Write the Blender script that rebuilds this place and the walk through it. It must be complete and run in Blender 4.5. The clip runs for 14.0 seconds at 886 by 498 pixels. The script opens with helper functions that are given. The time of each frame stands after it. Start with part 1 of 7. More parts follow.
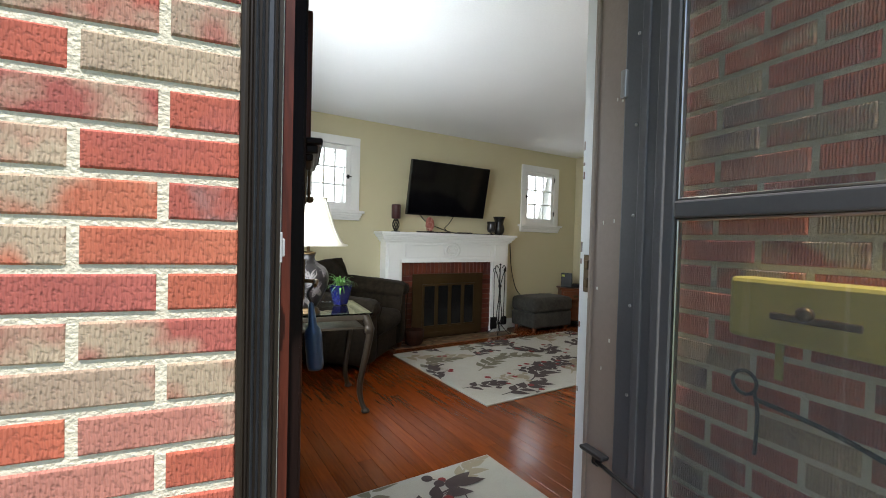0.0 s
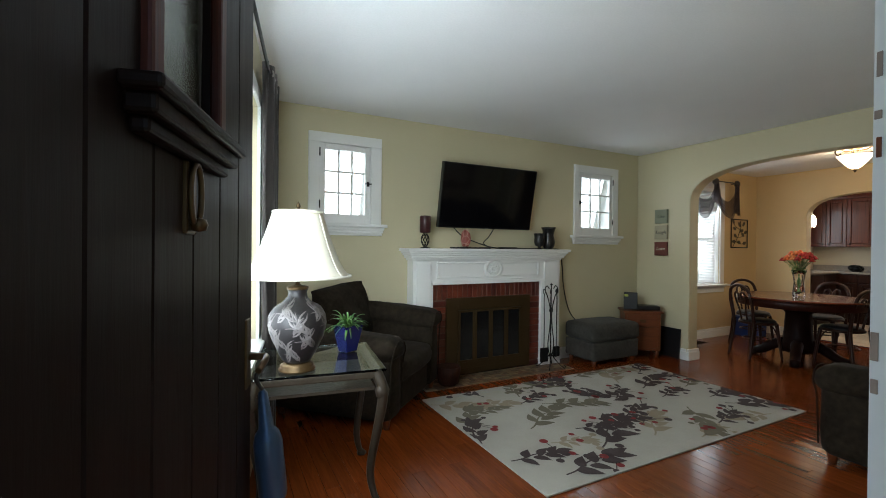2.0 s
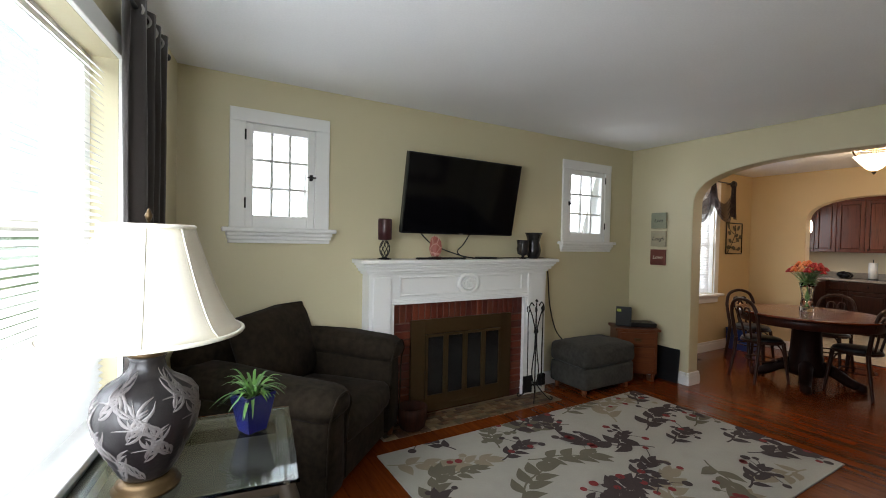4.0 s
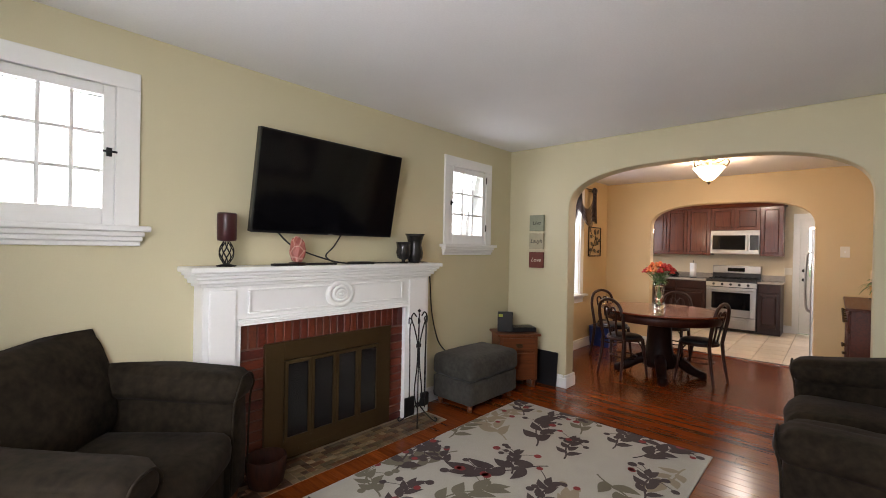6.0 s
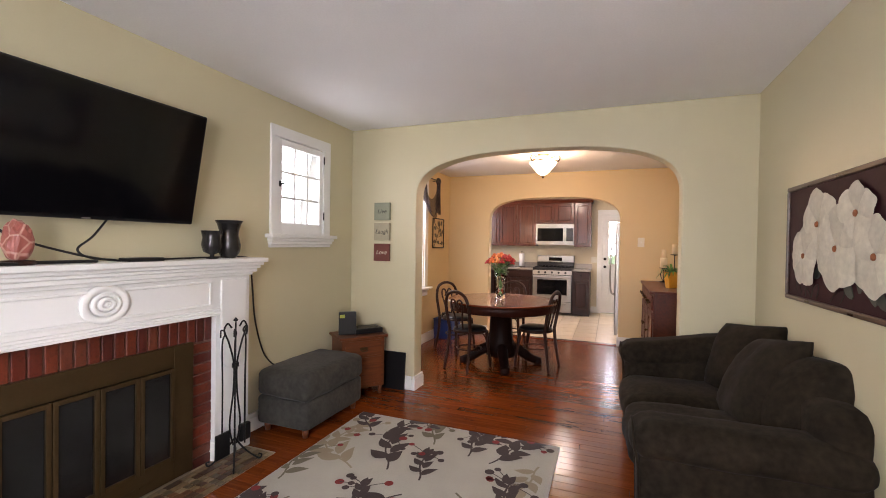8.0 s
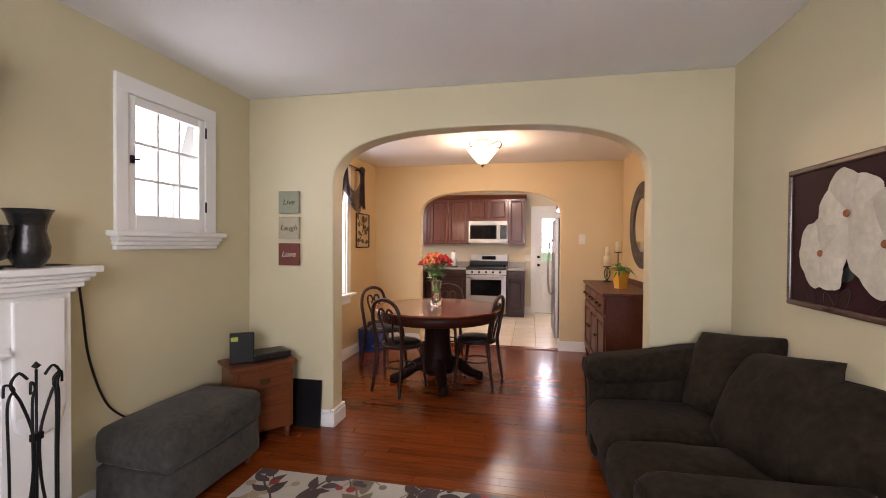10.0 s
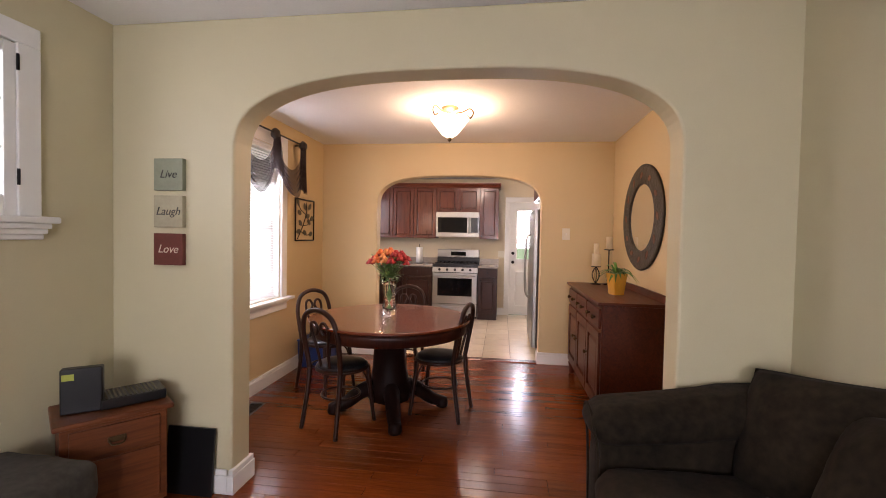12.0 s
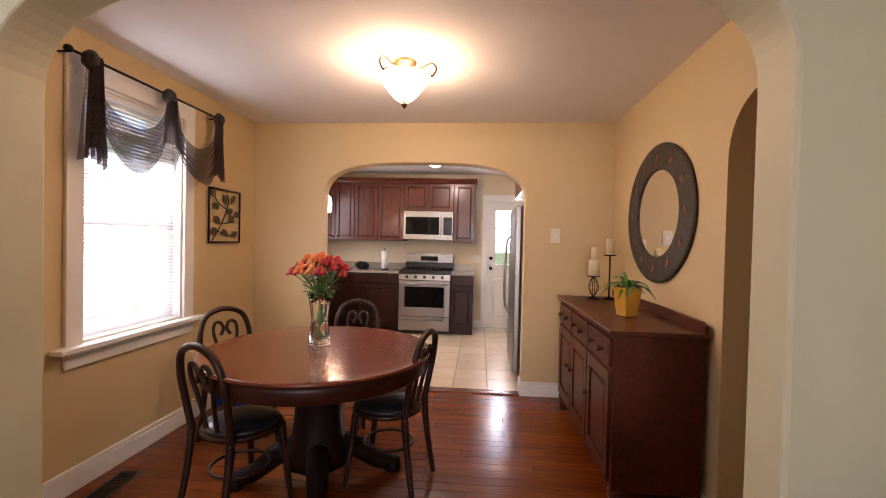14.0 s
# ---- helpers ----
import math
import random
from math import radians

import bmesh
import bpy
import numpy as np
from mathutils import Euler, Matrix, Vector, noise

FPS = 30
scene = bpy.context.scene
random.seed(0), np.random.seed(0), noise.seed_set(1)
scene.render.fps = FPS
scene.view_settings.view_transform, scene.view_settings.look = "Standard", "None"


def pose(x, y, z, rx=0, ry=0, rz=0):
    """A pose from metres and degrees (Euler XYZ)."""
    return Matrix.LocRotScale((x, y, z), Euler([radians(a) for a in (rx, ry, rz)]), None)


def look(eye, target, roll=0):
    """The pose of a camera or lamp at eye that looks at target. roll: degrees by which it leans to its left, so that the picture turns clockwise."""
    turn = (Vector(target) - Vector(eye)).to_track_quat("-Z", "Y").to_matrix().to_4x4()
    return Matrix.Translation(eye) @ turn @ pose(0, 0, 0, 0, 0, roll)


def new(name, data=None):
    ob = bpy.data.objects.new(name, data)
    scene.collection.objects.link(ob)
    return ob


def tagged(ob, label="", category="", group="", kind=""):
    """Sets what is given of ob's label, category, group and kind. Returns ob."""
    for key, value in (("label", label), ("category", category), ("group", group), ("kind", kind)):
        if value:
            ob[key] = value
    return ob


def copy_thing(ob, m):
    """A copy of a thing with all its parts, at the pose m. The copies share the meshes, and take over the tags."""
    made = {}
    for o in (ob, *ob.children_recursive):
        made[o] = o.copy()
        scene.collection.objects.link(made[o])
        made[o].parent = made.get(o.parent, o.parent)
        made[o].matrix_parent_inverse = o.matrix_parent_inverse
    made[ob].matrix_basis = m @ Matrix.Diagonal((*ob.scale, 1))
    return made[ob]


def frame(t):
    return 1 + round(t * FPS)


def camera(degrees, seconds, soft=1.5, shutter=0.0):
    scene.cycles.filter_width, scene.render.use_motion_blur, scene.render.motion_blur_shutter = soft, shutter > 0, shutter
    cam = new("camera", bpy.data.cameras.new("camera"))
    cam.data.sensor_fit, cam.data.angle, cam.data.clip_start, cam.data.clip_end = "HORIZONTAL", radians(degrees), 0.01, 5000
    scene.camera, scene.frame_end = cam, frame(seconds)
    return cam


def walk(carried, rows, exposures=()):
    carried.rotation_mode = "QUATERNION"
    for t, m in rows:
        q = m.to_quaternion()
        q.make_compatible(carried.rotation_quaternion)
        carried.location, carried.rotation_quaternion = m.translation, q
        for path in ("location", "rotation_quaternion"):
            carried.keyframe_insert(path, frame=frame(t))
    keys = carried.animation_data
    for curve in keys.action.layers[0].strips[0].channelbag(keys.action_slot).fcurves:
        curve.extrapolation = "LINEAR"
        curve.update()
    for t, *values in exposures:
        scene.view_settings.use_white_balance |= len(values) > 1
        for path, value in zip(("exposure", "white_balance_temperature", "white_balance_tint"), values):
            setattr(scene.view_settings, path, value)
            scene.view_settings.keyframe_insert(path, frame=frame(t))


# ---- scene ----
cam = camera(91.6, 14.0, 0.95)
PATH = [
    (0, (0.836, 1.450, 1.200), (1.906, 3.139, 1.156), 1.5),
    (0.5, (0.914, 1.575, 1.222), (1.952, 3.284, 1.200), 1.6),
    (1, (1.025, 1.755, 1.245), (2.023, 3.488, 1.220), 1.1),
    (1.5, (1.140, 1.950, 1.268), (2.095, 3.707, 1.255), 0.6),
    (2, (1.276, 2.150, 1.295), (2.190, 3.929, 1.283), 0.6),
    (2.2, (1.330, 2.228, 1.306), (2.236, 4.011, 1.292), 0.6),
    (4.5, (1.789, 2.92, 1.44), (2.881, 4.595, 1.402), 1.3),
    (5, (1.874, 3.003, 1.411), (3.064, 4.61, 1.398), 1.2),
    (5.5, (1.937, 3.137, 1.419), (3.265, 4.632, 1.407), 1.3),
    (6, (1.999, 3.271, 1.409), (3.477, 4.618, 1.402), 1.1),
    (6.5, (2.086, 3.397, 1.404), (3.706, 4.571, 1.394), 1.0),
    (7, (2.168, 3.457, 1.399), (3.898, 4.459, 1.382), 0.8),
    (7.5, (2.292, 3.517, 1.387), (4.101, 4.37, 1.366), 0.6),
    (8, (2.412, 3.576, 1.393), (4.276, 4.301, 1.366), 0.9),
    (10.5, (3.305, 3.87, 1.389), (5.273, 4.228, 1.353), 0.5),
    (11, (3.52, 3.884, 1.408), (5.493, 4.21, 1.362), 0.9),
    (11.5, (3.767, 3.899, 1.389), (5.745, 4.189, 1.342), 1.0),
    (12, (4.007, 3.889, 1.387), (5.988, 4.157, 1.332), 1.1),
    (12.5, (4.227, 3.877, 1.37), (6.21, 4.129, 1.317), 1.2),
    (13, (4.475, 3.887, 1.365), (6.461, 4.115, 1.322), 1.4),
    (13.5, (4.712, 3.883, 1.364), (6.702, 4.083, 1.33), 1.4),
    (14, (4.957, 3.851, 1.374), (6.949, 4.024, 1.338), 1.3),
]
EXPOSURES = [(0, 0.75, 6300, 8), (1.2, 0.56, 6050, 3), (2.2, 0.45, 6000, 4), (4.3, 0.66, 6350, 12), (6.0, 1.14, 6550, 18), (8.0, 1.46, 6600, 23), (11.0, 1.32, 6600, 26), (14.0, 1.22, 6650, 28)]
walk(cam, [(t, look(eye, target, roll)) for t, eye, target, roll in PATH], EXPOSURES)

# ---------- world, sun, large lights ----------
world = bpy.data.worlds.new("sky")
world.use_nodes = True
scene.world = world
wn = world.node_tree.nodes
sky = wn.new("ShaderNodeTexSky")
sky.sky_type = "NISHITA"
sky.sun_disc = False
sky.sun_elevation, sky.sun_rotation = radians(67), radians(194)
wn["Background"].inputs["Strength"].default_value = 0.15
world.node_tree.links.new(sky.outputs[0], wn["Background"].inputs[0])
sun = new("sun", bpy.data.lights.new("sun", "SUN"))
sun.data.energy, sun.data.angle, sun.data.color = 5.0, radians(0.6), (1.0, 0.95, 0.88)
sun.matrix_basis = look((-9.7, -37.9, 92), (0, 0, 0))


def area(name, eye, target, w, h, watts, colour=(1, 1, 1)):
    lamp = new(name, bpy.data.lights.new(name, "AREA"))
    lamp.data.shape, lamp.data.size, lamp.data.size_y = "RECTANGLE", w, h
    lamp.data.energy, lamp.data.color = watts, colour
    lamp.matrix_basis = look(eye, target)
    return lamp


def bulb(name, x, y, z, watts, colour, size=0.05):
    lamp = new(name, bpy.data.lights.new(name, "POINT"))
    lamp.data.energy, lamp.data.color, lamp.data.shadow_soft_size = watts, colour, size
    lamp.location = (x, y, z)
    return lamp


DAY = (0.93, 0.97, 1.0)
WARM = (1.0, 0.70, 0.43)
area("daylight_front_window", (1.17, 4.1, 1.5), (3.2, 4.70, 1.72), 1.5, 1.3, 53, DAY)
area("daylight_small_window", (2.25, 6.13, 1.85), (2.3, 4.0, 1.2), 0.4, 0.6, 2.2, DAY)
area("daylight_small_window", (5.33, 6.13, 1.85), (5.3, 4.0, 1.2), 0.4, 0.6, 2.2, DAY)
area("daylight_dining_window", (7.48, 6.13, 1.5), (7.5, 4.0, 0.9), 0.75, 1.3, 12, DAY)
area("daylight_kitchen_window", (10.4, 6.35, 1.7), (10.4, 4.0, 1.0), 1.0, 0.8, 6, DAY)
area("daylight_back_door", (12.05, 3.45, 1.6), (9.0, 3.5, 0.9), 0.4, 0.8, 8, DAY)
bulb("dining_bulb", 7.54, 4.33, 2.295, 13.5, WARM, 0.06)
bulb("kitchen_bulb", 10.1, 4.3, 2.30, 10, (1.0, 0.85, 0.66), 0.08)
bulb("pendant_bulb", 9.55, 5.43, 1.72, 3, WARM, 0.03)


# ---------- materials ----------
def nodes_of(name):
    m = bpy.data.materials.new(name)
    m.use_nodes = True
    return m, m.node_tree.nodes, m.node_tree.links, m.node_tree.nodes["Principled BSDF"]


def paint(name, colour, rough=0.6, metal=0.0, vary=0.06, scale=6.0, grain=60.0, bump=0.08, stretch=(1, 1, 1),
          island=0.0, coat=0.0, spec=0.5, sheen=0.0, obj=0.0, rvary=0.12):
    """A surface with tone variation at two scales, fine relief, and a shift per object or per island."""
    m, n, l, p = nodes_of(name)
    tc = n.new("ShaderNodeTexCoord")
    mp = n.new("ShaderNodeMapping")
    mp.inputs["Scale"].default_value = stretch
    l.new(tc.outputs["Object"], mp.inputs[0])
    big, fine = n.new("ShaderNodeTexNoise"), n.new("ShaderNodeTexNoise")
    big.inputs["Scale"].default_value, fine.inputs["Scale"].default_value = scale, grain
    big.inputs["Detail"].default_value, fine.inputs["Detail"].default_value = 4, 6
    for t in (big, fine):
        l.new(mp.outputs[0], t.inputs["Vector"])
    add = n.new("ShaderNodeMath")
    add.operation = "ADD"
    l.new(big.outputs["Fac"], add.inputs[0]), l.new(fine.outputs["Fac"], add.inputs[1])
    half = n.new("ShaderNodeMath")
    half.operation = "MULTIPLY_ADD"
    half.inputs[1].default_value, half.inputs[2].default_value = vary * 2, 1 - vary * 2
    l.new(add.outputs[0], half.inputs[0])
    last = half.outputs[0]
    for amount, kind, out in ((obj, "ShaderNodeObjectInfo", "Random"), (island, "ShaderNodeNewGeometry", "Random Per Island")):
        if amount:
            r = n.new(kind)
            a = n.new("ShaderNodeMath")
            a.operation = "MULTIPLY_ADD"
            a.inputs[1].default_value, a.inputs[2].default_value = amount * 2, 1 - amount
            l.new(r.outputs[out], a.inputs[0])
            b = n.new("ShaderNodeMath")
            b.operation = "MULTIPLY"
            l.new(last, b.inputs[0]), l.new(a.outputs[0], b.inputs[1])
            last = b.outputs[0]
    v = n.new("ShaderNodeVectorMath")
    v.operation = "SCALE"
    v.inputs[0].default_value = colour
    l.new(last, v.inputs["Scale"])
    l.new(v.outputs[0], p.inputs["Base Color"])
    rr = n.new("ShaderNodeMath")
    rr.operation = "MULTIPLY_ADD"
    rr.inputs[1].default_value, rr.inputs[2].default_value = rvary, rough - rvary / 2
    l.new(big.outputs["Fac"], rr.inputs[0]), l.new(rr.outputs[0], p.inputs["Roughness"])
    p.inputs["Metallic"].default_value = metal
    p.inputs["Coat Weight"].default_value = coat
    p.inputs["Coat Roughness"].default_value = 0.12
    p.inputs["Specular IOR Level"].default_value = spec
    if sheen:
        p.inputs["Sheen Weight"].default_value = sheen
        p.inputs["Sheen Roughness"].default_value = 0.4
    if bump:
        b = n.new("ShaderNodeBump")
        b.inputs["Strength"].default_value, b.inputs["Distance"].default_value = bump, 0.01
        l.new(add.outputs[0], b.inputs["Height"]), l.new(b.outputs[0], p.inputs["Normal"])
    return m


def wood(name, colour, dark, rough=0.3, axis=0, obj=0.25, island=0.0, coat=0.3, scale=3.0, spec=0.5, relief=0.12):
    """Stained wood with the grain along one axis of the object."""
    m, n, l, p = nodes_of(name)
    tc = n.new("ShaderNodeTexCoord")
    info = n.new("ShaderNodeObjectInfo")
    off = n.new("ShaderNodeVectorMath")
    off.operation = "MULTIPLY_ADD"
    off.inputs[1].default_value = (37.0, 53.0, 29.0)
    l.new(info.outputs["Random"], off.inputs[0]), l.new(tc.outputs["Object"], off.inputs[2])
    mp = n.new("ShaderNodeMapping")
    s = [14.0, 14.0, 14.0]
    s[axis] = 0.9
    mp.inputs["Scale"].default_value = s
    l.new(off.outputs[0], mp.inputs[0])
    g = n.new("ShaderNodeTexNoise")
    g.inputs["Scale"].default_value, g.inputs["Detail"].default_value, g.inputs["Distortion"].default_value = scale, 8, 1.2
    l.new(mp.outputs[0], g.inputs["Vector"])
    f = n.new("ShaderNodeTexNoise")
    f.inputs["Scale"].default_value, f.inputs["Detail"].default_value = scale * 7, 4
    l.new(mp.outputs[0], f.inputs["Vector"])
    av = n.new("ShaderNodeMath")
    av.operation = "MULTIPLY_ADD"
    av.inputs[1].default_value = 0.35
    l.new(f.outputs["Fac"], av.inputs[0]), l.new(g.outputs["Fac"], av.inputs[2])
    ramp = n.new("ShaderNodeValToRGB")
    ramp.color_ramp.elements[0].position, ramp.color_ramp.elements[1].position = 0.42, 0.86
    ramp.color_ramp.elements[0].color, ramp.color_ramp.elements[1].color = (*dark, 1), (*colour, 1)
    l.new(av.outputs[0], ramp.inputs[0])
    last = ramp.outputs[0]
    for amount, node, out in ((obj, info, "Random"), (island, None, "Random Per Island")):
        if amount:
            node = node or n.new("ShaderNodeNewGeometry")
            a = n.new("ShaderNodeMath")
            a.operation = "MULTIPLY_ADD"
            a.inputs[1].default_value, a.inputs[2].default_value = amount * 2, 1 - amount
            l.new(node.outputs[out], a.inputs[0])
            v = n.new("ShaderNodeVectorMath")
            v.operation = "SCALE"
            l.new(last, v.inputs[0]), l.new(a.outputs[0], v.inputs["Scale"])
            last = v.outputs[0]
    l.new(last, p.inputs["Base Color"])
    rr = n.new("ShaderNodeMath")
    rr.operation = "MULTIPLY_ADD"
    rr.inputs[1].default_value, rr.inputs[2].default_value = 0.18, rough - 0.09
    l.new(g.outputs["Fac"], rr.inputs[0]), l.new(rr.outputs[0], p.inputs["Roughness"])
    p.inputs["Coat Weight"].default_value, p.inputs["Coat Roughness"].default_value = coat, 0.15
    p.inputs["Specular IOR Level"].default_value = spec
    b = n.new("ShaderNodeBump")
    b.inputs["Strength"].default_value, b.inputs["Distance"].default_value = relief, 0.004
    l.new(av.outputs[0], b.inputs["Height"]), l.new(b.outputs[0], p.inputs["Normal"])
    return m


def spread(name, colours, rough=0.8, grain=90.0, bump=0.4, island=False, spots=0.25, two=False):
    """Pieces each in one of several colours, with grain and dark pits."""
    m, n, l, p = nodes_of(name)
    r = n.new("ShaderNodeNewGeometry" if island else "ShaderNodeObjectInfo")
    ramp = n.new("ShaderNodeValToRGB")
    ramp.color_ramp.interpolation = "CONSTANT"
    els = ramp.color_ramp.elements
    while len(els) < len(colours):
        els.new(0.5)
    for i, c in enumerate(colours):
        els[i].position, els[i].color = i / len(colours), (*c, 1)
    l.new(r.outputs["Random Per Island" if island else "Random"], ramp.inputs[0])
    tc = n.new("ShaderNodeTexCoord")
    a, b2 = n.new("ShaderNodeTexNoise"), n.new("ShaderNodeTexNoise")
    a.inputs["Scale"].default_value, b2.inputs["Scale"].default_value = grain, grain / 9
    a.inputs["Detail"].default_value = 5
    l.new(tc.outputs["Object"], a.inputs["Vector"]), l.new(tc.outputs["Object"], b2.inputs["Vector"])
    pit = n.new("ShaderNodeMapRange")
    pit.inputs["From Min"].default_value, pit.inputs["From Max"].default_value = 0.36, 0.5
    pit.inputs["To Min"].default_value, pit.inputs["To Max"].default_value = 1 - spots, 1.0
    l.new(a.outputs["Fac"], pit.inputs["Value"])
    big = n.new("ShaderNodeMath")
    big.operation = "MULTIPLY_ADD"
    big.inputs[1].default_value, big.inputs[2].default_value = 0.5, 0.75
    l.new(b2.outputs["Fac"], big.inputs[0])
    mul = n.new("ShaderNodeMath")
    mul.operation = "MULTIPLY"
    l.new(pit.outputs[0], mul.inputs[0]), l.new(big.outputs[0], mul.inputs[1])
    tone = ramp.outputs[0]
    height = pit.outputs[0]
    if two:
        # a second tone over part of the piece, and fine cut lines across it
        shift = n.new("ShaderNodeMath")
        shift.operation = "MULTIPLY_ADD"
        shift.inputs[1].default_value, shift.inputs[2].default_value = 7.31, 0.37
        l.new(r.outputs["Random"], shift.inputs[0])
        fr = n.new("ShaderNodeMath")
        fr.operation = "FRACT"
        l.new(shift.outputs[0], fr.inputs[0])
        ramp2 = n.new("ShaderNodeValToRGB")
        ramp2.color_ramp.interpolation = "CONSTANT"
        while len(ramp2.color_ramp.elements) < len(colours):
            ramp2.color_ramp.elements.new(0.5)
        for i, c in enumerate(colours):
            ramp2.color_ramp.elements[i].position, ramp2.color_ramp.elements[i].color = i / len(colours), (*c, 1)
        l.new(fr.outputs[0], ramp2.inputs[0])
        off = n.new("ShaderNodeVectorMath")
        off.operation = "MULTIPLY_ADD"
        off.inputs[1].default_value = (31, 17, 23)
        l.new(r.outputs["Random"], off.inputs[0]), l.new(tc.outputs["Object"], off.inputs[2])
        zone = n.new("ShaderNodeTexNoise")
        zone.inputs["Scale"].default_value, zone.inputs["Detail"].default_value = 9, 3
        l.new(off.outputs[0], zone.inputs["Vector"])
        zr = n.new("ShaderNodeMapRange")
        zr.inputs["From Min"].default_value, zr.inputs["From Max"].default_value = 0.48, 0.64
        l.new(zone.outputs["Fac"], zr.inputs["Value"])
        mixc = n.new("ShaderNodeMix")
        mixc.data_type = "RGBA"
        l.new(zr.outputs[0], mixc.inputs["Factor"]), l.new(tone, mixc.inputs["A"]), l.new(ramp2.outputs[0], mixc.inputs["B"])
        tone = mixc.outputs["Result"]
        cut = n.new("ShaderNodeTexWave")
        cut.inputs["Scale"].default_value, cut.inputs["Distortion"].default_value, cut.inputs["Detail"].default_value = 55, 3, 2
        l.new(tc.outputs["Object"], cut.inputs["Vector"])
        hm = n.new("ShaderNodeMath")
        hm.operation = "MULTIPLY_ADD"
        hm.inputs[1].default_value = 0.6
        l.new(cut.outputs["Fac"], hm.inputs[0]), l.new(height, hm.inputs[2])
        height = hm.outputs[0]
    v = n.new("ShaderNodeVectorMath")
    v.operation = "SCALE"
    l.new(tone, v.inputs[0]), l.new(mul.outputs[0], v.inputs["Scale"])
    l.new(v.outputs[0], p.inputs["Base Color"])
    p.inputs["Roughness"].default_value = rough
    bp = n.new("ShaderNodeBump")
    bp.inputs["Strength"].default_value, bp.inputs["Distance"].default_value = bump, 0.004
    l.new(height, bp.inputs["Height"]), l.new(bp.outputs[0], p.inputs["Normal"])
    return m


def glass(name, tint=(1, 1, 1), rough=0.0, ior=1.45):
    m, n, l, p = nodes_of(name)
    p.inputs["Base Color"].default_value = (*tint, 1)
    p.inputs["Roughness"].default_value, p.inputs["IOR"].default_value = rough, ior
    p.inputs["Transmission Weight"].default_value = 1.0
    return m


def glow(name, colour, strength, base=(0.8, 0.8, 0.8)):
    m, n, l, p = nodes_of(name)
    p.inputs["Base Color"].default_value = (*base, 1)
    p.inputs["Emission Color"].default_value = (*colour, 1)
    p.inputs["Emission Strength"].default_value = strength
    return m


def sheer(name, colour, clear, rough=0.8):
    """Thin cloth that lets part of the light straight through."""
    m, n, l, p = nodes_of(name)
    p.inputs["Base Color"].default_value = (*colour, 1)
    p.inputs["Roughness"].default_value = rough
    t = n.new("ShaderNodeBsdfTransparent")
    mix = n.new("ShaderNodeMixShader")
    w = n.new("ShaderNodeTexNoise")
    w.inputs["Scale"].default_value = 40
    mr = n.new("ShaderNodeMapRange")
    mr.inputs["To Min"].default_value, mr.inputs["To Max"].default_value = clear - 0.12, clear + 0.12
    l.new(w.outputs["Fac"], mr.inputs["Value"]), l.new(mr.outputs[0], mix.inputs[0])
    l.new(p.outputs[0], mix.inputs[1]), l.new(t.outputs[0], mix.inputs[2])
    l.new(mix.outputs[0], n["Material Output"].inputs["Surface"])
    return m


M_WALL = paint("khaki_wall_paint", (0.58, 0.525, 0.345), 0.5, vary=0.03, scale=1.5, grain=140, bump=0.05)
M_DWALL = paint("golden_wall_paint", (0.62, 0.472, 0.255), 0.5, vary=0.03, scale=1.5, grain=140, bump=0.05)
M_CEIL = paint("ceiling_paint", (0.84, 0.85, 0.86), 0.85, vary=0.055, scale=1.6, grain=90, bump=0.10)
M_WHITE = paint("white_gloss_paint", (0.80, 0.80, 0.78), 0.32, vary=0.02, scale=4, grain=50, bump=0.03)
M_PLANK = wood("oak_floor_plank", (0.20, 0.043, 0.0070), (0.120, 0.0235, 0.0042), 0.19, axis=1, obj=0.19, coat=0.0, spec=0.42, relief=0.03)
M_GAP = paint("floor_gap", (0.085, 0.025, 0.008), 0.6)
M_DARKWOOD = wood("dark_walnut_door", (0.013, 0.006, 0.005), (0.006, 0.003, 0.0025), 0.5, axis=2, obj=0.1, coat=0.0, spec=0.15)
M_REDWOOD = wood("red_stained_jamb", (0.085, 0.018, 0.009), (0.035, 0.008, 0.005), 0.45, axis=2, obj=0.1, coat=0.0, spec=0.25)
M_STORM = paint("dark_brown_aluminium", (0.105, 0.100, 0.102), 0.38, 0.2, vary=0.12, scale=9, grain=120, bump=0.03)
# storm aluminium again, its colour darkened for the shade on the left channel
M_CHANNEL = paint("shaded_channel_metal", (0.014, 0.010, 0.008), 0.5, 0.0, vary=0.15, scale=9, grain=120, bump=0.03, spec=0.2)
# lighter than the channel: the light its ridges catch is painted in
M_RIDGE = paint("lit_ridge_aluminium", (0.038, 0.040, 0.045), 0.42, 0.5, vary=0.3, scale=14, grain=120, bump=0.05)
M_TAUPE = paint("taupe_frame_paint", (0.30, 0.225, 0.18), 0.45, vary=0.08, scale=7, grain=80, bump=0.1)
M_MORTAR = paint("mortar", (0.56, 0.51, 0.40), 0.9, vary=0.1, scale=12, grain=150, bump=0.6)
M_BRICK = spread("wire_cut_brick", [(0.37, 0.085, 0.052), (0.42, 0.12, 0.065), (0.30, 0.075, 0.060), (0.38, 0.29, 0.20), (0.40, 0.16, 0.12),
                                    (0.40, 0.10, 0.055), (0.22, 0.15, 0.14), (0.36, 0.085, 0.06), (0.33, 0.24, 0.17), (0.35, 0.09, 0.07)], 0.85, 150, 0.6, spots=0.30, two=True)
M_FBRICK = spread("fireplace_brick", [(0.115, 0.019, 0.009), (0.15, 0.027, 0.011), (0.085, 0.014, 0.009), (0.13, 0.030, 0.014)], 0.42, 70, 0.3)
M_FMORTAR = paint("fireplace_mortar", (0.15, 0.085, 0.062), 0.8, vary=0.1)
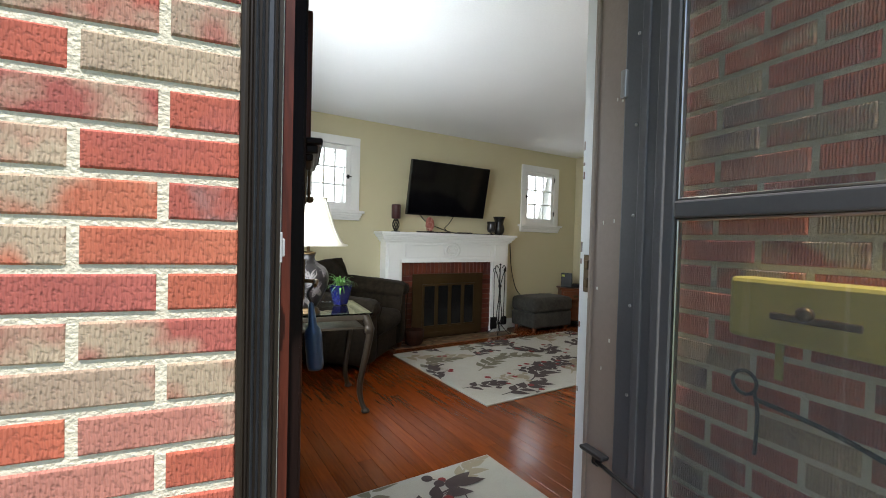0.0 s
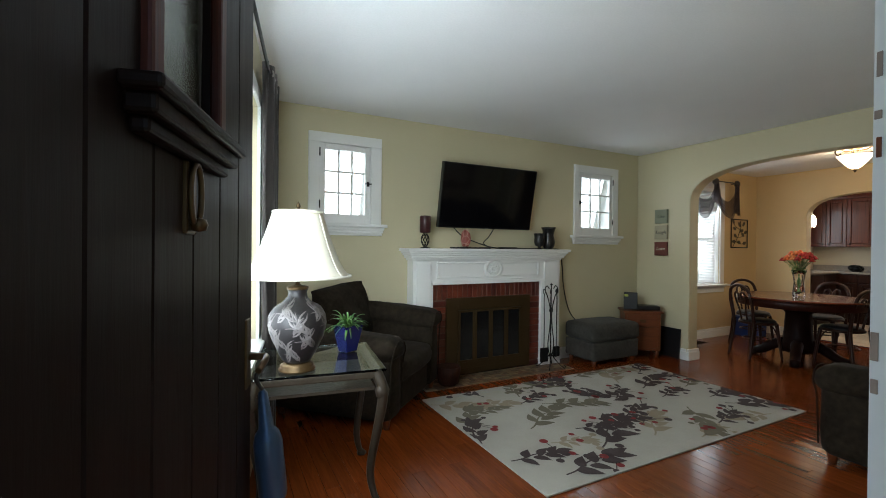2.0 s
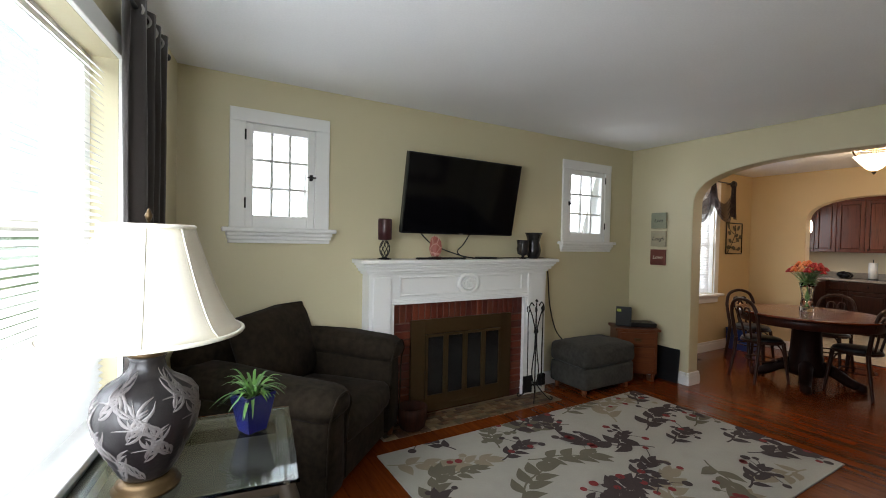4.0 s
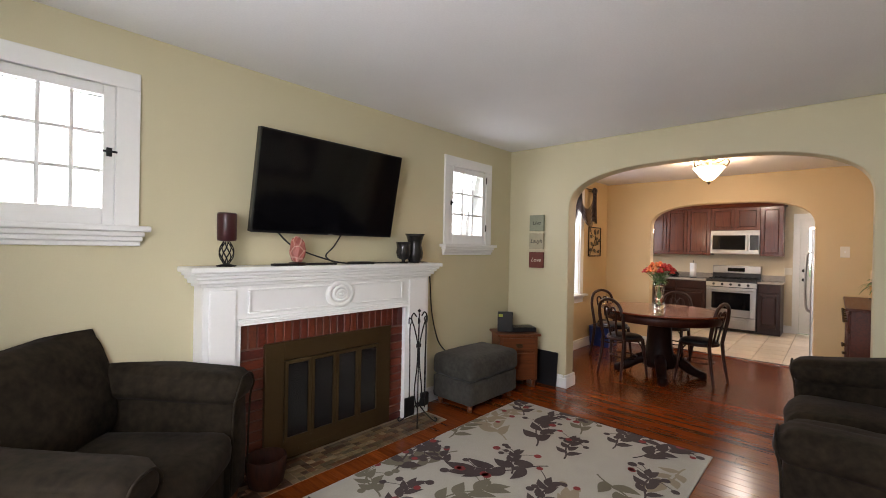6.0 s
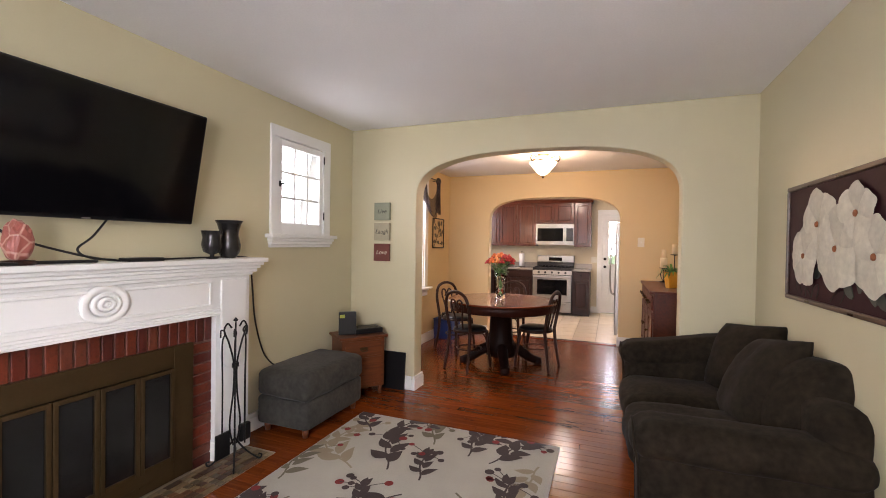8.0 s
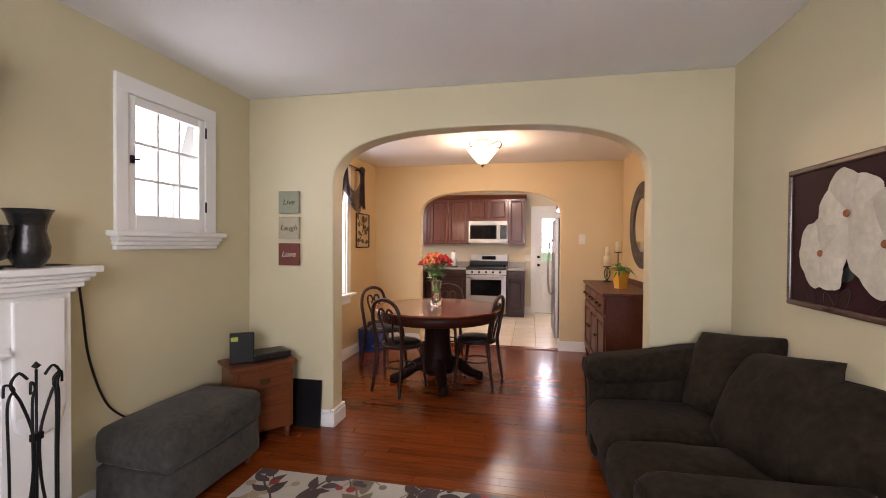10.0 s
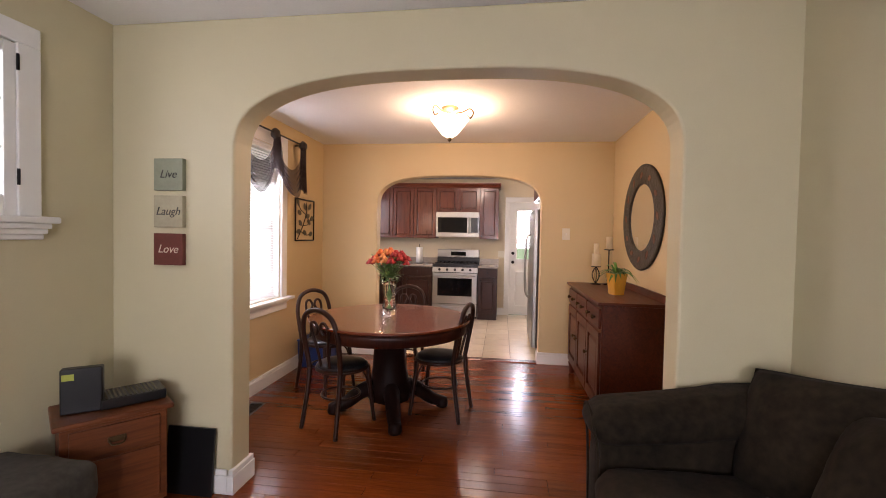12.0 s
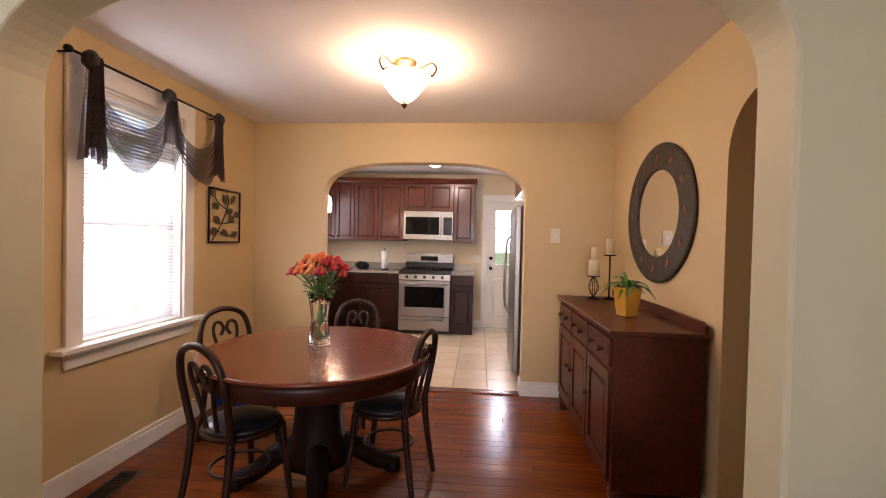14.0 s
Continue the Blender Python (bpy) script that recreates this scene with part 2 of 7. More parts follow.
M_MOSAIC = spread("mosaic_tile", [(0.15, 0.095, 0.045), (0.055, 0.024, 0.012), (0.23, 0.17, 0.10), (0.085, 0.060, 0.033), (0.12, 0.050, 0.021), (0.16, 0.115, 0.06)], 0.4, 60, 0.2)
M_TILE = spread("kitchen_floor_tile", [(0.62, 0.50, 0.36), (0.66, 0.54, 0.40), (0.58, 0.46, 0.33), (0.64, 0.53, 0.40)], 0.3, 25, 0.1, spots=0.08)
M_GROUT = paint("tile_grout", (0.35, 0.27, 0.19), 0.8)
M_BRASS = paint("antique_brass", (0.085, 0.053, 0.022), 0.42, 0.7, vary=0.12, scale=8, grain=80, bump=0.05)
M_FIREGLASS = paint("smoked_fire_glass", (0.010, 0.010, 0.010), 0.12, vary=0.2, spec=0.4)
M_IRON = paint("black_wrought_iron", (0.012, 0.012, 0.013), 0.45, 0.6, vary=0.1, bump=0.15)
M_BLACK = paint("black_plastic", (0.007, 0.007, 0.008), 0.35, vary=0.1, bump=0.02)
M_SCREEN = paint("tv_screen", (0.003, 0.003, 0.004), 0.10, vary=0.05, bump=0.0, rvary=0.02, spec=0.28)
M_BEZEL = paint("tv_bezel", (0.01, 0.01, 0.011), 0.22, vary=0.05, bump=0.0)
M_SUEDE = paint("charcoal_microsuede", (0.0205, 0.0150, 0.0098), 0.92, vary=0.75, scale=6, grain=28, bump=0.14, sheen=0.025, spec=0.10)
M_OTTO = paint("grey_microsuede", (0.050, 0.047, 0.041), 0.92, vary=0.45, scale=7, grain=35, bump=0.12, sheen=0.08, spec=0.12)
M_PINE = wood("honey_pine", (0.17, 0.050, 0.015), (0.095, 0.026, 0.009), 0.4, axis=0, obj=0.1, coat=0.1, spec=0.35)
M_CHERRY = wood("cherry_table_wood", (0.145, 0.030, 0.010), (0.11, 0.021, 0.008), 0.22, axis=0, obj=0.08, coat=0.5)
M_BUFFET = wood("mahogany_buffet", (0.105, 0.022, 0.0075), (0.05, 0.011, 0.005), 0.36, axis=0, obj=0.08, coat=0.0, spec=0.35)
M_CHAIR = wood("dark_bentwood", (0.034, 0.011, 0.006), (0.016, 0.005, 0.003), 0.36, axis=2, obj=0.05, coat=0.0, spec=0.35)
M_CABINET = wood("cherry_cabinet", (0.135, 0.027, 0.010), (0.05, 0.010, 0.0045), 0.3, axis=2, obj=0.12, coat=0.25, spec=0.4)
M_BASECAB = wood("espresso_cabinet", (0.040, 0.011, 0.006), (0.016, 0.005, 0.003), 0.35, axis=2, obj=0.1, coat=0.1, spec=0.35)
M_PED_DARK = wood("worn_dark_bucket", (0.040, 0.012, 0.006), (0.014, 0.005, 0.003), 0.7, axis=2, obj=0.1, coat=0.0, spec=0.15)
M_LEATHER = paint("black_vinyl_seat", (0.014, 0.014, 0.016), 0.32, vary=0.1, bump=0.06)
M_STEEL = paint("brushed_steel", (0.40, 0.385, 0.36), 0.34, 1.0, vary=0.04, scale=2, grain=40, stretch=(1, 1, 14), bump=0.0, rvary=0.05)
M_OVENGLASS = paint("oven_glass", (0.006, 0.006, 0.007), 0.08, vary=0.05, bump=0, spec=0.25)
M_KWALL = paint("cream_kitchen_paint", (0.64, 0.55, 0.39), 0.5, vary=0.03, scale=1.5, grain=140, bump=0.05)
M_FRAMEBROWN = paint("dark_brown_frame_paint", (0.017, 0.012, 0.008), 0.5, vary=0.15, scale=9, grain=90, bump=0.06, spec=0.25)
M_GRANITE = paint("granite_counter", (0.32, 0.28, 0.24), 0.2, vary=0.3, scale=30, grain=220, bump=0.0)
M_IVORY = paint("ivory_plate", (0.72, 0.68, 0.58), 0.4, vary=0.02)
M_CREAM = paint("cream_candle_wax", (0.74, 0.60, 0.38), 0.55, vary=0.05)
M_STRIKE = paint("dull_grey_plastic", (0.34, 0.35, 0.36), 0.5, vary=0.1)
M_PANE = glass("window_pane")
# dusty panes; the milky part also stands in for reflected outdoor haze
M_HAZED = glass("dusty_hazed_storm_glass", (0.80, 0.78, 0.72))
M_HAZED.node_tree.nodes["Principled BSDF"].inputs["Transmission Weight"].default_value = 0.95


# ---------- mesh helpers ----------
def box(bm, x0, x1, y0, y1, z0, z1, m=None):
    vs = [bm.verts.new((x, y, z)) for z in (z0, z1) for x, y in ((x0, y0), (x1, y0), (x1, y1), (x0, y1))]
    for f in ((3, 2, 1, 0), (4, 5, 6, 7), (0, 1, 5, 4), (1, 2, 6, 5), (2, 3, 7, 6), (3, 0, 4, 7)):
        bm.faces.new([vs[i] for i in f])
    if m is not None:
        bmesh.ops.transform(bm, matrix=m, verts=vs)
    return vs


def rbox(bm, x0, x1, y0, y1, z0, z1, r=0.01, seg=2, m=None):
    """A box with rounded edges, added to bm."""
    t = bmesh.new()
    box(t, x0, x1, y0, y1, z0, z1)
    bmesh.ops.bevel(t, geom=t.edges[:], offset=r, segments=seg, profile=0.5, affect="EDGES")
    add(bm, t, m)


def add(bm, t, m=None):
    """Moves the mesh t into bm."""
    if m is not None:
        bmesh.ops.transform(t, matrix=m, verts=t.verts)
    made = {v: bm.verts.new(v.co) for v in t.verts}
    for f in t.faces:
        try:
            bm.faces.new([made[v] for v in f.verts]).smooth = f.smooth
        except ValueError:
            pass
    t.free()


def lathe(bm, profile, seg=24, m=None, ripple=0.0, lobes=8):
    """Turns a profile of (radius, height) about z."""
    t = bmesh.new()
    rings = []
    for r, z in profile:
        ring = []
        for i in range(seg):
            a = 2 * math.pi * i / seg
            k = r * (1 + ripple * math.cos(lobes * a))
            ring.append(t.verts.new((k * math.cos(a), k * math.sin(a), z)))
        rings.append(ring)
    for a, b in zip(rings, rings[1:]):
        for i in range(seg):
            t.faces.new((a[i], a[(i + 1) % seg], b[(i + 1) % seg], b[i])).smooth = True
    for ring, flip in ((rings[0], True), (rings[-1], False)):
        if (ring[0].co.xy.length) > 1e-4:
            t.faces.new(ring[::-1] if flip else ring)
    add(bm, t, m)


def tube(bm, pts, r, seg=8, closed=False, taper=None, flat=1.0):
    """A round bar along points."""
    pts = [Vector(p) for p in pts]
    n = len(pts)
    rings = []
    up = Vector((0.13, 0.21, 0.97))
    for i, p in enumerate(pts):
        if closed:
            d = pts[(i + 1) % n] - pts[i - 1]
        else:
            d = pts[min(i + 1, n - 1)] - pts[max(i - 1, 0)]
        d.normalize()
        a = d.cross(up)
        if a.length < 1e-3:
            a = d.cross(Vector((1, 0, 0)))
        a.normalize()
        b = a.cross(d)
        up = b
        k = r if taper is None else r * (taper[0] + (taper[1] - taper[0]) * i / (n - 1))
        rings.append([bm.verts.new(p + k * (math.cos(2 * math.pi * j / seg) * a + flat * math.sin(2 * math.pi * j / seg) * b)) for j in range(seg)])
    pairs = list(zip(rings, rings[1:])) + ([(rings[-1], rings[0])] if closed else [])
    for a, b in pairs:
        for j in range(seg):
            bm.faces.new((a[j], a[(j + 1) % seg], b[(j + 1) % seg], b[j])).smooth = True
    if not closed:
        bm.faces.new(rings[0][::-1]), bm.faces.new(rings[-1])


def curve(pts, steps=8):
    """A smooth line through points."""
    pts = [Vector(p) for p in pts]
    out = []
    for i in range(len(pts) - 1):
        p0, p1, p2, p3 = pts[max(i - 1, 0)], pts[i], pts[i + 1], pts[min(i + 2, len(pts) - 1)]
        for k in range(steps):
            t = k / steps
            out.append(0.5 * (2 * p1 + (p2 - p0) * t + (2 * p0 - 5 * p1 + 4 * p2 - p3) * t * t + (3 * p1 - p0 - 3 * p2 + p3) * t ** 3))
    out.append(pts[-1])
    return out


def prism(bm, outline, lo, hi, axis="x"):
    """A flat outline of (a, b) pushed from lo to hi along an axis; a, b are the other two axes in order."""
    def at(a, b, c):
        return {"x": (c, a, b), "y": (a, c, b), "z": (a, b, c)}[axis]
    near = [bm.verts.new(at(a, b, lo)) for a, b in outline]
    far = [bm.verts.new(at(a, b, hi)) for a, b in outline]
    bm.faces.new(near), bm.faces.new(far[::-1])
    n = len(outline)
    for i in range(n):
        bm.faces.new((near[i], far[i], far[(i + 1) % n], near[(i + 1) % n]))


def mesh_of(name, bm, material, normals=True):
    me = bpy.data.meshes.new(name)
    if normals:
        bmesh.ops.recalc_face_normals(bm, faces=bm.faces[:])
    bm.to_mesh(me)
    bm.free()
    me.materials.append(material)
    return me


def part(name, bm, material, parent=None, label="", smooth=False):
    ob = new(name, mesh_of(name, bm, material))
    if smooth:
        for p in ob.data.polygons:
            p.use_smooth = True
    ob.parent = parent
    if label:
        tagged(ob, label)
    return ob


def thing(name, label, category, m=None, group=""):
    ob = new(name)
    ob.empty_display_size = 0.1
    if m is not None:
        ob.matrix_basis = m
    return tagged(ob, label, category, group)


def single(name, bm, material, label, category, m=None, group="", smooth=False):
    ob = part(name, bm, material, None, "", smooth)
    if m is not None:
        ob.matrix_basis = m
    return tagged(ob, label, category, group)


def structure(name, bm, material, label, category, m=None):
    ob = part(name, bm, material)
    if m is not None:
        ob.matrix_basis = m
    return tagged(ob, label, category, kind="structure")


def soften(ob, width=0.004, seg=2):
    b = ob.modifiers.new("bevel", "BEVEL")
    b.width, b.segments, b.limit_method = width, seg, "ANGLE"
    return ob


def holed(bm, a0, a1, b0, b1, z0, z1, holes=(), axis="x"):
    """A wall of thickness b0..b1 along an axis, with openings (a, a, z, z)."""
    cuts_a = sorted({a0, a1, *[h[0] for h in holes], *[h[1] for h in holes]})
    cuts_z = sorted({z0, z1, *[h[2] for h in holes], *[h[3] for h in holes]})
    for p, q in zip(cuts_a, cuts_a[1:]):
        run = None
        for r, s in zip(cuts_z, cuts_z[1:]):
            solid = not any(h[0] < (p + q) / 2 < h[1] and h[2] < (r + s) / 2 < h[3] for h in holes)
            if solid:
                run = (run[0], s) if run else (r, s)
            if run and (not solid or s == z1):
                (box(bm, p, q, b0, b1, *run) if axis == "x" else box(bm, b0, b1, p, q, *run))
                run = None


def arch_outline(a0, a1, top, o0, o1, spring, crown, haunch):
    """The outline of a wall a0..a1 with a flattened arch o0..o1 down to the floor."""
    pts = [(a0, 0.0), (a0, top), (a1, top), (a1, 0.0), (o1, 0.0)]
    mid, half = (o0 + o1) / 2, (o1 - o0) / 2
    n = 40
    for i in range(n + 1):
        t = math.pi * i / n
        c, s = math.cos(t), math.sin(t)
        x = math.copysign(abs(c) ** haunch, c)
        pts.append((mid + half * x, spring + (crown - spring) * s ** haunch))
    pts.append((o0, 0.0))
    return pts


# ---------- the plan ----------
CEIL = 2.5
DCEIL = 2.45
KCEIL = 2.45
NORTH, SOUTH = 6.0, 2.6
ARCH_W, ARCH_E = 6.1, 6.265
DINE_E, KIT_W = 8.87, 9.02
KIT_E = 11.86
ENTRY = pose(0.893, 2.16, 0, 0, 0, -10.0)
FRONT = pose(1.64, 6.0, 0, 0, 0, -9.8)      # the front wall runs along local -y
FLOOR_LOW = -0.16

b = bmesh.new()
holed(b, 1.3, 9.2, NORTH, NORTH + 0.28, -0.1, CEIL + 0.1, [(2.0, 2.52, 1.49, 2.21), (5.05, 5.64, 1.46, 2.21), (7.09, 7.88, 0.78, 2.2)])
structure("wall_north", b, M_WALL, "khaki painted plaster wall with two small windows", "wall")
b = bmesh.new()
holed(b, ARCH_E, DINE_E, NORTH - 0.012, NORTH - 0.002, 0, DCEIL, [(7.09, 7.88, 0.78, 2.2)])
structure("wall_dining_north", b, M_DWALL, "golden painted plaster dining wall with a window", "wall")
b = bmesh.new()
prism(b, arch_outline(SOUTH - 0.3, NORTH, CEIL, 3.08, 5.285, 1.80, 2.205, 0.72), ARCH_W, ARCH_E, "x")
soften(structure("wall_archway", b, M_WALL, "khaki plaster wall with a wide flattened archway", "wall"), 0.012, 3)
b = bmesh.new()
prism(b, arch_outline(SOUTH - 0.3, NORTH, CEIL, 3.066, 5.299, 1.80, 2.219, 0.72), ARCH_E + 0.0005, ARCH_E + 0.004, "x")
structure("wall_dining_west", b, M_DWALL, "golden plaster back of the archway wall", "wall")
b = bmesh.new()
prism(b, arch_outline(SOUTH - 0.3, NORTH, CEIL, 3.46, 5.325, 1.72, 2.085, 0.66), DINE_E, KIT_W, "x")
soften(structure("wall_kitchen_arch", b, M_DWALL, "golden plaster wall with an archway to the kitchen", "wall"), 0.012, 3)
b = bmesh.new()
box(b, 2.78, ARCH_W, SOUTH - 0.5, SOUTH, -0.1, CEIL)
structure("wall_south", b, M_WALL, "khaki painted plaster wall behind the sofa", "wall")
b = bmesh.new()
prism(b, arch_outline(6.265, 9.0, DCEIL + 0.04, 6.32, 7.10, 1.75, 2.08, 0.8), 2.5, 2.7, "y")
structure("wall_dining_south", b, M_DWALL, "golden plaster dining wall with a small archway", "wall")
b = bmesh.new()
box(b, 6.0, 7.6, 1.3, 1.4, 0, 2.5), box(b, 5.9, 6.0, 1.3, 2.5, 0, 2.5), box(b, 7.5, 7.6, 1.4, 2.5, 0, 2.5)
structure("wall_hall", b, M_DWALL, "golden painted hall wall beyond the archway", "wall")
b = bmesh.new()
holed(b, -3.5, 0.0, -0.25, 0.0, -0.2, CEIL + 0.05, [(-2.75, -1.05, 0.72, 2.12)], axis="y")
structure("wall_front", b, M_WALL, "khaki painted front wall with a wide window", "wall", FRONT)
b = bmesh.new()
holed(b, KIT_W, KIT_E, 6.45, 6.6, 0, KCEIL, [(9.9, 10.9, 1.1, 2.05)])
structure("wall_kitchen_north", b, M_KWALL, "cream kitchen wall with a window over the sink", "wall")
b = bmesh.new()
holed(b, 2.4, 6.6, KIT_E, KIT_E + 0.15, 0, KCEIL, [(3.02, 3.76, 0.0, 2.04)], axis="y")
structure("wall_kitchen_east", b, M_KWALL, "cream kitchen wall with the back door", "wall")
b = bmesh.new()
box(b, KIT_W, KIT_E, 2.4, 2.55, 0, KCEIL)
structure("wall_kitchen_south", b, M_KWALL, "cream kitchen wall", "wall")
b = bmesh.new()
box(b, 0.9, 6.2, 1.9, 6.25, CEIL, CEIL + 0.1)
structure("ceiling", b, M_CEIL, "white plaster living room ceiling", "ceiling")
b = bmesh.new()
box(b, ARCH_E, DINE_E + 0.1, 2.45, 6.25, DCEIL, DCEIL + 0.04), box(b, 5.9, 7.6, 1.3, 2.45, DCEIL, DCEIL + 0.04)
structure("ceiling_dining", b, M_CEIL, "white plaster dining room ceiling", "ceiling")
b = bmesh.new()
box(b, KIT_W - 0.05, KIT_E + 0.1, 2.4, 6.6, KCEIL, KCEIL + 0.05)
structure("ceiling_kitchen", b, M_CEIL, "white plaster kitchen ceiling", "ceiling")
b = bmesh.new()
box(b, 1.0, DINE_E + 0.06, 1.3, NORTH + 0.02, -0.12, -0.012)
floor = structure("floor", b, M_GAP, "glossy red oak strip floor", "floor")
b = bmesh.new()
box(b, DINE_E + 0.06, KIT_E + 0.1, 2.4, 6.6, -0.12, -0.008)
kitchen_floor = structure("floor_kitchen", b, M_GROUT, "beige ceramic tile kitchen floor", "floor")
b = bmesh.new()
box(b, DINE_E - 0.02, DINE_E + 0.08, 3.47, 5.32, -0.01, 0.012)
soften(structure("threshold_kitchen", b, M_CHERRY, "dark wood threshold strip under the archway", "trim"), 0.005)

# roof above, ground outside
b = bmesh.new()
box(b, 2.2, 12.4, 2.3, 6.9, 2.66, 2.8), box(b, 1.0, 2.2, 2.62, 6.9, 2.66, 2.8), box(b, 5.8, 7.7, 1.2, 2.3, 2.66, 2.8)
structure("roof_slab", b, M_CEIL, "attic floor above the rooms", "ceiling")
M_GRASS = paint("lawn", (0.07, 0.11, 0.035), 0.9, vary=0.3, scale=2, grain=30, bump=0.5)
M_CONCRETE = paint("concrete", (0.36, 0.34, 0.31), 0.85, vary=0.12, scale=3, grain=60, bump=0.2)
b = bmesh.new()
bmesh.ops.create_grid(b, x_segments=8, y_segments=8, size=400, matrix=Matrix.Translation((0, 0, -0.55)))
structure("ground", b, M_GRASS, "mown lawn round the house", "ground")
b = bmesh.new()
box(b, -0.9, 1.25, -1.6, 0.32, -0.54, FLOOR_LOW)
structure("porch", b, M_CONCRETE, "grey concrete porch slab at the front door", "porch", ENTRY)


# ---------- soft shapes ----------
def cushion(bm, sx, sy, sz, r=0.06, puff=0.03, m=None, cuts=9, wrinkle=0.008, seed=0.0):
    """A stuffed block of half-extents sx, sy, sz: rounded, bulging and creased."""
    t = bmesh.new()
    bmesh.ops.create_cube(t, size=2)
    bmesh.ops.subdivide_edges(t, edges=t.edges[:], cuts=cuts, use_grid_fill=True)
    for v in t.verts:
        q = Vector((math.sin(v.co.x * math.pi / 2) * 0.5 + v.co.x * 0.5, math.sin(v.co.y * math.pi / 2) * 0.5 + v.co.y * 0.5,
                    math.sin(v.co.z * math.pi / 2) * 0.5 + v.co.z * 0.5))
        p = Vector((q.x * sx, q.y * sy, q.z * sz))
        core = Vector([max(-h + r, min(h - r, c)) for c, h in zip(p, (sx, sy, sz))])
        d = p - core
        if d.length > 1e-6:
            k = max(abs(d.x), abs(d.y), abs(d.z))
            p = core + d.normalized() * k
        b = [1 - q.x ** 2, 1 - q.y ** 2, 1 - q.z ** 2]
        p.x += puff * q.x * b[1] * b[2]
        p.y += puff * q.y * b[0] * b[2]
        p.z += puff * q.z * b[0] * b[1]
        w = noise.noise(Vector((p.x * 7 + seed, p.y * 7, p.z * 7))) + 0.5 * noise.noise(Vector((p.x * 17, p.y * 17 + seed, p.z * 17)))
        p += p.normalized() * w * wrinkle
        v.co = p
    for f in t.faces:
        f.smooth = True
    add(bm, t, m)


def pillow(bm, hw, hh, t, m, seed=0.0):
    """A loose knife-edge pillow standing in local x, z."""
    n = 18
    q = bmesh.new()
    for s in (1, -1):
        rows = []
        for j in range(n + 1):
            row = []
            for i in range(n + 1):
                u, v = 2 * i / n - 1, 2 * j / n - 1
                fat = ((1 - abs(u) ** 2.6) * (1 - abs(v) ** 2.6)) ** 0.62
                pinch = 1 - 0.07 * (1 - u * u) * abs(v) ** 3
                pinch2 = 1 - 0.07 * (1 - v * v) * abs(u) ** 3
                w = noise.noise((u * 2.3 + seed, v * 2.3, s * 4.0)) * 0.014 + noise.noise((u * 6 + seed, v * 6, s)) * 0.006
                rnd = 1 - 0.06 * abs(u * v) ** 3
                row.append(q.verts.new((hw * u * pinch2 * rnd, s * (t * fat + w * fat), hh * v * pinch * rnd)))
            rows.append(row)
        for r0, r1 in zip(rows, rows[1:]):
            for i in range(n):
                q.faces.new((r0[i], r0[i + 1], r1[i + 1], r1[i])).smooth = True
    bmesh.ops.remove_doubles(q, verts=q.verts[:], dist=0.0005)
    add(bm, q, m)


# ---------- the entry ----------
# brick skin on both sides of the door; the pieces themselves stand at the end of the file
b = bmesh.new()
box(b, -1.6, 0.028, 0.0, 0.25, -0.5, 2.66)
facade = structure("wall_brick_front", b, M_MORTAR, "red brick house wall with pale mortar beside the door", "wall", ENTRY)
b = bmesh.new()
box(b, 1.087, 1.32, -1.5, 0.12, -0.5, 2.66)
side_wall = structure("wall_brick_side", b, M_MORTAR, "brick porch side wall behind the storm door", "wall", ENTRY)
b = bmesh.new()
box(b, 0.0, 1.3, 0.02, 0.40, 2.09, 2.66)
structure("wall_over_door", b, M_MORTAR, "wall above the front door", "wall", ENTRY)
b = bmesh.new()
box(b, 1.02, 2.2, 0.13, 0.372, -0.2, 2.6)
structure("wall_entry", b, M_WALL, "khaki painted wall beside the front door", "wall", ENTRY)
b = bmesh.new()
box(b, -0.02, 0.10, 0.30, 0.42, -0.2, 2.6)
structure("wall_entry_corner", b, M_WALL, "khaki painted wall at the door hinges", "wall", ENTRY)
b = bmesh.new()
box(b, 0.09, 0.98, 0.14, 0.42, FLOOR_LOW, 0.004)
soften(structure("threshold", b, M_DARKWOOD, "worn dark wooden door sill", "trim", ENTRY), 0.01)

# fixed frame: storm frame, brown frame, white inner jamb
frame_l = thing("door_frame", "dark aluminium storm frame and red-stained jamb of the front door", "door frame", ENTRY)
b = bmesh.new()
rbox(b, 0.03, 0.080, -0.002, 0.03, FLOOR_LOW, 2.09, 0.004)
rbox(b, 0.040, 0.046, -0.010, 0.03, FLOOR_LOW, 2.09, 0.002, 1)
chan = part("storm_channel", b, M_CHANNEL, frame_l, "grooved brown aluminium channel, shade put into its colour")
for a0, a1, d in ((0.049, 0.053, 0.014), (0.057, 0.061, 0.010), (0.065, 0.075, 0.008)):
    b = bmesh.new()
    rbox(b, a0, a1, -d, 0.0, FLOOR_LOW, 2.09, 0.002, 1)
    part("channel_ridge", b, M_RIDGE, chan, "grey aluminium ridge, lightened in colour as if lit")
b = bmesh.new()
rbox(b, 0.029, 0.041, -0.016, 0.005, FLOOR_LOW, 2.09, 0.005)
part("brick_mould", b, M_FRAMEBROWN, frame_l)
b = bmesh.new()
box(b, 0.03, 0.088, 0.03, 0.10, FLOOR_LOW, 2.09)
part("stop", b, M_FRAMEBROWN, frame_l)
b = bmesh.new()
box(b, 0.03, 0.108, 0.10, 0.39, FLOOR_LOW, 2.09)
part("jamb", b, M_REDWOOD, frame_l, "red-stained wooden jamb, worn at the edge")
b = bmesh.new()
box(b, 0.086, 0.091, 0.085, 0.098, FLOOR_LOW, 2.09)
part("weather_strip", b, M_IVORY, frame_l)
b = bmesh.new()
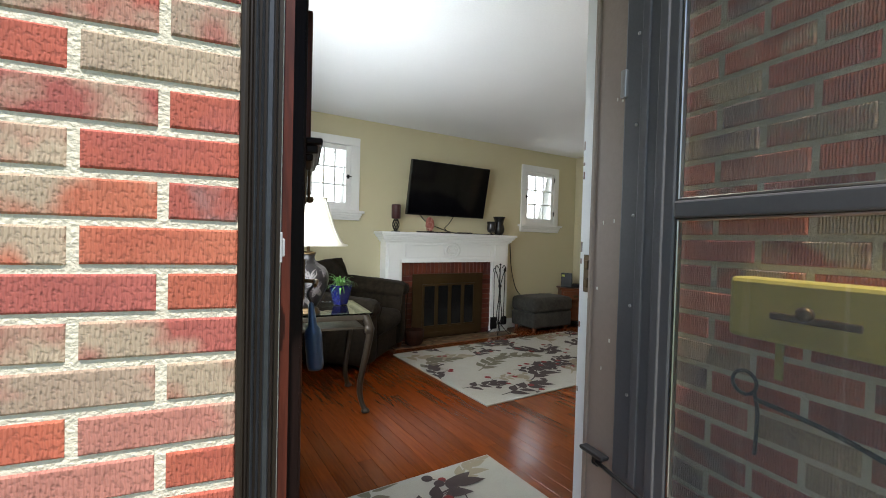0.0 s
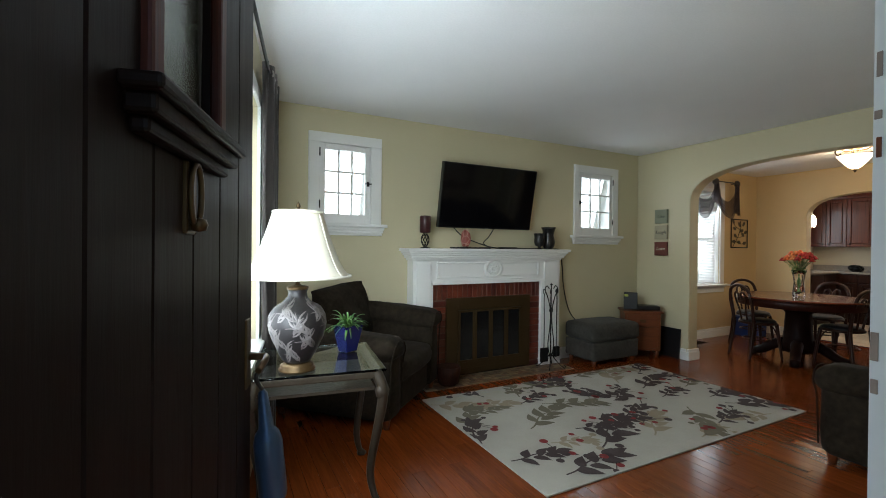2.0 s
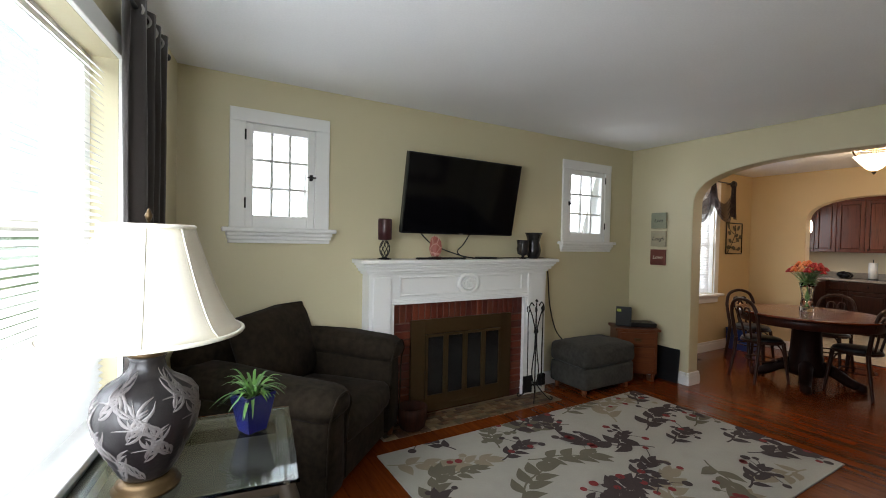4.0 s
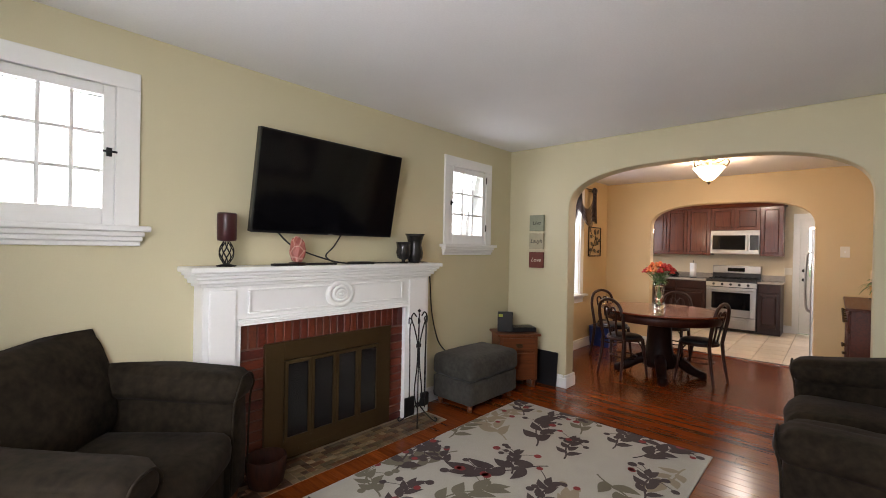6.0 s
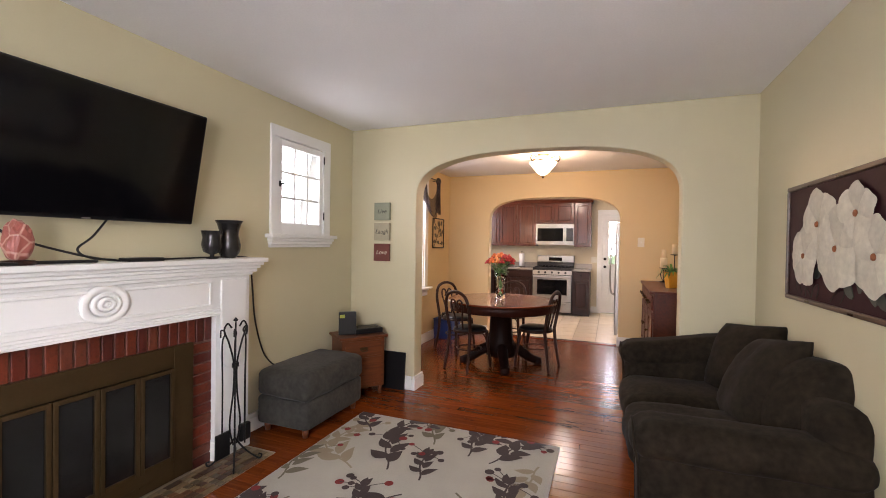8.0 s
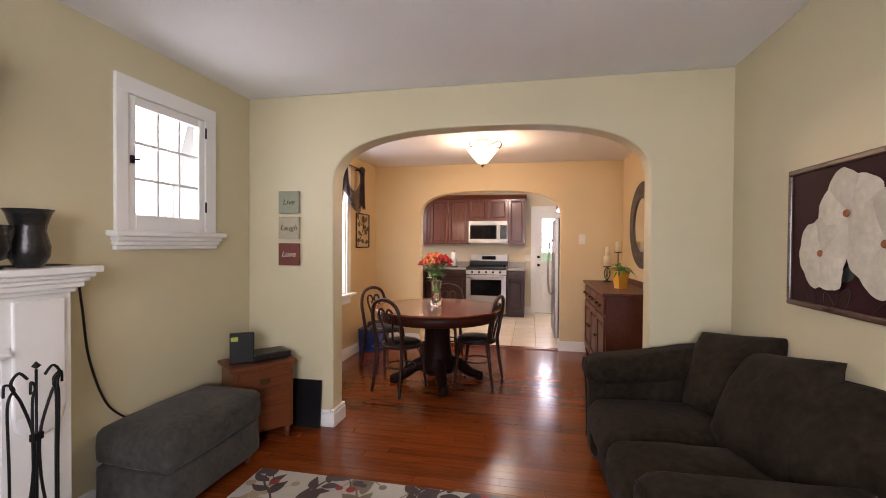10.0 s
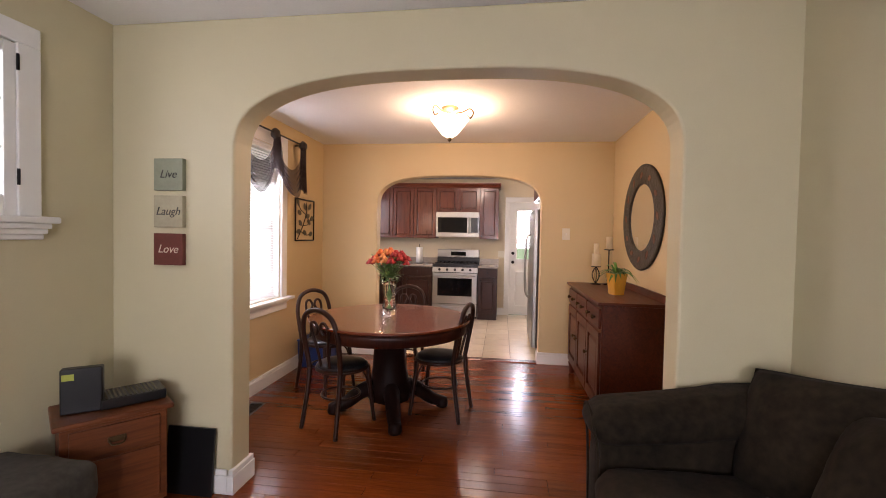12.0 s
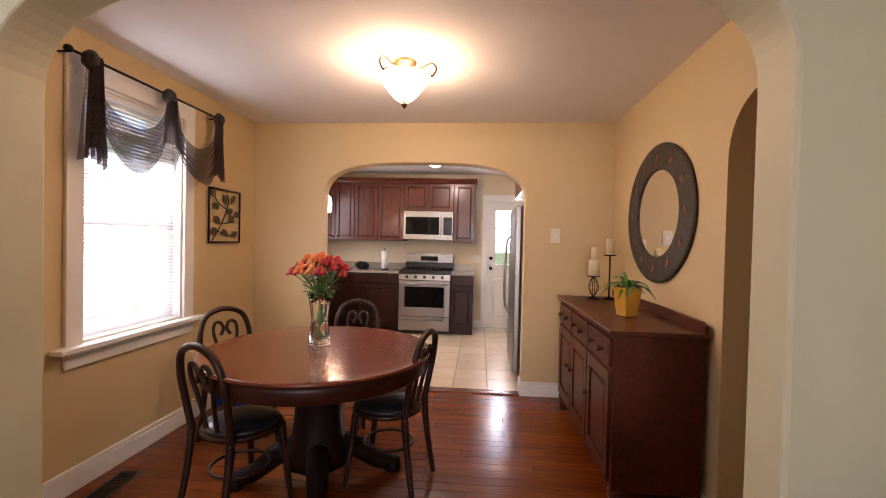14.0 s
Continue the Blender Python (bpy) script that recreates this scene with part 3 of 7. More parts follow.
rbox(b, 0.086, 0.092, 0.031, 0.046, 1.155, 1.205, 0.002)
rbox(b, 0.090, 0.096, 0.036, 0.045, 1.165, 1.195, 0.002)
part("strike", b, M_STRIKE, frame_l, "white storm-door strike")
b = bmesh.new()
rbox(b, 0.104, 0.110, 0.20, 0.23, 1.10, 1.20, 0.002)
rbox(b, 0.108, 0.112, 0.207, 0.223, 1.12, 1.145, 0.002), rbox(b, 0.108, 0.112, 0.207, 0.223, 1.16, 1.185, 0.002)
part("lock_plate", b, M_BRASS, frame_l)
frame_r = thing("door_frame", "taupe door frame with a chipped white inner jamb", "door frame", ENTRY)
b = bmesh.new()
box(b, 0.980, 1.02, 0.318, 0.376, FLOOR_LOW, 2.09)
jamb_r = part("inner_jamb", b, M_WHITE, frame_r, "chipped white painted jamb")
b = bmesh.new()
rbox(b, 0.970, 1.02, 0.195, 0.308, FLOOR_LOW, 2.09, 0.004)
part("outer_jamb", b, M_TAUPE, frame_r)
b = bmesh.new()
rbox(b, 0.962, 0.99, 0.306, 0.319, FLOOR_LOW, 2.09, 0.003)
part("weather_strip", b, M_TAUPE, frame_r)
b = bmesh.new()
rbox(b, 0.976, 0.982, 0.326, 0.356, 1.05, 1.165, 0.002)
for z in (1.065, 1.12):
    rbox(b, 0.970, 0.980, 0.332, 0.350, z, z + 0.028, 0.003)
part("strike_plate", b, M_BRASS, frame_r, "worn brass strike plate")
rc = random.Random(3)
for k in range(16):
    b = bmesh.new()
    z, w, h = rc.uniform(0.7, 1.7), rc.uniform(0.003, 0.009), rc.uniform(0.008, 0.035)
    v = rc.choice((0.320, 0.323, 0.368))
    rbox(b, 0.9788, 0.9806, v, v + w, z, z + h, 0.0006, 1)
    part("paint_chip", b, M_TAUPE if k % 3 else M_PINE, jamb_r)
for k in range(7):
    b = bmesh.new()
    z, v = rc.uniform(0.8, 1.6), rc.uniform(0.20, 0.295)
    rbox(b, 0.9688, 0.9706, v, v + rc.uniform(0.003, 0.008), z, z + rc.uniform(0.004, 0.012), 0.0006, 1)
    part("paint_chip", b, M_IVORY, frame_r)
b = bmesh.new()
box(b, 0.09, 0.955, 0.03, 0.40, 2.06, 2.09)
part("head", b, M_TAUPE, frame_r)

# open storm door, standing out from the right jamb
storm = thing("storm_door", "dark brown aluminium storm door with two glass panes, swung open", "storm door", ENTRY)
U0, U1, V0, V1 = 0.950, 0.983, -0.87, 0.188
b = bmesh.new()
rbox(b, U0, U1, 0.02, V1, -0.1, 2.05, 0.006)
rbox(b, U0 - 0.006, U0 + 0.01, 0.05, 0.075, -0.1, 2.05, 0.003)
rbox(b, U0 - 0.004, U0 + 0.01, 0.105, 0.13, -0.1, 2.05, 0.003)
part("hinge_stile", b, M_STORM, storm)
b = bmesh.new()
rbox(b, U0, U1, V0, V0 + 0.12, -0.1, 2.05, 0.006)
part("latch_stile", b, M_STORM, storm)
for z0, z1 in ((-0.1, 0.60), (1.264, 1.304), (1.95, 2.05)):
    b = bmesh.new()
    rbox(b, U0 - 0.004, U1, V0 + 0.12, 0.02, z0, z1, 0.005)
    part("rail", b, M_STORM, storm)
for z0, z1 in ((0.60, 1.264), (1.304, 1.95)):
    b = bmesh.new()
    box(b, 0.965, 0.969, V0 + 0.12, 0.02, z0, z1)
    pane = part("pane", b, M_HAZED, storm, "slightly dirty storm glass, reflection haze put into its colour")
    pane.visible_shadow = False
    b = bmesh.new()
    for a0, a1, c0, c1 in ((V0 + 0.12, 0.02, z0, z0 + 0.007), (V0 + 0.12, 0.02, z1 - 0.007, z1), (V0 + 0.12, V0 + 0.127, z0, z1), (0.011, 0.02, z0, z1)):
        rbox(b, U0 + 0.002, U0 + 0.016, a0, a1, c0, c1, 0.002, 1)
    part("glazing_bead", b, M_STEEL, storm, "pale glazing bead")
for z in (0.18, 1.59):
    b = bmesh.new()
    rbox(b, U0 - 0.009, U0 + 0.004, V1 - 0.012, V1 + 0.006, z, z + 0.075, 0.003)
    part("hinge", b, M_STEEL, storm)
for i in range(9):
    b = bmesh.new()
    lathe(b, [(0.0045, 0.0), (0.0045, 0.002), (0.001, 0.003)], 8, pose(U0, 0.142, 0.1 + i * 0.235, 0, -90, 0))
    part("screw", b, M_STEEL, storm)
b = bmesh.new()
rbox(b, 0.925, 0.955, 0.20, 0.29, 0.60, 0.612, 0.004), rbox(b, 0.93, 0.95, 0.22, 0.245, 0.575, 0.602, 0.005)
tube(b, [(0.935, 0.23, 0.588), (0.925, -0.10, 0.56)], 0.006, 8)
part("closer_bracket", b, M_BLACK, storm)

# yellow letter box on the side wall, seen through the glass
mail = thing("letter_box", "yellow metal letter box fixed to the brick side wall", "letter box", ENTRY)
M_YELLOW = paint("yellow_enamel", (0.36, 0.29, 0.06), 0.5, vary=0.15)
b = bmesh.new()
rbox(b, 1.03, 1.10, -0.55, -0.062, 1.005, 1.136, 0.01)
part("body", b, M_YELLOW, mail)
b = bmesh.new()
rbox(b, 1.024, 1.031, -0.30, -0.15, 1.055, 1.07, 0.003)
lathe(b, [(0.014, 0), (0.014, 0.012), (0.004, 0.014)], 12, pose(1.027, -0.215, 1.075, 0, -90, 0))
part("lock", b, M_BRASS, mail)
b = bmesh.new()
rbox(b, 1.075, 1.083, -0.15, -0.135, 0.92, 1.01, 0.002)
part("strap", b, M_YELLOW, mail)
hook = thing("wall_hook", "thin black iron hook with a ring on the brick wall", "hook", ENTRY)
b = bmesh.new()
tube(b, [(1.06, -0.085 + 0.026 * math.cos(a), 0.90 + 0.026 * math.sin(a)) for a in [2 * math.pi * i / 18 for i in range(18)]], 0.004, 6, closed=True)
part("ring", b, M_IRON, hook)
b = bmesh.new()
tube(b, curve([(1.06, -0.106, 0.885), (1.06, -0.115, 0.84), (1.06, -0.112, 0.75)]), 0.004, 6)
tube(b, curve([(1.06, -0.11, 0.87), (1.058, -0.25, 0.855), (1.05, -0.40, 0.82)]), 0.005, 6)
part("rod", b, M_IRON, hook)

# dark plank front door, swung in
LEAF = pose(1.115, 2.54, 0, 0, 0, 75.5)
leaf = thing("front_door", "dark walnut plank front door with a small leaded window, standing open", "door", LEAF)
W = 0.93
b = bmesh.new()
holed(b, 0, W, 0.004, 0.04, 0.012, 2.03, [(0.31, 0.57, 1.52, 1.85)])
part("core", b, M_DARKWOOD, leaf)
for i in range(6):
    a0, a1 = i * W / 6 + 0.0015, (i + 1) * W / 6 - 0.0015
    b = bmesh.new()
    if i in (2, 3):
        rbox(b, a0, a1, -0.002, 0.006, 0.012, 1.49, 0.003, 1), rbox(b, a0, a1, -0.002, 0.006, 1.88, 2.03, 0.003, 1)
    else:
        rbox(b, a0, a1, -0.002, 0.006, 0.012, 2.03, 0.003, 1)
    part("plank", b, M_DARKWOOD, leaf)
b = bmesh.new()
for a0, a1, z0, z1 in ((0.27, 0.31, 1.49, 1.89), (0.57, 0.61, 1.49, 1.89), (0.27, 0.61, 1.85, 1.89)):
    rbox(b, a0, a1, -0.016, 0.006, z0, z1, 0.006)
part("window_frame", b, M_REDWOOD, leaf, "red-brown moulding round the little window")
b = bmesh.new()
rbox(b, 0.21, 0.63, -0.050, 0.0, 1.472, 1.492, 0.006), rbox(b, 0.225, 0.615, -0.038, 0.0, 1.447, 1.474, 0.006), rbox(b, 0.24, 0.60, -0.024, 0.0, 1.427, 1.449, 0.006)
part("ledge", b, M_DARKWOOD, leaf, "moulded ledge below the little window")
b = bmesh.new()
box(b, 0.31, 0.57, 0.018, 0.022, 1.52, 1.85)
M_LEADGLASS = glass("leaded_glass", (0.75, 0.85, 0.72), 0.25)
pane = part("pane", b, M_LEADGLASS, leaf)
pane.visible_shadow = False
b = bmesh.new()
for k in range(-3, 4):
    tube(b, [(0.44 + k * 0.09 - 0.18, 0.012, 1.52), (0.44 + k * 0.09 + 0.18, 0.012, 1.85)], 0.003, 6)
    tube(b, [(0.44 + k * 0.09 + 0.18, 0.012, 1.52), (0.44 + k * 0.09 - 0.18, 0.012, 1.85)], 0.003, 6)
bmesh.ops.delete(b, geom=[v for v in b.verts if not 0.305 < v.co.x < 0.575], context="VERTS")
part("leading", b, M_IRON, leaf)
b = bmesh.new()
rbox(b, 0.415, 0.465, -0.008, 0.0, 1.31, 1.43, 0.006)
part("knocker_plate", b, M_BRASS, leaf)
b = bmesh.new()
tube(b, [(0.44 + 0.026 * math.sin(a), -0.014, 1.375 - 0.05 * math.cos(a)) for a in [2 * math.pi * i / 20 for i in range(20)]], 0.005, 8, closed=True)
lathe(b, [(0.0, -0.012), (0.011, -0.009), (0.014, 0), (0.011, 0.009), (0.0, 0.012)], 14, pose(0.44, -0.018, 1.326))
part("knocker", b, M_BRASS, leaf, "brass ring knocker")
b = bmesh.new()
rbox(b, 0.85, 0.90, -0.008, 0.0, 0.92, 1.10, 0.004)
part("lock_escutcheon", b, M_BRASS, leaf)
b = bmesh.new()
tube(b, [(0.875, -0.005, 1.0), (0.875, -0.05, 1.0)], 0.009, 10)
tube(b, curve([(0.875, -0.05, 1.0), (0.82, -0.058, 1.005), (0.77, -0.05, 0.99)]), 0.008, 8)
part("lever", b, M_BRASS, leaf)

# bottle-like blue door stop bag hanging from the lever on the room side
b = bmesh.new()
lathe(b, [(0.0, 0.0), (0.034, 0.004), (0.038, 0.02), (0.038, 0.17), (0.032, 0.195), (0.02, 0.21), (0.012, 0.31), (0.0, 0.325)], 20)
M_BLUEMETAL = paint("blue_enamel", (0.05, 0.09, 0.17), 0.35, 0.3, vary=0.1)
holder = thing("hanging_cylinder", "slate-blue metal cylinder hanging on a cord beside the door", "cylinder", pose(1.41, 3.43, 0.585, 4, -6, 0))
part("body", b, M_BLUEMETAL, holder, smooth=False)
b = bmesh.new()
tube(b, curve([(0, 0, 0.32), (-0.012, 0.0, 0.36), (0.02, 0.01, 0.40), (-0.03, -0.01, 0.43)]), 0.006, 8)
part("cord", b, M_BLACK, holder)


# ---------- windows ----------
def casement(name, x0, x1, z0, z1, gx0, gx1, gz0, gz1, hinge_left, label):
    """A small white casement on the north wall: casing, moulded sill, sash with nine panes, hinges and latch."""
    w = thing(name, label, "window", pose(0, NORTH, 0))
    tagged(w, kind="structure")
    b = bmesh.new()
    for a0, a1, c0, c1 in ((x0, gx0 - 0.05, z0, z1 - 0.09), (gx1 + 0.05, x1, z0, z1 - 0.09), (x0, x1, z1 - 0.09, z1)):
        rbox(b, a0, a1, -0.022, 0.0, c0, c1, 0.004)
    part("casing", b, M_WHITE, w)
    b = bmesh.new()
    rbox(b, x0 - 0.045, x1 + 0.045, -0.075, 0.0, z0 - 0.03, z0, 0.007)
    part("window_sill", b, M_WHITE, w)
    b = bmesh.new()
    for k, (d, h0, h1) in enumerate(((0.055, 0.03, 0.055), (0.04, 0.055, 0.08), (0.025, 0.08, 0.105))):
        rbox(b, x0 - 0.02 + k * 0.006, x1 + 0.02 - k * 0.006, -d, 0.0, z0 - h1, z0 - h0, 0.006)
    part("apron", b, M_WHITE, w)
    b = bmesh.new()
    for a0, a1, c0, c1 in ((gx0 - 0.05, gx0, z0, gz1 + 0.05), (gx1, gx1 + 0.05, z0, gz1 + 0.05), (gx0, gx1, gz1, gz1 + 0.05), (gx0, gx1, z0, gz0)):
        rbox(b, a0, a1, -0.012, 0.03, c0, c1, 0.004)
    part("window_frame", b, M_WHITE, w)
    b = bmesh.new()
    box(b, gx0 - 0.052, x1 - 0.07, 0.03, 0.27, z0 - 0.0, z0 + 0.02)
    part("stool", b, M_WHITE, w)
    for i in range(1, 3):
        b = bmesh.new()
        rbox(b, gx0 + (gx1 - gx0) * i / 3 - 0.0085, gx0 + (gx1 - gx0) * i / 3 + 0.0085, -0.006, 0.024, gz0, gz1, 0.003, 1)
        part("muntin", b, M_WHITE, w)
        b = bmesh.new()
        rbox(b, gx0, gx1, -0.004, 0.022, gz0 + (gz1 - gz0) * i / 3 - 0.0085, gz0 + (gz1 - gz0) * i / 3 + 0.0085, 0.003, 1)
        part("muntin", b, M_WHITE, w)
    for a0, a1, c0, c1 in ((gx0 - 0.085, gx0 - 0.07, z0, gz1 + 0.07), (gx1 + 0.06, gx1 + 0.07, z0, gz1 + 0.07), (gx0 - 0.085, gx1 + 0.07, gz1 + 0.06, gz1 + 0.075)):
        b = bmesh.new()
        box(b, a0, a1, 0.031, 0.279, c0, c1)
        part("lining", b, M_WHITE, w)
    for i in range(3):
        for j in range(3):
            b = bmesh.new()
            dx, dz = (gx1 - gx0) / 3, (gz1 - gz0) / 3
            box(b, gx0 + dx * i, gx0 + dx * (i + 1), 0.009, 0.012, gz0 + dz * j, gz0 + dz * (j + 1))
            part("pane", b, M_PANE, w).visible_shadow = False
    b = bmesh.new()
    zm = gz0 + 0.36 * (gz1 - gz0)
    for a0, a1, c0, c1 in ((gx0 - 0.07, gx0 + 0.02, z0 + 0.02, gz1 + 0.06), (gx1 - 0.02, gx1 + 0.06, z0 + 0.02, gz1 + 0.06), (gx0 + 0.02, gx1 - 0.02, zm, zm + 0.022), (gx0 + 0.02, gx1 - 0.02, zm + 0.034, zm + 0.05)):
        rbox(b, a0, a1, 0.235, 0.255, c0, c1, 0.003, 1)
    part("storm_sash", b, M_WHITE, w)
    for k in range(7):
        b = bmesh.new()
        rbox(b, gx0 - 0.06, gx1 + 0.05, 0.16, 0.185, gz1 + 0.045 - k * 0.019, gz1 + 0.049 - k * 0.019, 0.0015, 1)
        part("raised_blind_slat", b, M_WHITE, w)
    hx = gx0 - 0.05 if hinge_left else gx1 + 0.05
    lx = gx1 + 0.025 if hinge_left else gx0 - 0.025
    for z in (gz0 + 0.08, gz1 - 0.03):
        b = bmesh.new()
        tube(b, [(hx, -0.022, z - 0.035), (hx, -0.022, z + 0.035)], 0.006, 8)
        part("hinge", b, M_IRON, w)
    b = bmesh.new()
    zc = (gz0 + gz1) / 2 + 0.0
    rbox(b, lx - 0.012, lx + 0.012, -0.022, -0.010, zc - 0.022, zc + 0.022, 0.003)
    tube(b, [(lx - 0.03, -0.035, zc), (lx + 0.03, -0.035, zc)], 0.006, 8)
    tube(b, [(lx, -0.012, zc), (lx, -0.035, zc)], 0.006, 8)
    part("latch", b, M_IRON, w)
    return w


casement("window_1", 1.935, 2.595, 1.49, 2.285, 2.08, 2.44, 1.575, 2.14, True, "small white casement window with nine panes")
casement("window_2", 4.985, 5.72, 1.445, 2.285, 5.11, 5.575, 1.535, 2.14, False, "small white nine-pane casement beside the fireplace")

M_SIDING = paint("pale_siding", (0.74, 0.74, 0.72), 0.7, vary=0.04)
b = bmesh.new()
box(b, 0.5, 12.5, 10.4, 10.7, -0.55, 3.1)
for i in range(16):
    box(b, 0.5, 12.5, 10.38, 10.4, -0.5 + i * 0.22, -0.5 + i * 0.22 + 0.205)
neighbour = thing("neighbour_house", "pale sided neighbouring house close by the windows", "house")
part("wall", b, M_SIDING, neighbour)
b = bmesh.new()
prism(b, [(10.0, 3.1), (14.5, 5.2), (14.5, 3.1)], 0.2, 12.8, "x")
part("roof", b, M_CONCRETE, neighbour)

# wide front window with sheer brightness behind, and its dark curtain
win = thing("window_front", "wide white front window with lowered blinds", "window", FRONT)
tagged(win, kind="structure")
b = bmesh.new()
for a0, a1, c0, c1 in ((-2.83, -2.75, 0.66, 2.2), (-1.05, -0.97, 0.66, 2.2), (-2.75, -1.05, 2.12, 2.2)):
    rbox(b, 0.0, 0.02, a0, a1, c0, c1, 0.004)
part("casing", b, M_WHITE, win)
b = bmesh.new()
rbox(b, -0.24, 0.055, -2.86, -0.94, 0.70, 0.728, 0.006), rbox(b, 0.0, 0.025, -2.82, -0.98, 0.62, 0.70, 0.004)
part("window_sill", b, M_WHITE, win)
b = bmesh.new()
for a0, a1, c0, c1 in ((-2.75, -2.69, 0.728, 2.12), (-1.11, -1.05, 0.728, 2.12), (-2.69, -1.11, 2.06, 2.12), (-2.69, -1.11, 0.728, 0.79), (-1.93, -1.87, 0.79, 2.06)):
    rbox(b, -0.14, -0.09, a0, a1, c0, c1, 0.004)
part("window_frame", b, M_WHITE, win)
for a0, a1 in ((-2.69, -1.93), (-1.87, -1.11)):
    b = bmesh.new()
    box(b, -0.118, -0.114, a0, a1, 0.79, 2.06)
    part("pane", b, M_PANE, win).visible_shadow = False
M_BLIND = sheer("white_blind_vinyl", (0.85, 0.86, 0.86), 0.30, 0.5)
for i in range(52):
    b = bmesh.new()
    box(b, -0.012, 0.012, -0.83, 0.83, -0.0006, 0.0006)
    s = part("slat", b, M_BLIND, win)
    s.matrix_basis = pose(-0.05, -1.90, 0.76 + i * 0.0255, 0, 35, 0)

M_CURTAIN = paint("dark_taupe_curtain", (0.022, 0.016, 0.013), 0.7, vary=0.15, scale=8, grain=120, bump=0.1, sheen=0.3)


def curtain(m, width, z0, z1, folds, label):
    c = thing("curtain", label, "curtain", m)
    b = bmesh.new()
    n, rows = folds * 10, 14
    grid = []
    for j in range(rows + 1):
        z = z0 + (z1 - z0) * j / rows
        row = []
        for i in range(n + 1):
            a = i / n
            wob = 0.035 * math.sin(a * folds * 2 * math.pi + 0.25 * math.sin(z * 3)) * (0.75 + 0.25 * j / rows)
            row.append(b.verts.new((0.055 + wob + 0.008 * noise.noise((a * 9, z * 2, 0)), -width * a * (1.0 + 0.06 * math.sin(z * 2 + a * 3)), z)))
        grid.append(row)
    for r0, r1 in zip(grid, grid[1:]):
        for i in range(n):
            b.faces.new((r0[i], r0[i + 1], r1[i + 1], r1[i])).smooth = True
    cl = part("cloth", b, M_CURTAIN, c)
    so = cl.modifiers.new("thick", "SOLIDIFY")
    so.thickness = 0.003
    for k in range(folds):
        b = bmesh.new()
        tube(b, [(0.055 + 0.026 * math.cos(a), -width * (k + 0.5) / folds, z1 - 0.045 + 0.026 * math.sin(a)) for a in [2 * math.pi * i / 16 for i in range(16)]], 0.006, 6, closed=True)
        part("grommet", b, M_STEEL, c)
    return c


curtain(FRONT @ pose(0.01, -0.72, 0), 0.42, 0.03, 2.36, 4, "dark taupe grommet curtain beside the front window")
curtain(FRONT @ pose(0.01, -2.72, 0), 0.30, 0.03, 2.36, 3, "dark taupe curtain at the far end of the front window")
rod = thing("curtain_rod", "black metal curtain rod over the front window", "curtain rod", FRONT)
b = bmesh.new()
tube(b, [(0.068, -3.08, 2.315), (0.068, -0.6, 2.315)], 0.009, 10)
part("rod", b, M_IRON, rod)
for y in (-3.08, -0.6):
    b = bmesh.new()
    lathe(b, [(0.0, -0.02), (0.016, -0.012), (0.02, 0), (0.016, 0.012), (0, 0.02)], 12, pose(0.068, y, 2.315))
    part("finial", b, M_IRON, rod)
    b = bmesh.new()
    tube(b, [(0.0, y * 0.985, 2.315), (0.068, y * 0.985, 2.315)], 0.007, 8)
    part("bracket", b, M_IRON, rod)


# ---------- fireplace ----------
fire = thing("fireplace", "white painted wooden mantelpiece round a red brick and brass fireplace", "fireplace", pose(0, NORTH, 0))
FX0, FX1, OX0, OX1, OZ = 2.87, 4.66, 3.08, 4.40, 0.925
for x0, x1, d, z0, z1 in ((2.78, 4.74, 0.235, 1.245, 1.275), (2.80, 4.72, 0.215, 1.225, 1.246), (2.815, 4.705, 0.20, 1.205, 1.226), (2.83, 4.69, 0.185, 1.18, 1.206), (2.85, 4.67, 0.165, 1.16, 1.182)):
    b = bmesh.new()
    rbox(b, x0, x1, -d, 0, z0, z1, 0.007, 3)
    part("shelf" if z0 > 1.24 else "shelf_moulding", b, M_WHITE, fire)
b = bmesh.new()
box(b, FX0, FX1, -0.14, 0, OZ, 1.162)
part("frieze", b, M_WHITE, fire)
b = bmesh.new()
for x0, x1, z0, z1 in ((3.12, 4.36, 1.125, 1.14), (3.12, 4.36, 0.985, 1.0), (3.12, 3.135, 1.0, 1.125), (4.345, 4.36, 1.0, 1.125)):
    rbox(b, x0, x1, -0.152, -0.138, z0, z1, 0.005)
for k in range(3):
    rbox(b, OX0 - 0.02, OX1 + 0.02, -0.172 + k * 0.008, -0.138, OZ + k * 0.012, OZ + 0.014 + k * 0.012, 0.004)
part("moulding", b, M_WHITE, fire)
b = bmesh.new()
for r0, r1, d in ((0.098, 0.062, 0.156), (0.06, 0.038, 0.162), (0.036, 0.016, 0.166), (0.014, 0.0, 0.17)):
    prof = [(r0, 0.0), (r0, d - 0.146), ((r0 + r1) / 2, d - 0.138), (max(r1, 0.001), d - 0.146), (max(r1, 0.001), 0.0)]
    lathe(b, prof, 36, Matrix.Translation((3.765, -0.14, 1.07)) @ pose(0, 0, 0, 90, 0, 0) @ Matrix.Diagonal((1.18, 0.98, 1, 1)))
part("rosette", b, M_WHITE, fire, "carved round rosette")
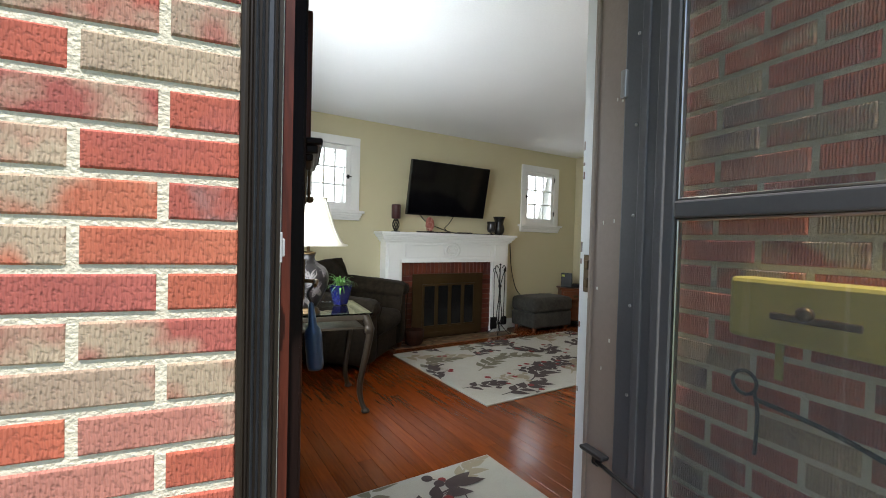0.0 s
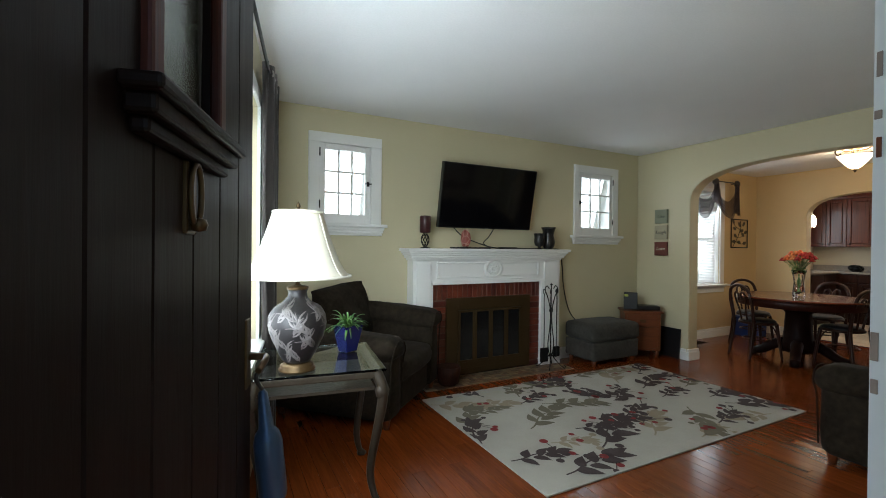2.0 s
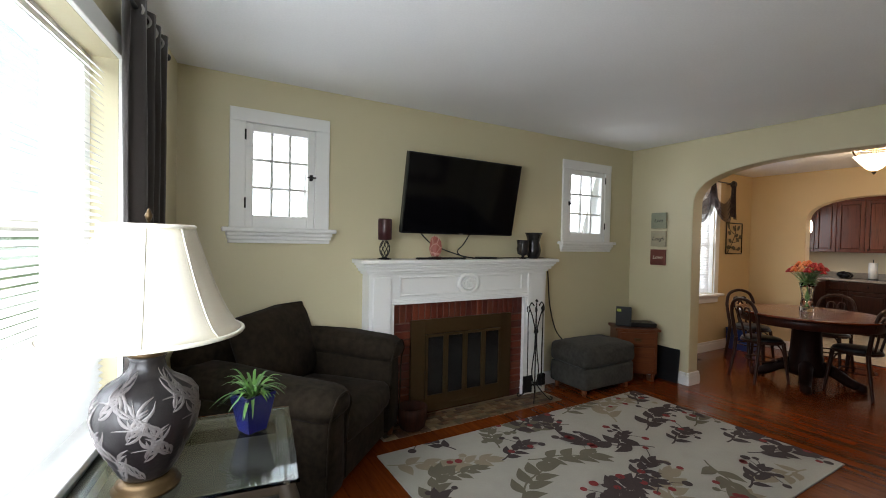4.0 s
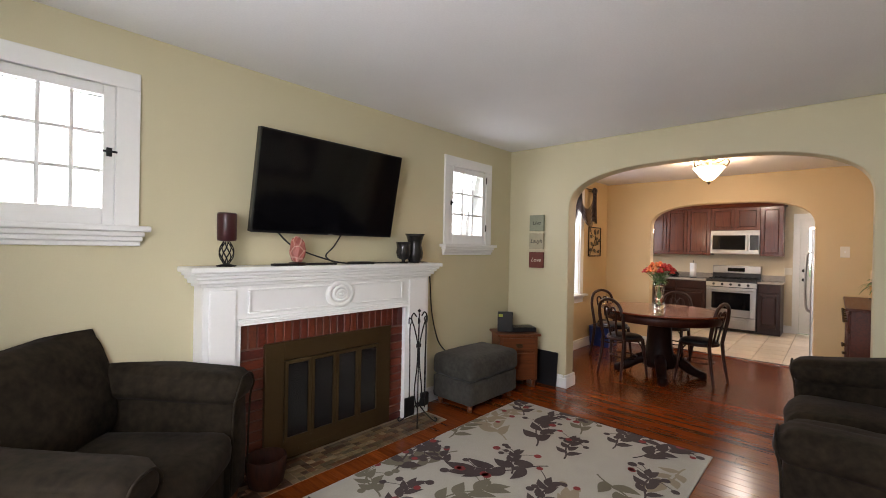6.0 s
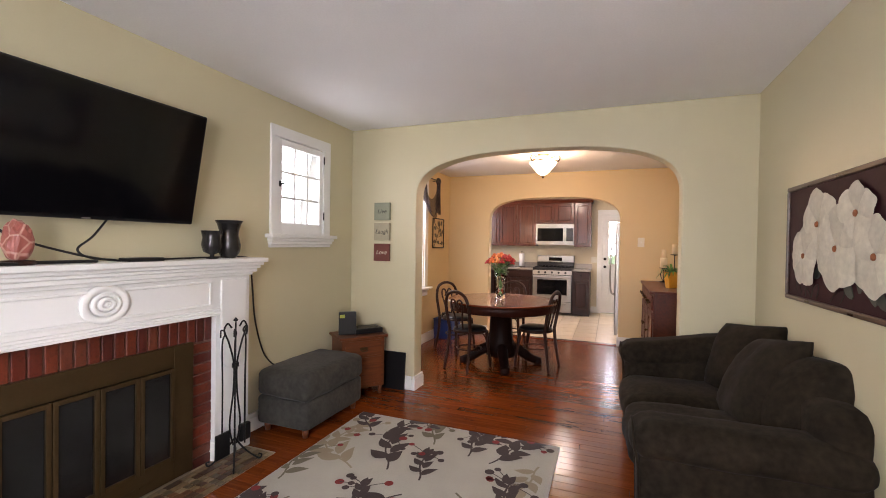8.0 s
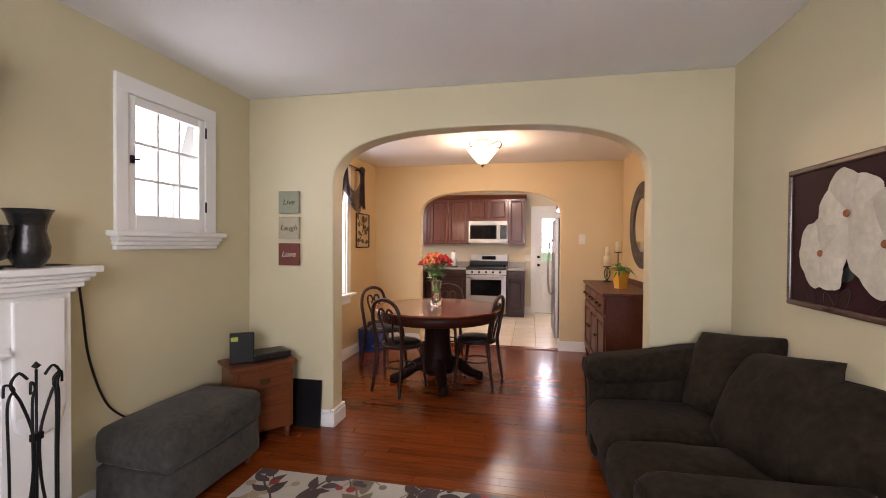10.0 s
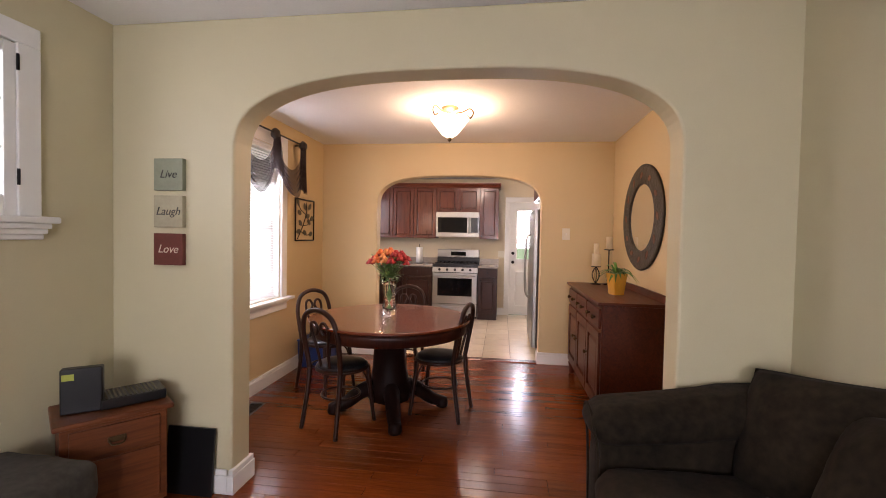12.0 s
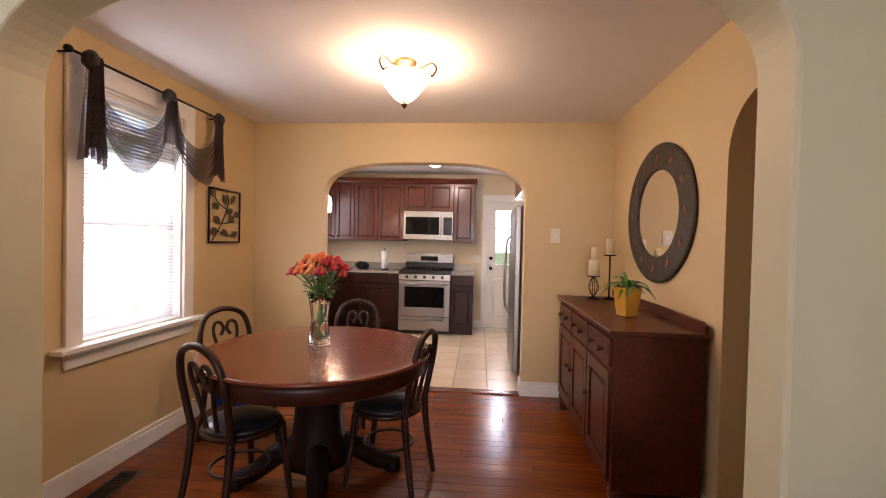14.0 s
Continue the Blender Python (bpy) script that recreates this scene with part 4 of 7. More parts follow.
for x0, x1 in ((FX0, OX0), (OX1, FX1)):
    b = bmesh.new()
    box(b, x0, x1, -0.14, 0, 0.0, OZ)
    pil = part("pilaster", b, M_WHITE, fire)
    b = bmesh.new()
    rbox(b, x0 + 0.03, x1 - 0.03, -0.155, -0.138, 0.66, 1.14, 0.008)
    lathe(b, [((x1 - x0) / 2 - 0.03, 0.0), ((x1 - x0) / 2 - 0.03, 0.010), ((x1 - x0) / 2 - 0.04, 0.013), (0.002, 0.013)], 28, pose((x0 + x1) / 2, -0.1395, 0.665, 90, 0, 0))
    part("raised_panel", b, M_WHITE, pil)
    b = bmesh.new()
    rbox(b, x0 - 0.008, x1 + 0.008, -0.155, 0, 0.0, 0.12, 0.006)
    part("plinth", b, M_WHITE, pil)
b = bmesh.new()
holed(b, OX0, OX1, -0.098, -0.01, 0.0, OZ, [(3.26, 4.23, 0.0, 0.77)])
surround = part("brick_surround", b, M_FMORTAR, fire, "glazed dark red brick surround")
bw = 0.0585
n_top = round((OX1 - OX0) / bw)
for i in range(n_top):
    b = bmesh.new()
    s = (OX1 - OX0) / n_top
    rbox(b, OX0 + i * s + 0.004, OX0 + (i + 1) * s - 0.004, -0.108, -0.09, OZ - 0.155, OZ - 0.004, 0.003, 1)
    part("brick", b, M_FBRICK, surround)
for x0, x1 in ((OX0, 3.245), (4.245, OX1)):
    for k in range(12):
        b = bmesh.new()
        rbox(b, x0 + 0.004, x1 - 0.003, -0.108, -0.09, 0.005 + k * 0.0635, 0.060 + k * 0.0635, 0.003, 1)
        part("brick", b, M_FBRICK, surround)
screen = part("fire_screen", bmesh.new(), M_BRASS, fire, "antique brass fire doors with smoked glass")
b = bmesh.new()
holed(b, 3.235, 4.25, -0.135, -0.095, 0.025, 0.785, [(3.36, 4.13, 0.14, 0.665)])
for k in range(14):
    box(b, 3.42 + k * 0.047, 3.448 + k * 0.047, -0.139, -0.134, 0.066, 0.082)
me = mesh_of("fire_screen", b, M_BRASS)
screen.data = me
soften(screen, 0.004)
b = bmesh.new()
box(b, 3.36, 4.13, -0.10, -0.05, 0.14, 0.665)
part("firebox", b, M_BLACK, fire)
for k in range(4):
    x0 = 3.362 + k * 0.1917
    b = bmesh.new()
    holed(b, x0, x0 + 0.189, -0.148, -0.128, 0.143, 0.662, [(x0 + 0.022, x0 + 0.167, 0.165, 0.64)])
    soften(part("door", b, M_BRASS, screen), 0.003)
    b = bmesh.new()
    box(b, x0 + 0.02, x0 + 0.169, -0.136, -0.130, 0.163, 0.642)
    part("smoked_pane", b, M_FIREGLASS, screen)
b = bmesh.new()
box(b, 2.90, 4.64, -0.40, -0.098, -0.008, 0.004)
hearth = part("hearth", b, M_GROUT, fire, "mosaic tile hearth, flush with the floor")

# television on a tilting bracket
tv = thing("television", "large black flat television tilted down on the wall", "television", pose(3.70, 5.925, 1.485, 11, 0, 0.4))
b = bmesh.new()
rbox(b, -0.56, 0.56, -0.03, 0.02, 0.0, 0.635, 0.006)
part("bezel", b, M_BEZEL, tv)
b = bmesh.new()
box(b, -0.548, 0.548, -0.0325, -0.028, 0.018, 0.623)
part("screen", b, M_SCREEN, tv)
b = bmesh.new()
box(b, -0.018, 0.018, -0.034, -0.03, 0.004, 0.010)
part("badge", b, M_STEEL, tv)
b = bmesh.new()
rbox(b, -0.3, 0.3, 0.018, 0.045, 0.10, 0.42, 0.01)
part("back_housing", b, M_BLACK, tv)
b = bmesh.new()
rbox(b, -0.2, 0.2, 0.04, 0.06, 0.2, 0.4, 0.004)
tube(b, [(-0.15, 0.05, 0.36), (-0.15, 0.16, 0.36)], 0.01, 8), tube(b, [(0.15, 0.05, 0.36), (0.15, 0.16, 0.36)], 0.01, 8)
part("bracket", b, M_IRON, tv)

# cables and things on the mantel
SH = 1.275


def cable(label, pts, r=0.0055):
    b = bmesh.new()
    tube(b, curve(pts, 8), r, 6)
    return single("cable", b, M_BLACK, label, "cable")


cable("black cable hanging from the television to the mantel", [(3.32, 5.93, 1.50), (3.42, 5.90, 1.40), (3.60, 5.88, 1.33), (3.80, 5.87, 1.284), (4.0, 5.88, 1.281), (4.62, 5.92, 1.281), (4.75, 5.94, 1.26)])
cable("black cable looping below the television", [(3.83, 5.94, 1.50), (3.74, 5.91, 1.40), (3.66, 5.88, 1.34), (3.70, 5.87, 1.30), (3.82, 5.87, 1.284)])
cable("black cable hanging down the wall beside the mantel", [(4.75, 5.94, 1.26), (4.80, 5.97, 1.05), (4.84, 5.98, 0.8), (4.93, 5.985, 0.55), (5.05, 5.985, 0.42), (5.2, 5.985, 0.30)], 0.006)
cable("flat black power strip cord along the mantel", [(3.26, 5.84, 1.283), (3.4, 5.83, 1.283), (3.55, 5.85, 1.283), (3.72, 5.84, 1.283)], 0.008)

pill = thing("candle_lamp", "dark red candle on a black lattice holder", "candle holder", pose(3.0, 5.88, SH))
M_MAROON = paint("maroon_wax", (0.045, 0.010, 0.012), 0.35, vary=0.15)
b = bmesh.new()
lathe(b, [(0.052, 0), (0.054, 0.006), (0.02, 0.014), (0.014, 0.02)], 24)
part("foot", b, M_IRON, pill)
b = bmesh.new()
for s in (1, -1):
    for k in range(8):
        tube(b, [((0.016 + 0.024 * math.sin(math.pi * j / 10)) * math.cos(2 * math.pi * k / 8 + s * j * 0.16), (0.016 + 0.024 * math.sin(math.pi * j / 10)) * math.sin(2 * math.pi * k / 8 + s * j * 0.16), 0.018 + 0.0127 * j) for j in range(11)], 0.003, 5)
part("lattice", b, M_IRON, pill)
b = bmesh.new()
lathe(b, [(0.02, 0.145), (0.05, 0.15), (0.05, 0.156), (0.052, 0.158), (0.053, 0.30), (0.049, 0.31), (0.044, 0.302), (0.001, 0.298)], 28)
part("candle", b, M_MAROON, pill)

salt = thing("salt_lamp", "pink rock salt lamp on a dark wooden base", "salt lamp", pose(3.43, 5.85, SH) @ Matrix.Scale(0.87, 4))
b = bmesh.new()
bmesh.ops.create_icosphere(b, subdivisions=4, radius=1)
for v in b.verts:
    n = v.co.copy()
    k = 1 + 0.16 * noise.noise(n * 2.6)
    v.co = Vector((math.copysign(abs(n.x) ** 0.7, n.x) * 0.052 * k * (1 - 0.30 * max(n.z, 0)), math.copysign(abs(n.y) ** 0.7, n.y) * 0.05 * k, 0.022 + (math.copysign(abs(n.z) ** 0.8, n.z) + 0.98) * 0.094 * k))
m, n, l, p = nodes_of("pink_salt")
tc, vo, mr, mx = n.new("ShaderNodeTexCoord"), n.new("ShaderNodeTexVoronoi"), n.new("ShaderNodeMapRange"), n.new("ShaderNodeMix")
vo.feature = "DISTANCE_TO_EDGE"
vo.inputs["Scale"].default_value = 15
mr.inputs["From Min"].default_value, mr.inputs["From Max"].default_value = 0.03, 0.09
mx.data_type = "RGBA"
mx.inputs["A"].default_value, mx.inputs["B"].default_value = (0.48, 0.26, 0.21, 1), (0.30, 0.085, 0.065, 1)
l.new(tc.outputs["Object"], vo.inputs["Vector"]), l.new(vo.outputs["Distance"], mr.inputs["Value"])
l.new(mr.outputs[0], mx.inputs["Factor"]), l.new(mx.outputs["Result"], p.inputs["Base Color"])
p.inputs["Roughness"].default_value = 0.45
M_SALT = m
part("salt_block", b, M_SALT, salt, smooth=False)
b = bmesh.new()
lathe(b, [(0.06, 0.0), (0.065, 0.008), (0.062, 0.022), (0.02, 0.024)], 24)
part("base", b, M_CHAIR, salt)
M_SMOKE = paint("smoked_mercury_glass", (0.035, 0.033, 0.033), 0.18, 0.5, vary=0.3, scale=20, grain=90, bump=0.2)
for x, y, s, prof, lab in ((4.375, 5.87, 1.0, [(0.03, 0), (0.034, 0.006), (0.012, 0.014), (0.012, 0.024), (0.046, 0.04), (0.056, 0.08), (0.050, 0.12), (0.058, 0.16), (0.052, 0.158), (0.04, 0.09), (0.002, 0.05)], "small smoked glass hurricane vase"),
                           (4.515, 5.885, 1.0, [(0.036, 0), (0.044, 0.008), (0.062, 0.04), (0.066, 0.08), (0.052, 0.14), (0.058, 0.19), (0.078, 0.225), (0.072, 0.222), (0.048, 0.14), (0.002, 0.03)], "tall flared smoked glass vase")):
    b = bmesh.new()
    lathe(b, prof, 28)
    single("vase", b, M_SMOKE, lab + " on the mantel", "vase", pose(x, y, SH) @ Matrix.Scale(1.08, 4), smooth=True)
b = bmesh.new()
rbox(b, -0.09, 0.09, -0.045, 0.045, 0, 0.018, 0.004)
single("media_box", b, M_BLACK, "small flat black media box on the mantel", "media box", pose(3.93, 5.84, SH + 0.001))
b = bmesh.new()
rbox(b, -0.10, 0.10, -0.02, 0.02, 0, 0.014, 0.004)
single("power_strip", b, M_BLACK, "black power strip lying on the mantel", "power strip", pose(3.34, 5.815, SH + 0.001, 0, 0, 3))

# fire tools
tools = thing("fire_tool_set", "black wrought iron fire tool stand with scrolled top", "fire tools", pose(4.43, 5.73, 0.004))
b = bmesh.new()
for k in range(4):
    a = math.pi / 4 + k * math.pi / 2
    tube(b, curve([(0.0, 0.0, 0.16), (0.05 * math.cos(a), 0.05 * math.sin(a), 0.09), (0.11 * math.cos(a), 0.11 * math.sin(a), 0.03), (0.145 * math.cos(a), 0.145 * math.sin(a), 0.008), (0.155 * math.cos(a), 0.155 * math.sin(a), 0.03), (0.135 * math.cos(a), 0.135 * math.sin(a), 0.035)]), 0.0055, 7)
part("feet", b, M_IRON, tools)
b = bmesh.new()
for s in (1, -1):
    tube(b, curve([(s * 0.012, 0, 0.12), (s * 0.04, 0, 0.25), (s * 0.015, 0, 0.45), (s * 0.012, 0, 0.62), (s * 0.05, 0, 0.76), (s * 0.085, 0, 0.84), (s * 0.06, 0, 0.88), (s * 0.03, 0, 0.85)]), 0.0055, 7)
rbox(b, -0.022, 0.022, -0.008, 0.008, 0.60, 0.63, 0.003)
tube(b, [(0, 0, 0.10), (0, 0, 0.88)], 0.005, 7)
lathe(b, [(0, 0.88), (0.016, 0.893), (0, 0.912)], 12)
part("stand", b, M_IRON, tools)
for x, y, zb, kind in ((-0.085, 0.01, 0.16, "shovel"), (0.085, 0.01, 0.16, "brush"), (0.04, -0.04, 0.12, "poker"), (-0.04, -0.04, 0.14, "tongs")):
    b = bmesh.new()
    tube(b, curve([(x, y, zb), (x, y, 0.5), (x * 1.05, y, 0.76), (x * 0.8, y, 0.82), (x * 1.15, y, 0.845), (x * 1.2, y, 0.80)]), 0.0048, 6)
    if kind == "shovel":
        rbox(b, x - 0.05, x + 0.05, y - 0.012, y + 0.006, zb - 0.09, zb + 0.06, 0.005)
    elif kind == "brush":
        rbox(b, x - 0.04, x + 0.04, y - 0.018, y + 0.018, zb - 0.05, zb + 0.06, 0.012)
    part(kind, b, M_IRON, tools)

b = bmesh.new()
lathe(b, [(0.075, 0.0), (0.095, 0.02), (0.11, 0.10), (0.115, 0.17), (0.105, 0.172), (0.095, 0.10), (0.08, 0.03), (0.002, 0.02)], 20, ripple=0.02, lobes=10)
single("log_bucket", b, M_PED_DARK, "dark brown wooden bucket on the hearth", "bucket", pose(3.17, 5.70, 0.006))


# ---------- seats ----------
def armchair(name, m, width, depth, material, label, category, cushions, pillows=(), ah=0.66, back=0.80, rise=0.10, aw=0.23, drop=0.0):
    """An upholstered seat with front at local y = 0, back towards +y, between x = 0 and width; the arms rise towards the back, a dropped arm stays level."""
    s = thing(name, label, category, m)

    def lifted(bm, up):
        for v in bm.verts:
            t = min(max(v.co.y / depth, 0.0), 1.0)
            v.co.z += up * (t * t * (3 - 2 * t)) * min(max((v.co.z - 0.1) / (ah - 0.2), 0.0), 1.0)
        return bm
    for k in (0, 1):
        high = ah - drop * k
        up = 0.0 if k and drop > 0 else rise
        cx = aw / 2 if k == 0 else width - aw / 2
        b = bmesh.new()
        cushion(b, aw / 2 - 0.006, depth / 2 - 0.02, high / 2 - 0.07, 0.05, 0.012, pose(cx, depth / 2 + 0.0, high / 2 - 0.01), 10, 0.005, k * 3.1)
        arm = part("arm", lifted(b, up), material, s)
        b = bmesh.new()
        cushion(b, aw / 2 + 0.022, depth / 2, 0.085, 0.08, 0.014, pose(cx, depth / 2 - 0.012, high - 0.085), 12, 0.009, k * 7.7)
        part("arm_pad", lifted(b, up), material, arm)
        b = bmesh.new()
        r = aw / 2 - 0.012
        tube(b, curve([(cx - r, 0.020, 0.12), (cx - r, 0.010, high - 0.20), (cx - r - 0.004, -0.008, high - 0.10), (cx - r * 0.6, -0.012, high - 0.035), (cx, -0.012, high - 0.022),
                       (cx + r * 0.6, -0.012, high - 0.035), (cx + r + 0.004, -0.008, high - 0.10), (cx + r, 0.010, high - 0.20), (cx + r, 0.020, 0.12)], 6), 0.006, 6)
        part("piping", b, material, arm)
    b = bmesh.new()
    rbox(b, aw - 0.02, width - aw + 0.02, 0.05, depth - 0.05, 0.06, 0.30, 0.02)
    part("seat_base", b, material, s)
    b = bmesh.new()
    cushion(b, width / 2 - 0.04, 0.10, back / 2 - 0.10, 0.08, 0.015, pose(width / 2, depth - 0.10, back / 2 + 0.10, -6, 0, 0), 12, 0.010, 4.4)
    part("backrest", b, material, s)
    inner = width - 2 * aw
    for k in range(cushions):
        b = bmesh.new()
        cx = aw + inner * (k + 0.5) / cushions
        cushion(b, inner / cushions / 2 + 0.008, depth / 2 - 0.03, 0.095, 0.07, 0.03, pose(cx, depth / 2 - 0.03, 0.365), 12, 0.014, k * 5.0 + 1)
        part("seat_cushion", b, material, s)
    for x, y, z, rx, ry, rz, hw, hh in pillows:
        b = bmesh.new()
        pillow(b, hw, hh, 0.12, pose(x, y, z, rx, ry, rz), x * 9)
        part("back_cushion", b, material, s)
    for x in (0.07, width - 0.07):
        for y in (0.07, depth - 0.09):
            b = bmesh.new()
            lathe(b, [(0.02, 0.0), (0.03, 0.06), (0.03, 0.075)], 12, pose(x, y, 0))
            part("leg", b, M_PINE, s)
    return s


chair_corner = armchair("armchair", pose(2.318, 4.928, 0, 0, 0, 45), 1.08, 1.04, M_SUEDE, "charcoal microsuede armchair set across the corner", "armchair", 1,
         [(0.58, 0.70, 0.69, -20, -3, 4, 0.42, 0.30)], 0.64, 0.80, 0.06, drop=-0.09)
for o in chair_corner.children_recursive:       # pushed up against the wall
    mw_ = chair_corner.matrix_basis
    for v in o.data.vertices:
        q = mw_ @ v.co
        if q.y > 5.965:
            q.y = 5.965 + 0.01 * math.tanh((q.y - 5.965) * 5)
            v.co = mw_.inverted() @ q
armchair("sofa", pose(6.085, 3.480, 0, 0, 0, 181.0), 1.57, 0.87, M_SUEDE, "dark charcoal microsuede loveseat under the flower picture", "sofa", 2,
         [(0.42, 0.70, 0.66, -22, -8, 22, 0.29, 0.27), (0.84, 0.67, 0.65, -28, -10, 4, 0.32, 0.29), (1.12, 0.74, 0.64, -26, -4, 14, 0.29, 0.27)], 0.68, 0.74, 0.10, drop=0.08)

otto = thing("ottoman", "grey microsuede ottoman with a thick cushion top", "ottoman", pose(5.195, 5.735, 0))
b = bmesh.new()
cushion(b, 0.355, 0.225, 0.105, 0.03, 0.006, pose(0, 0, 0.165), 8, 0.004, 2)
part("base", b, M_OTTO, otto)
b = bmesh.new()
cushion(b, 0.365, 0.235, 0.095, 0.05, 0.02, pose(0, 0, 0.36), 11, 0.010, 8)
part("cushion", b, M_OTTO, otto)
for x in (-0.3, 0.3):
    for y in (-0.17, 0.17):
        b = bmesh.new()
        lathe(b, [(0.018, 0), (0.028, 0.065)], 10, pose(x, y, 0))
        part("leg", b, M_PINE, otto)

# night stand, router and cable box
ns = thing("nightstand", "small honey pine nightstand with a drawer and a door", "nightstand", pose(5.84, 5.74, 0, 0, 0, -38))
b = bmesh.new()
rbox(b, -0.20, 0.20, -0.15, 0.15, 0.08, 0.525, 0.005)
part("body", b, M_PINE, ns)
b = bmesh.new()
rbox(b, -0.225, 0.225, -0.175, 0.16, 0.525, 0.55, 0.008)
part("top", b, M_PINE, ns)
b = bmesh.new()
rbox(b, -0.17, 0.17, -0.16, -0.14, 0.37, 0.505, 0.005)
dr = part("drawer", b, M_PINE, ns)
b = bmesh.new()
rbox(b, -0.035, 0.035, -0.164, -0.159, 0.425, 0.45, 0.004)
tube(b, curve([(-0.03, -0.165, 0.44), (-0.02, -0.18, 0.42), (0.02, -0.18, 0.42), (0.03, -0.165, 0.44)]), 0.004, 6)
part("handle", b, M_BRASS, dr)
b = bmesh.new()
rbox(b, -0.17, 0.17, -0.16, -0.14, 0.11, 0.355, 0.005)
part("door", b, M_PINE, ns)
for x in (-0.17, 0.17):
    for y in (-0.12, 0.12):
        b = bmesh.new()
        tube(b, [(x, y, 0.0), (x, y, 0.09)], 0.022, 8, taper=(0.7, 1))
        part("leg", b, M_PINE, ns)
M_GREENLABEL = paint("yellow_green_label", (0.42, 0.45, 0.06), 0.5)
modem = thing("router", "upright black router with a yellow label on the nightstand", "router", pose(5.74, 5.78, 0.551, 0, 0, -52) @ Matrix.Scale(1.15, 4))
b = bmesh.new()
rbox(b, -0.075, 0.06, -0.022, 0.022, 0, 0.18, 0.006)
part("body", b, M_BLACK, modem)
b = bmesh.new()
box(b, -0.068, -0.03, -0.0228, -0.0215, 0.135, 0.16)
part("sticker", b, M_GREENLABEL, modem)
for z in (0.07, 0.085, 0.10, 0.115, 0.14):
    b = bmesh.new()
    box(b, -0.0762, -0.0745, -0.004, 0.004, z, z + 0.004)
    part("status_light", b, M_IVORY, modem)
cbox = thing("cable_box", "low black cable box on the nightstand", "cable box", pose(5.90, 5.69, 0.551, 0, 0, -38))
b = bmesh.new()
rbox(b, -0.13, 0.13, -0.09, 0.09, 0.004, 0.05, 0.005)
part("body", b, M_BLACK, cbox)
b = bmesh.new()
for k in range(12):
    box(b, -0.11 + k * 0.018, -0.10 + k * 0.018, -0.08, 0.08, 0.0495, 0.052)
part("vents", b, M_BEZEL, cbox)
b = bmesh.new()
box(b, -0.006, 0.006, -0.135, 0.135, 0, 0.35)
single("black_panel", b, M_BLACK, "thin matte black panel leaning against the wall", "panel", pose(6.05, 5.50, 0.001, 0, 5, 0))

# three word plaques
M_SAGE = paint("sage_plaque", (0.24, 0.255, 0.175), 0.6, vary=0.12, scale=14)
M_CREAMP = paint("cream_plaque", (0.38, 0.335, 0.225), 0.6, vary=0.12, scale=14)
M_REDP = paint("rust_red_plaque", (0.145, 0.034, 0.022), 0.6, vary=0.15, scale=14)
M_INK = paint("dark_ink", (0.03, 0.026, 0.02), 0.6)
M_PALEINK = paint("pale_ink", (0.62, 0.55, 0.42), 0.6)


def letters(name, text, size, m, material, parent=None, shear=0.3):
    c = bpy.data.curves.new(name, "FONT")
    c.body, c.size, c.extrude, c.shear = text, size, 0.0008, shear
    c.align_x, c.align_y = "CENTER", "CENTER"
    ob = new(name, c)
    me = bpy.data.meshes.new_from_object(ob)
    bpy.data.objects.remove(ob)
    me.materials.append(material)
    ob = new(name, me)
    ob.parent, ob.matrix_basis = parent, m
    return ob


for z, word, mat, ink, lab in ((1.69, "Live", M_SAGE, M_INK, "sage green"), (1.495, "Laugh", M_CREAMP, M_INK, "cream"), (1.295, "Love", M_REDP, M_PALEINK, "rust red")):
    pl = thing("word_plaque", "square " + lab + " wall plaque with one script word", "wall plaque", pose(6.098, 5.638, z, 0, 0, -90), "word plaques")
    b = bmesh.new()
    rbox(b, -0.084, 0.084, -0.028, 0, -0.084, 0.084, 0.003)
    part("board", b, mat, pl)
    letters("word", word, 0.060, pose(0, -0.0288, 0, 90, 0, 0), ink, pl)

# flower picture on the south wall
pic = thing("flower_picture", "framed painting of white magnolias on dark maroon", "picture", pose(4.90, SOUTH, 1.425, 0, 0, 180))
M_MAROONBG = paint("maroon_canvas", (0.030, 0.0050, 0.008), 0.6, spec=0.15, vary=0.3, scale=3, grain=40, bump=0.05)
M_PETAL = paint("painted_petal", (0.56, 0.53, 0.43), 0.55, vary=0.22, scale=12, grain=40, bump=0.05, island=0.14)
M_PLEAF = paint("painted_leaf", (0.035, 0.045, 0.032), 0.55, vary=0.3, scale=10, bump=0.05, island=0.4)
M_PFRAME = wood("dark_frame_wood", (0.075, 0.03, 0.016), (0.03, 0.012, 0.008), 0.3, axis=0, obj=0.1)
b = bmesh.new()
box(b, -0.53, 0.53, -0.02, 0, -0.295, 0.295)
canvas = part("canvas", b, M_MAROONBG, pic)
b = bmesh.new()
for a0, a1, c0, c1 in ((-0.555, 0.555, 0.29, 0.315), (-0.555, 0.555, -0.315, -0.29), (-0.555, -0.53, -0.29, 0.29), (0.53, 0.555, -0.29, 0.29)):
    rbox(b, a0, a1, -0.032, 0, c0, c1, 0.006)
part("frame", b, M_PFRAME, pic)


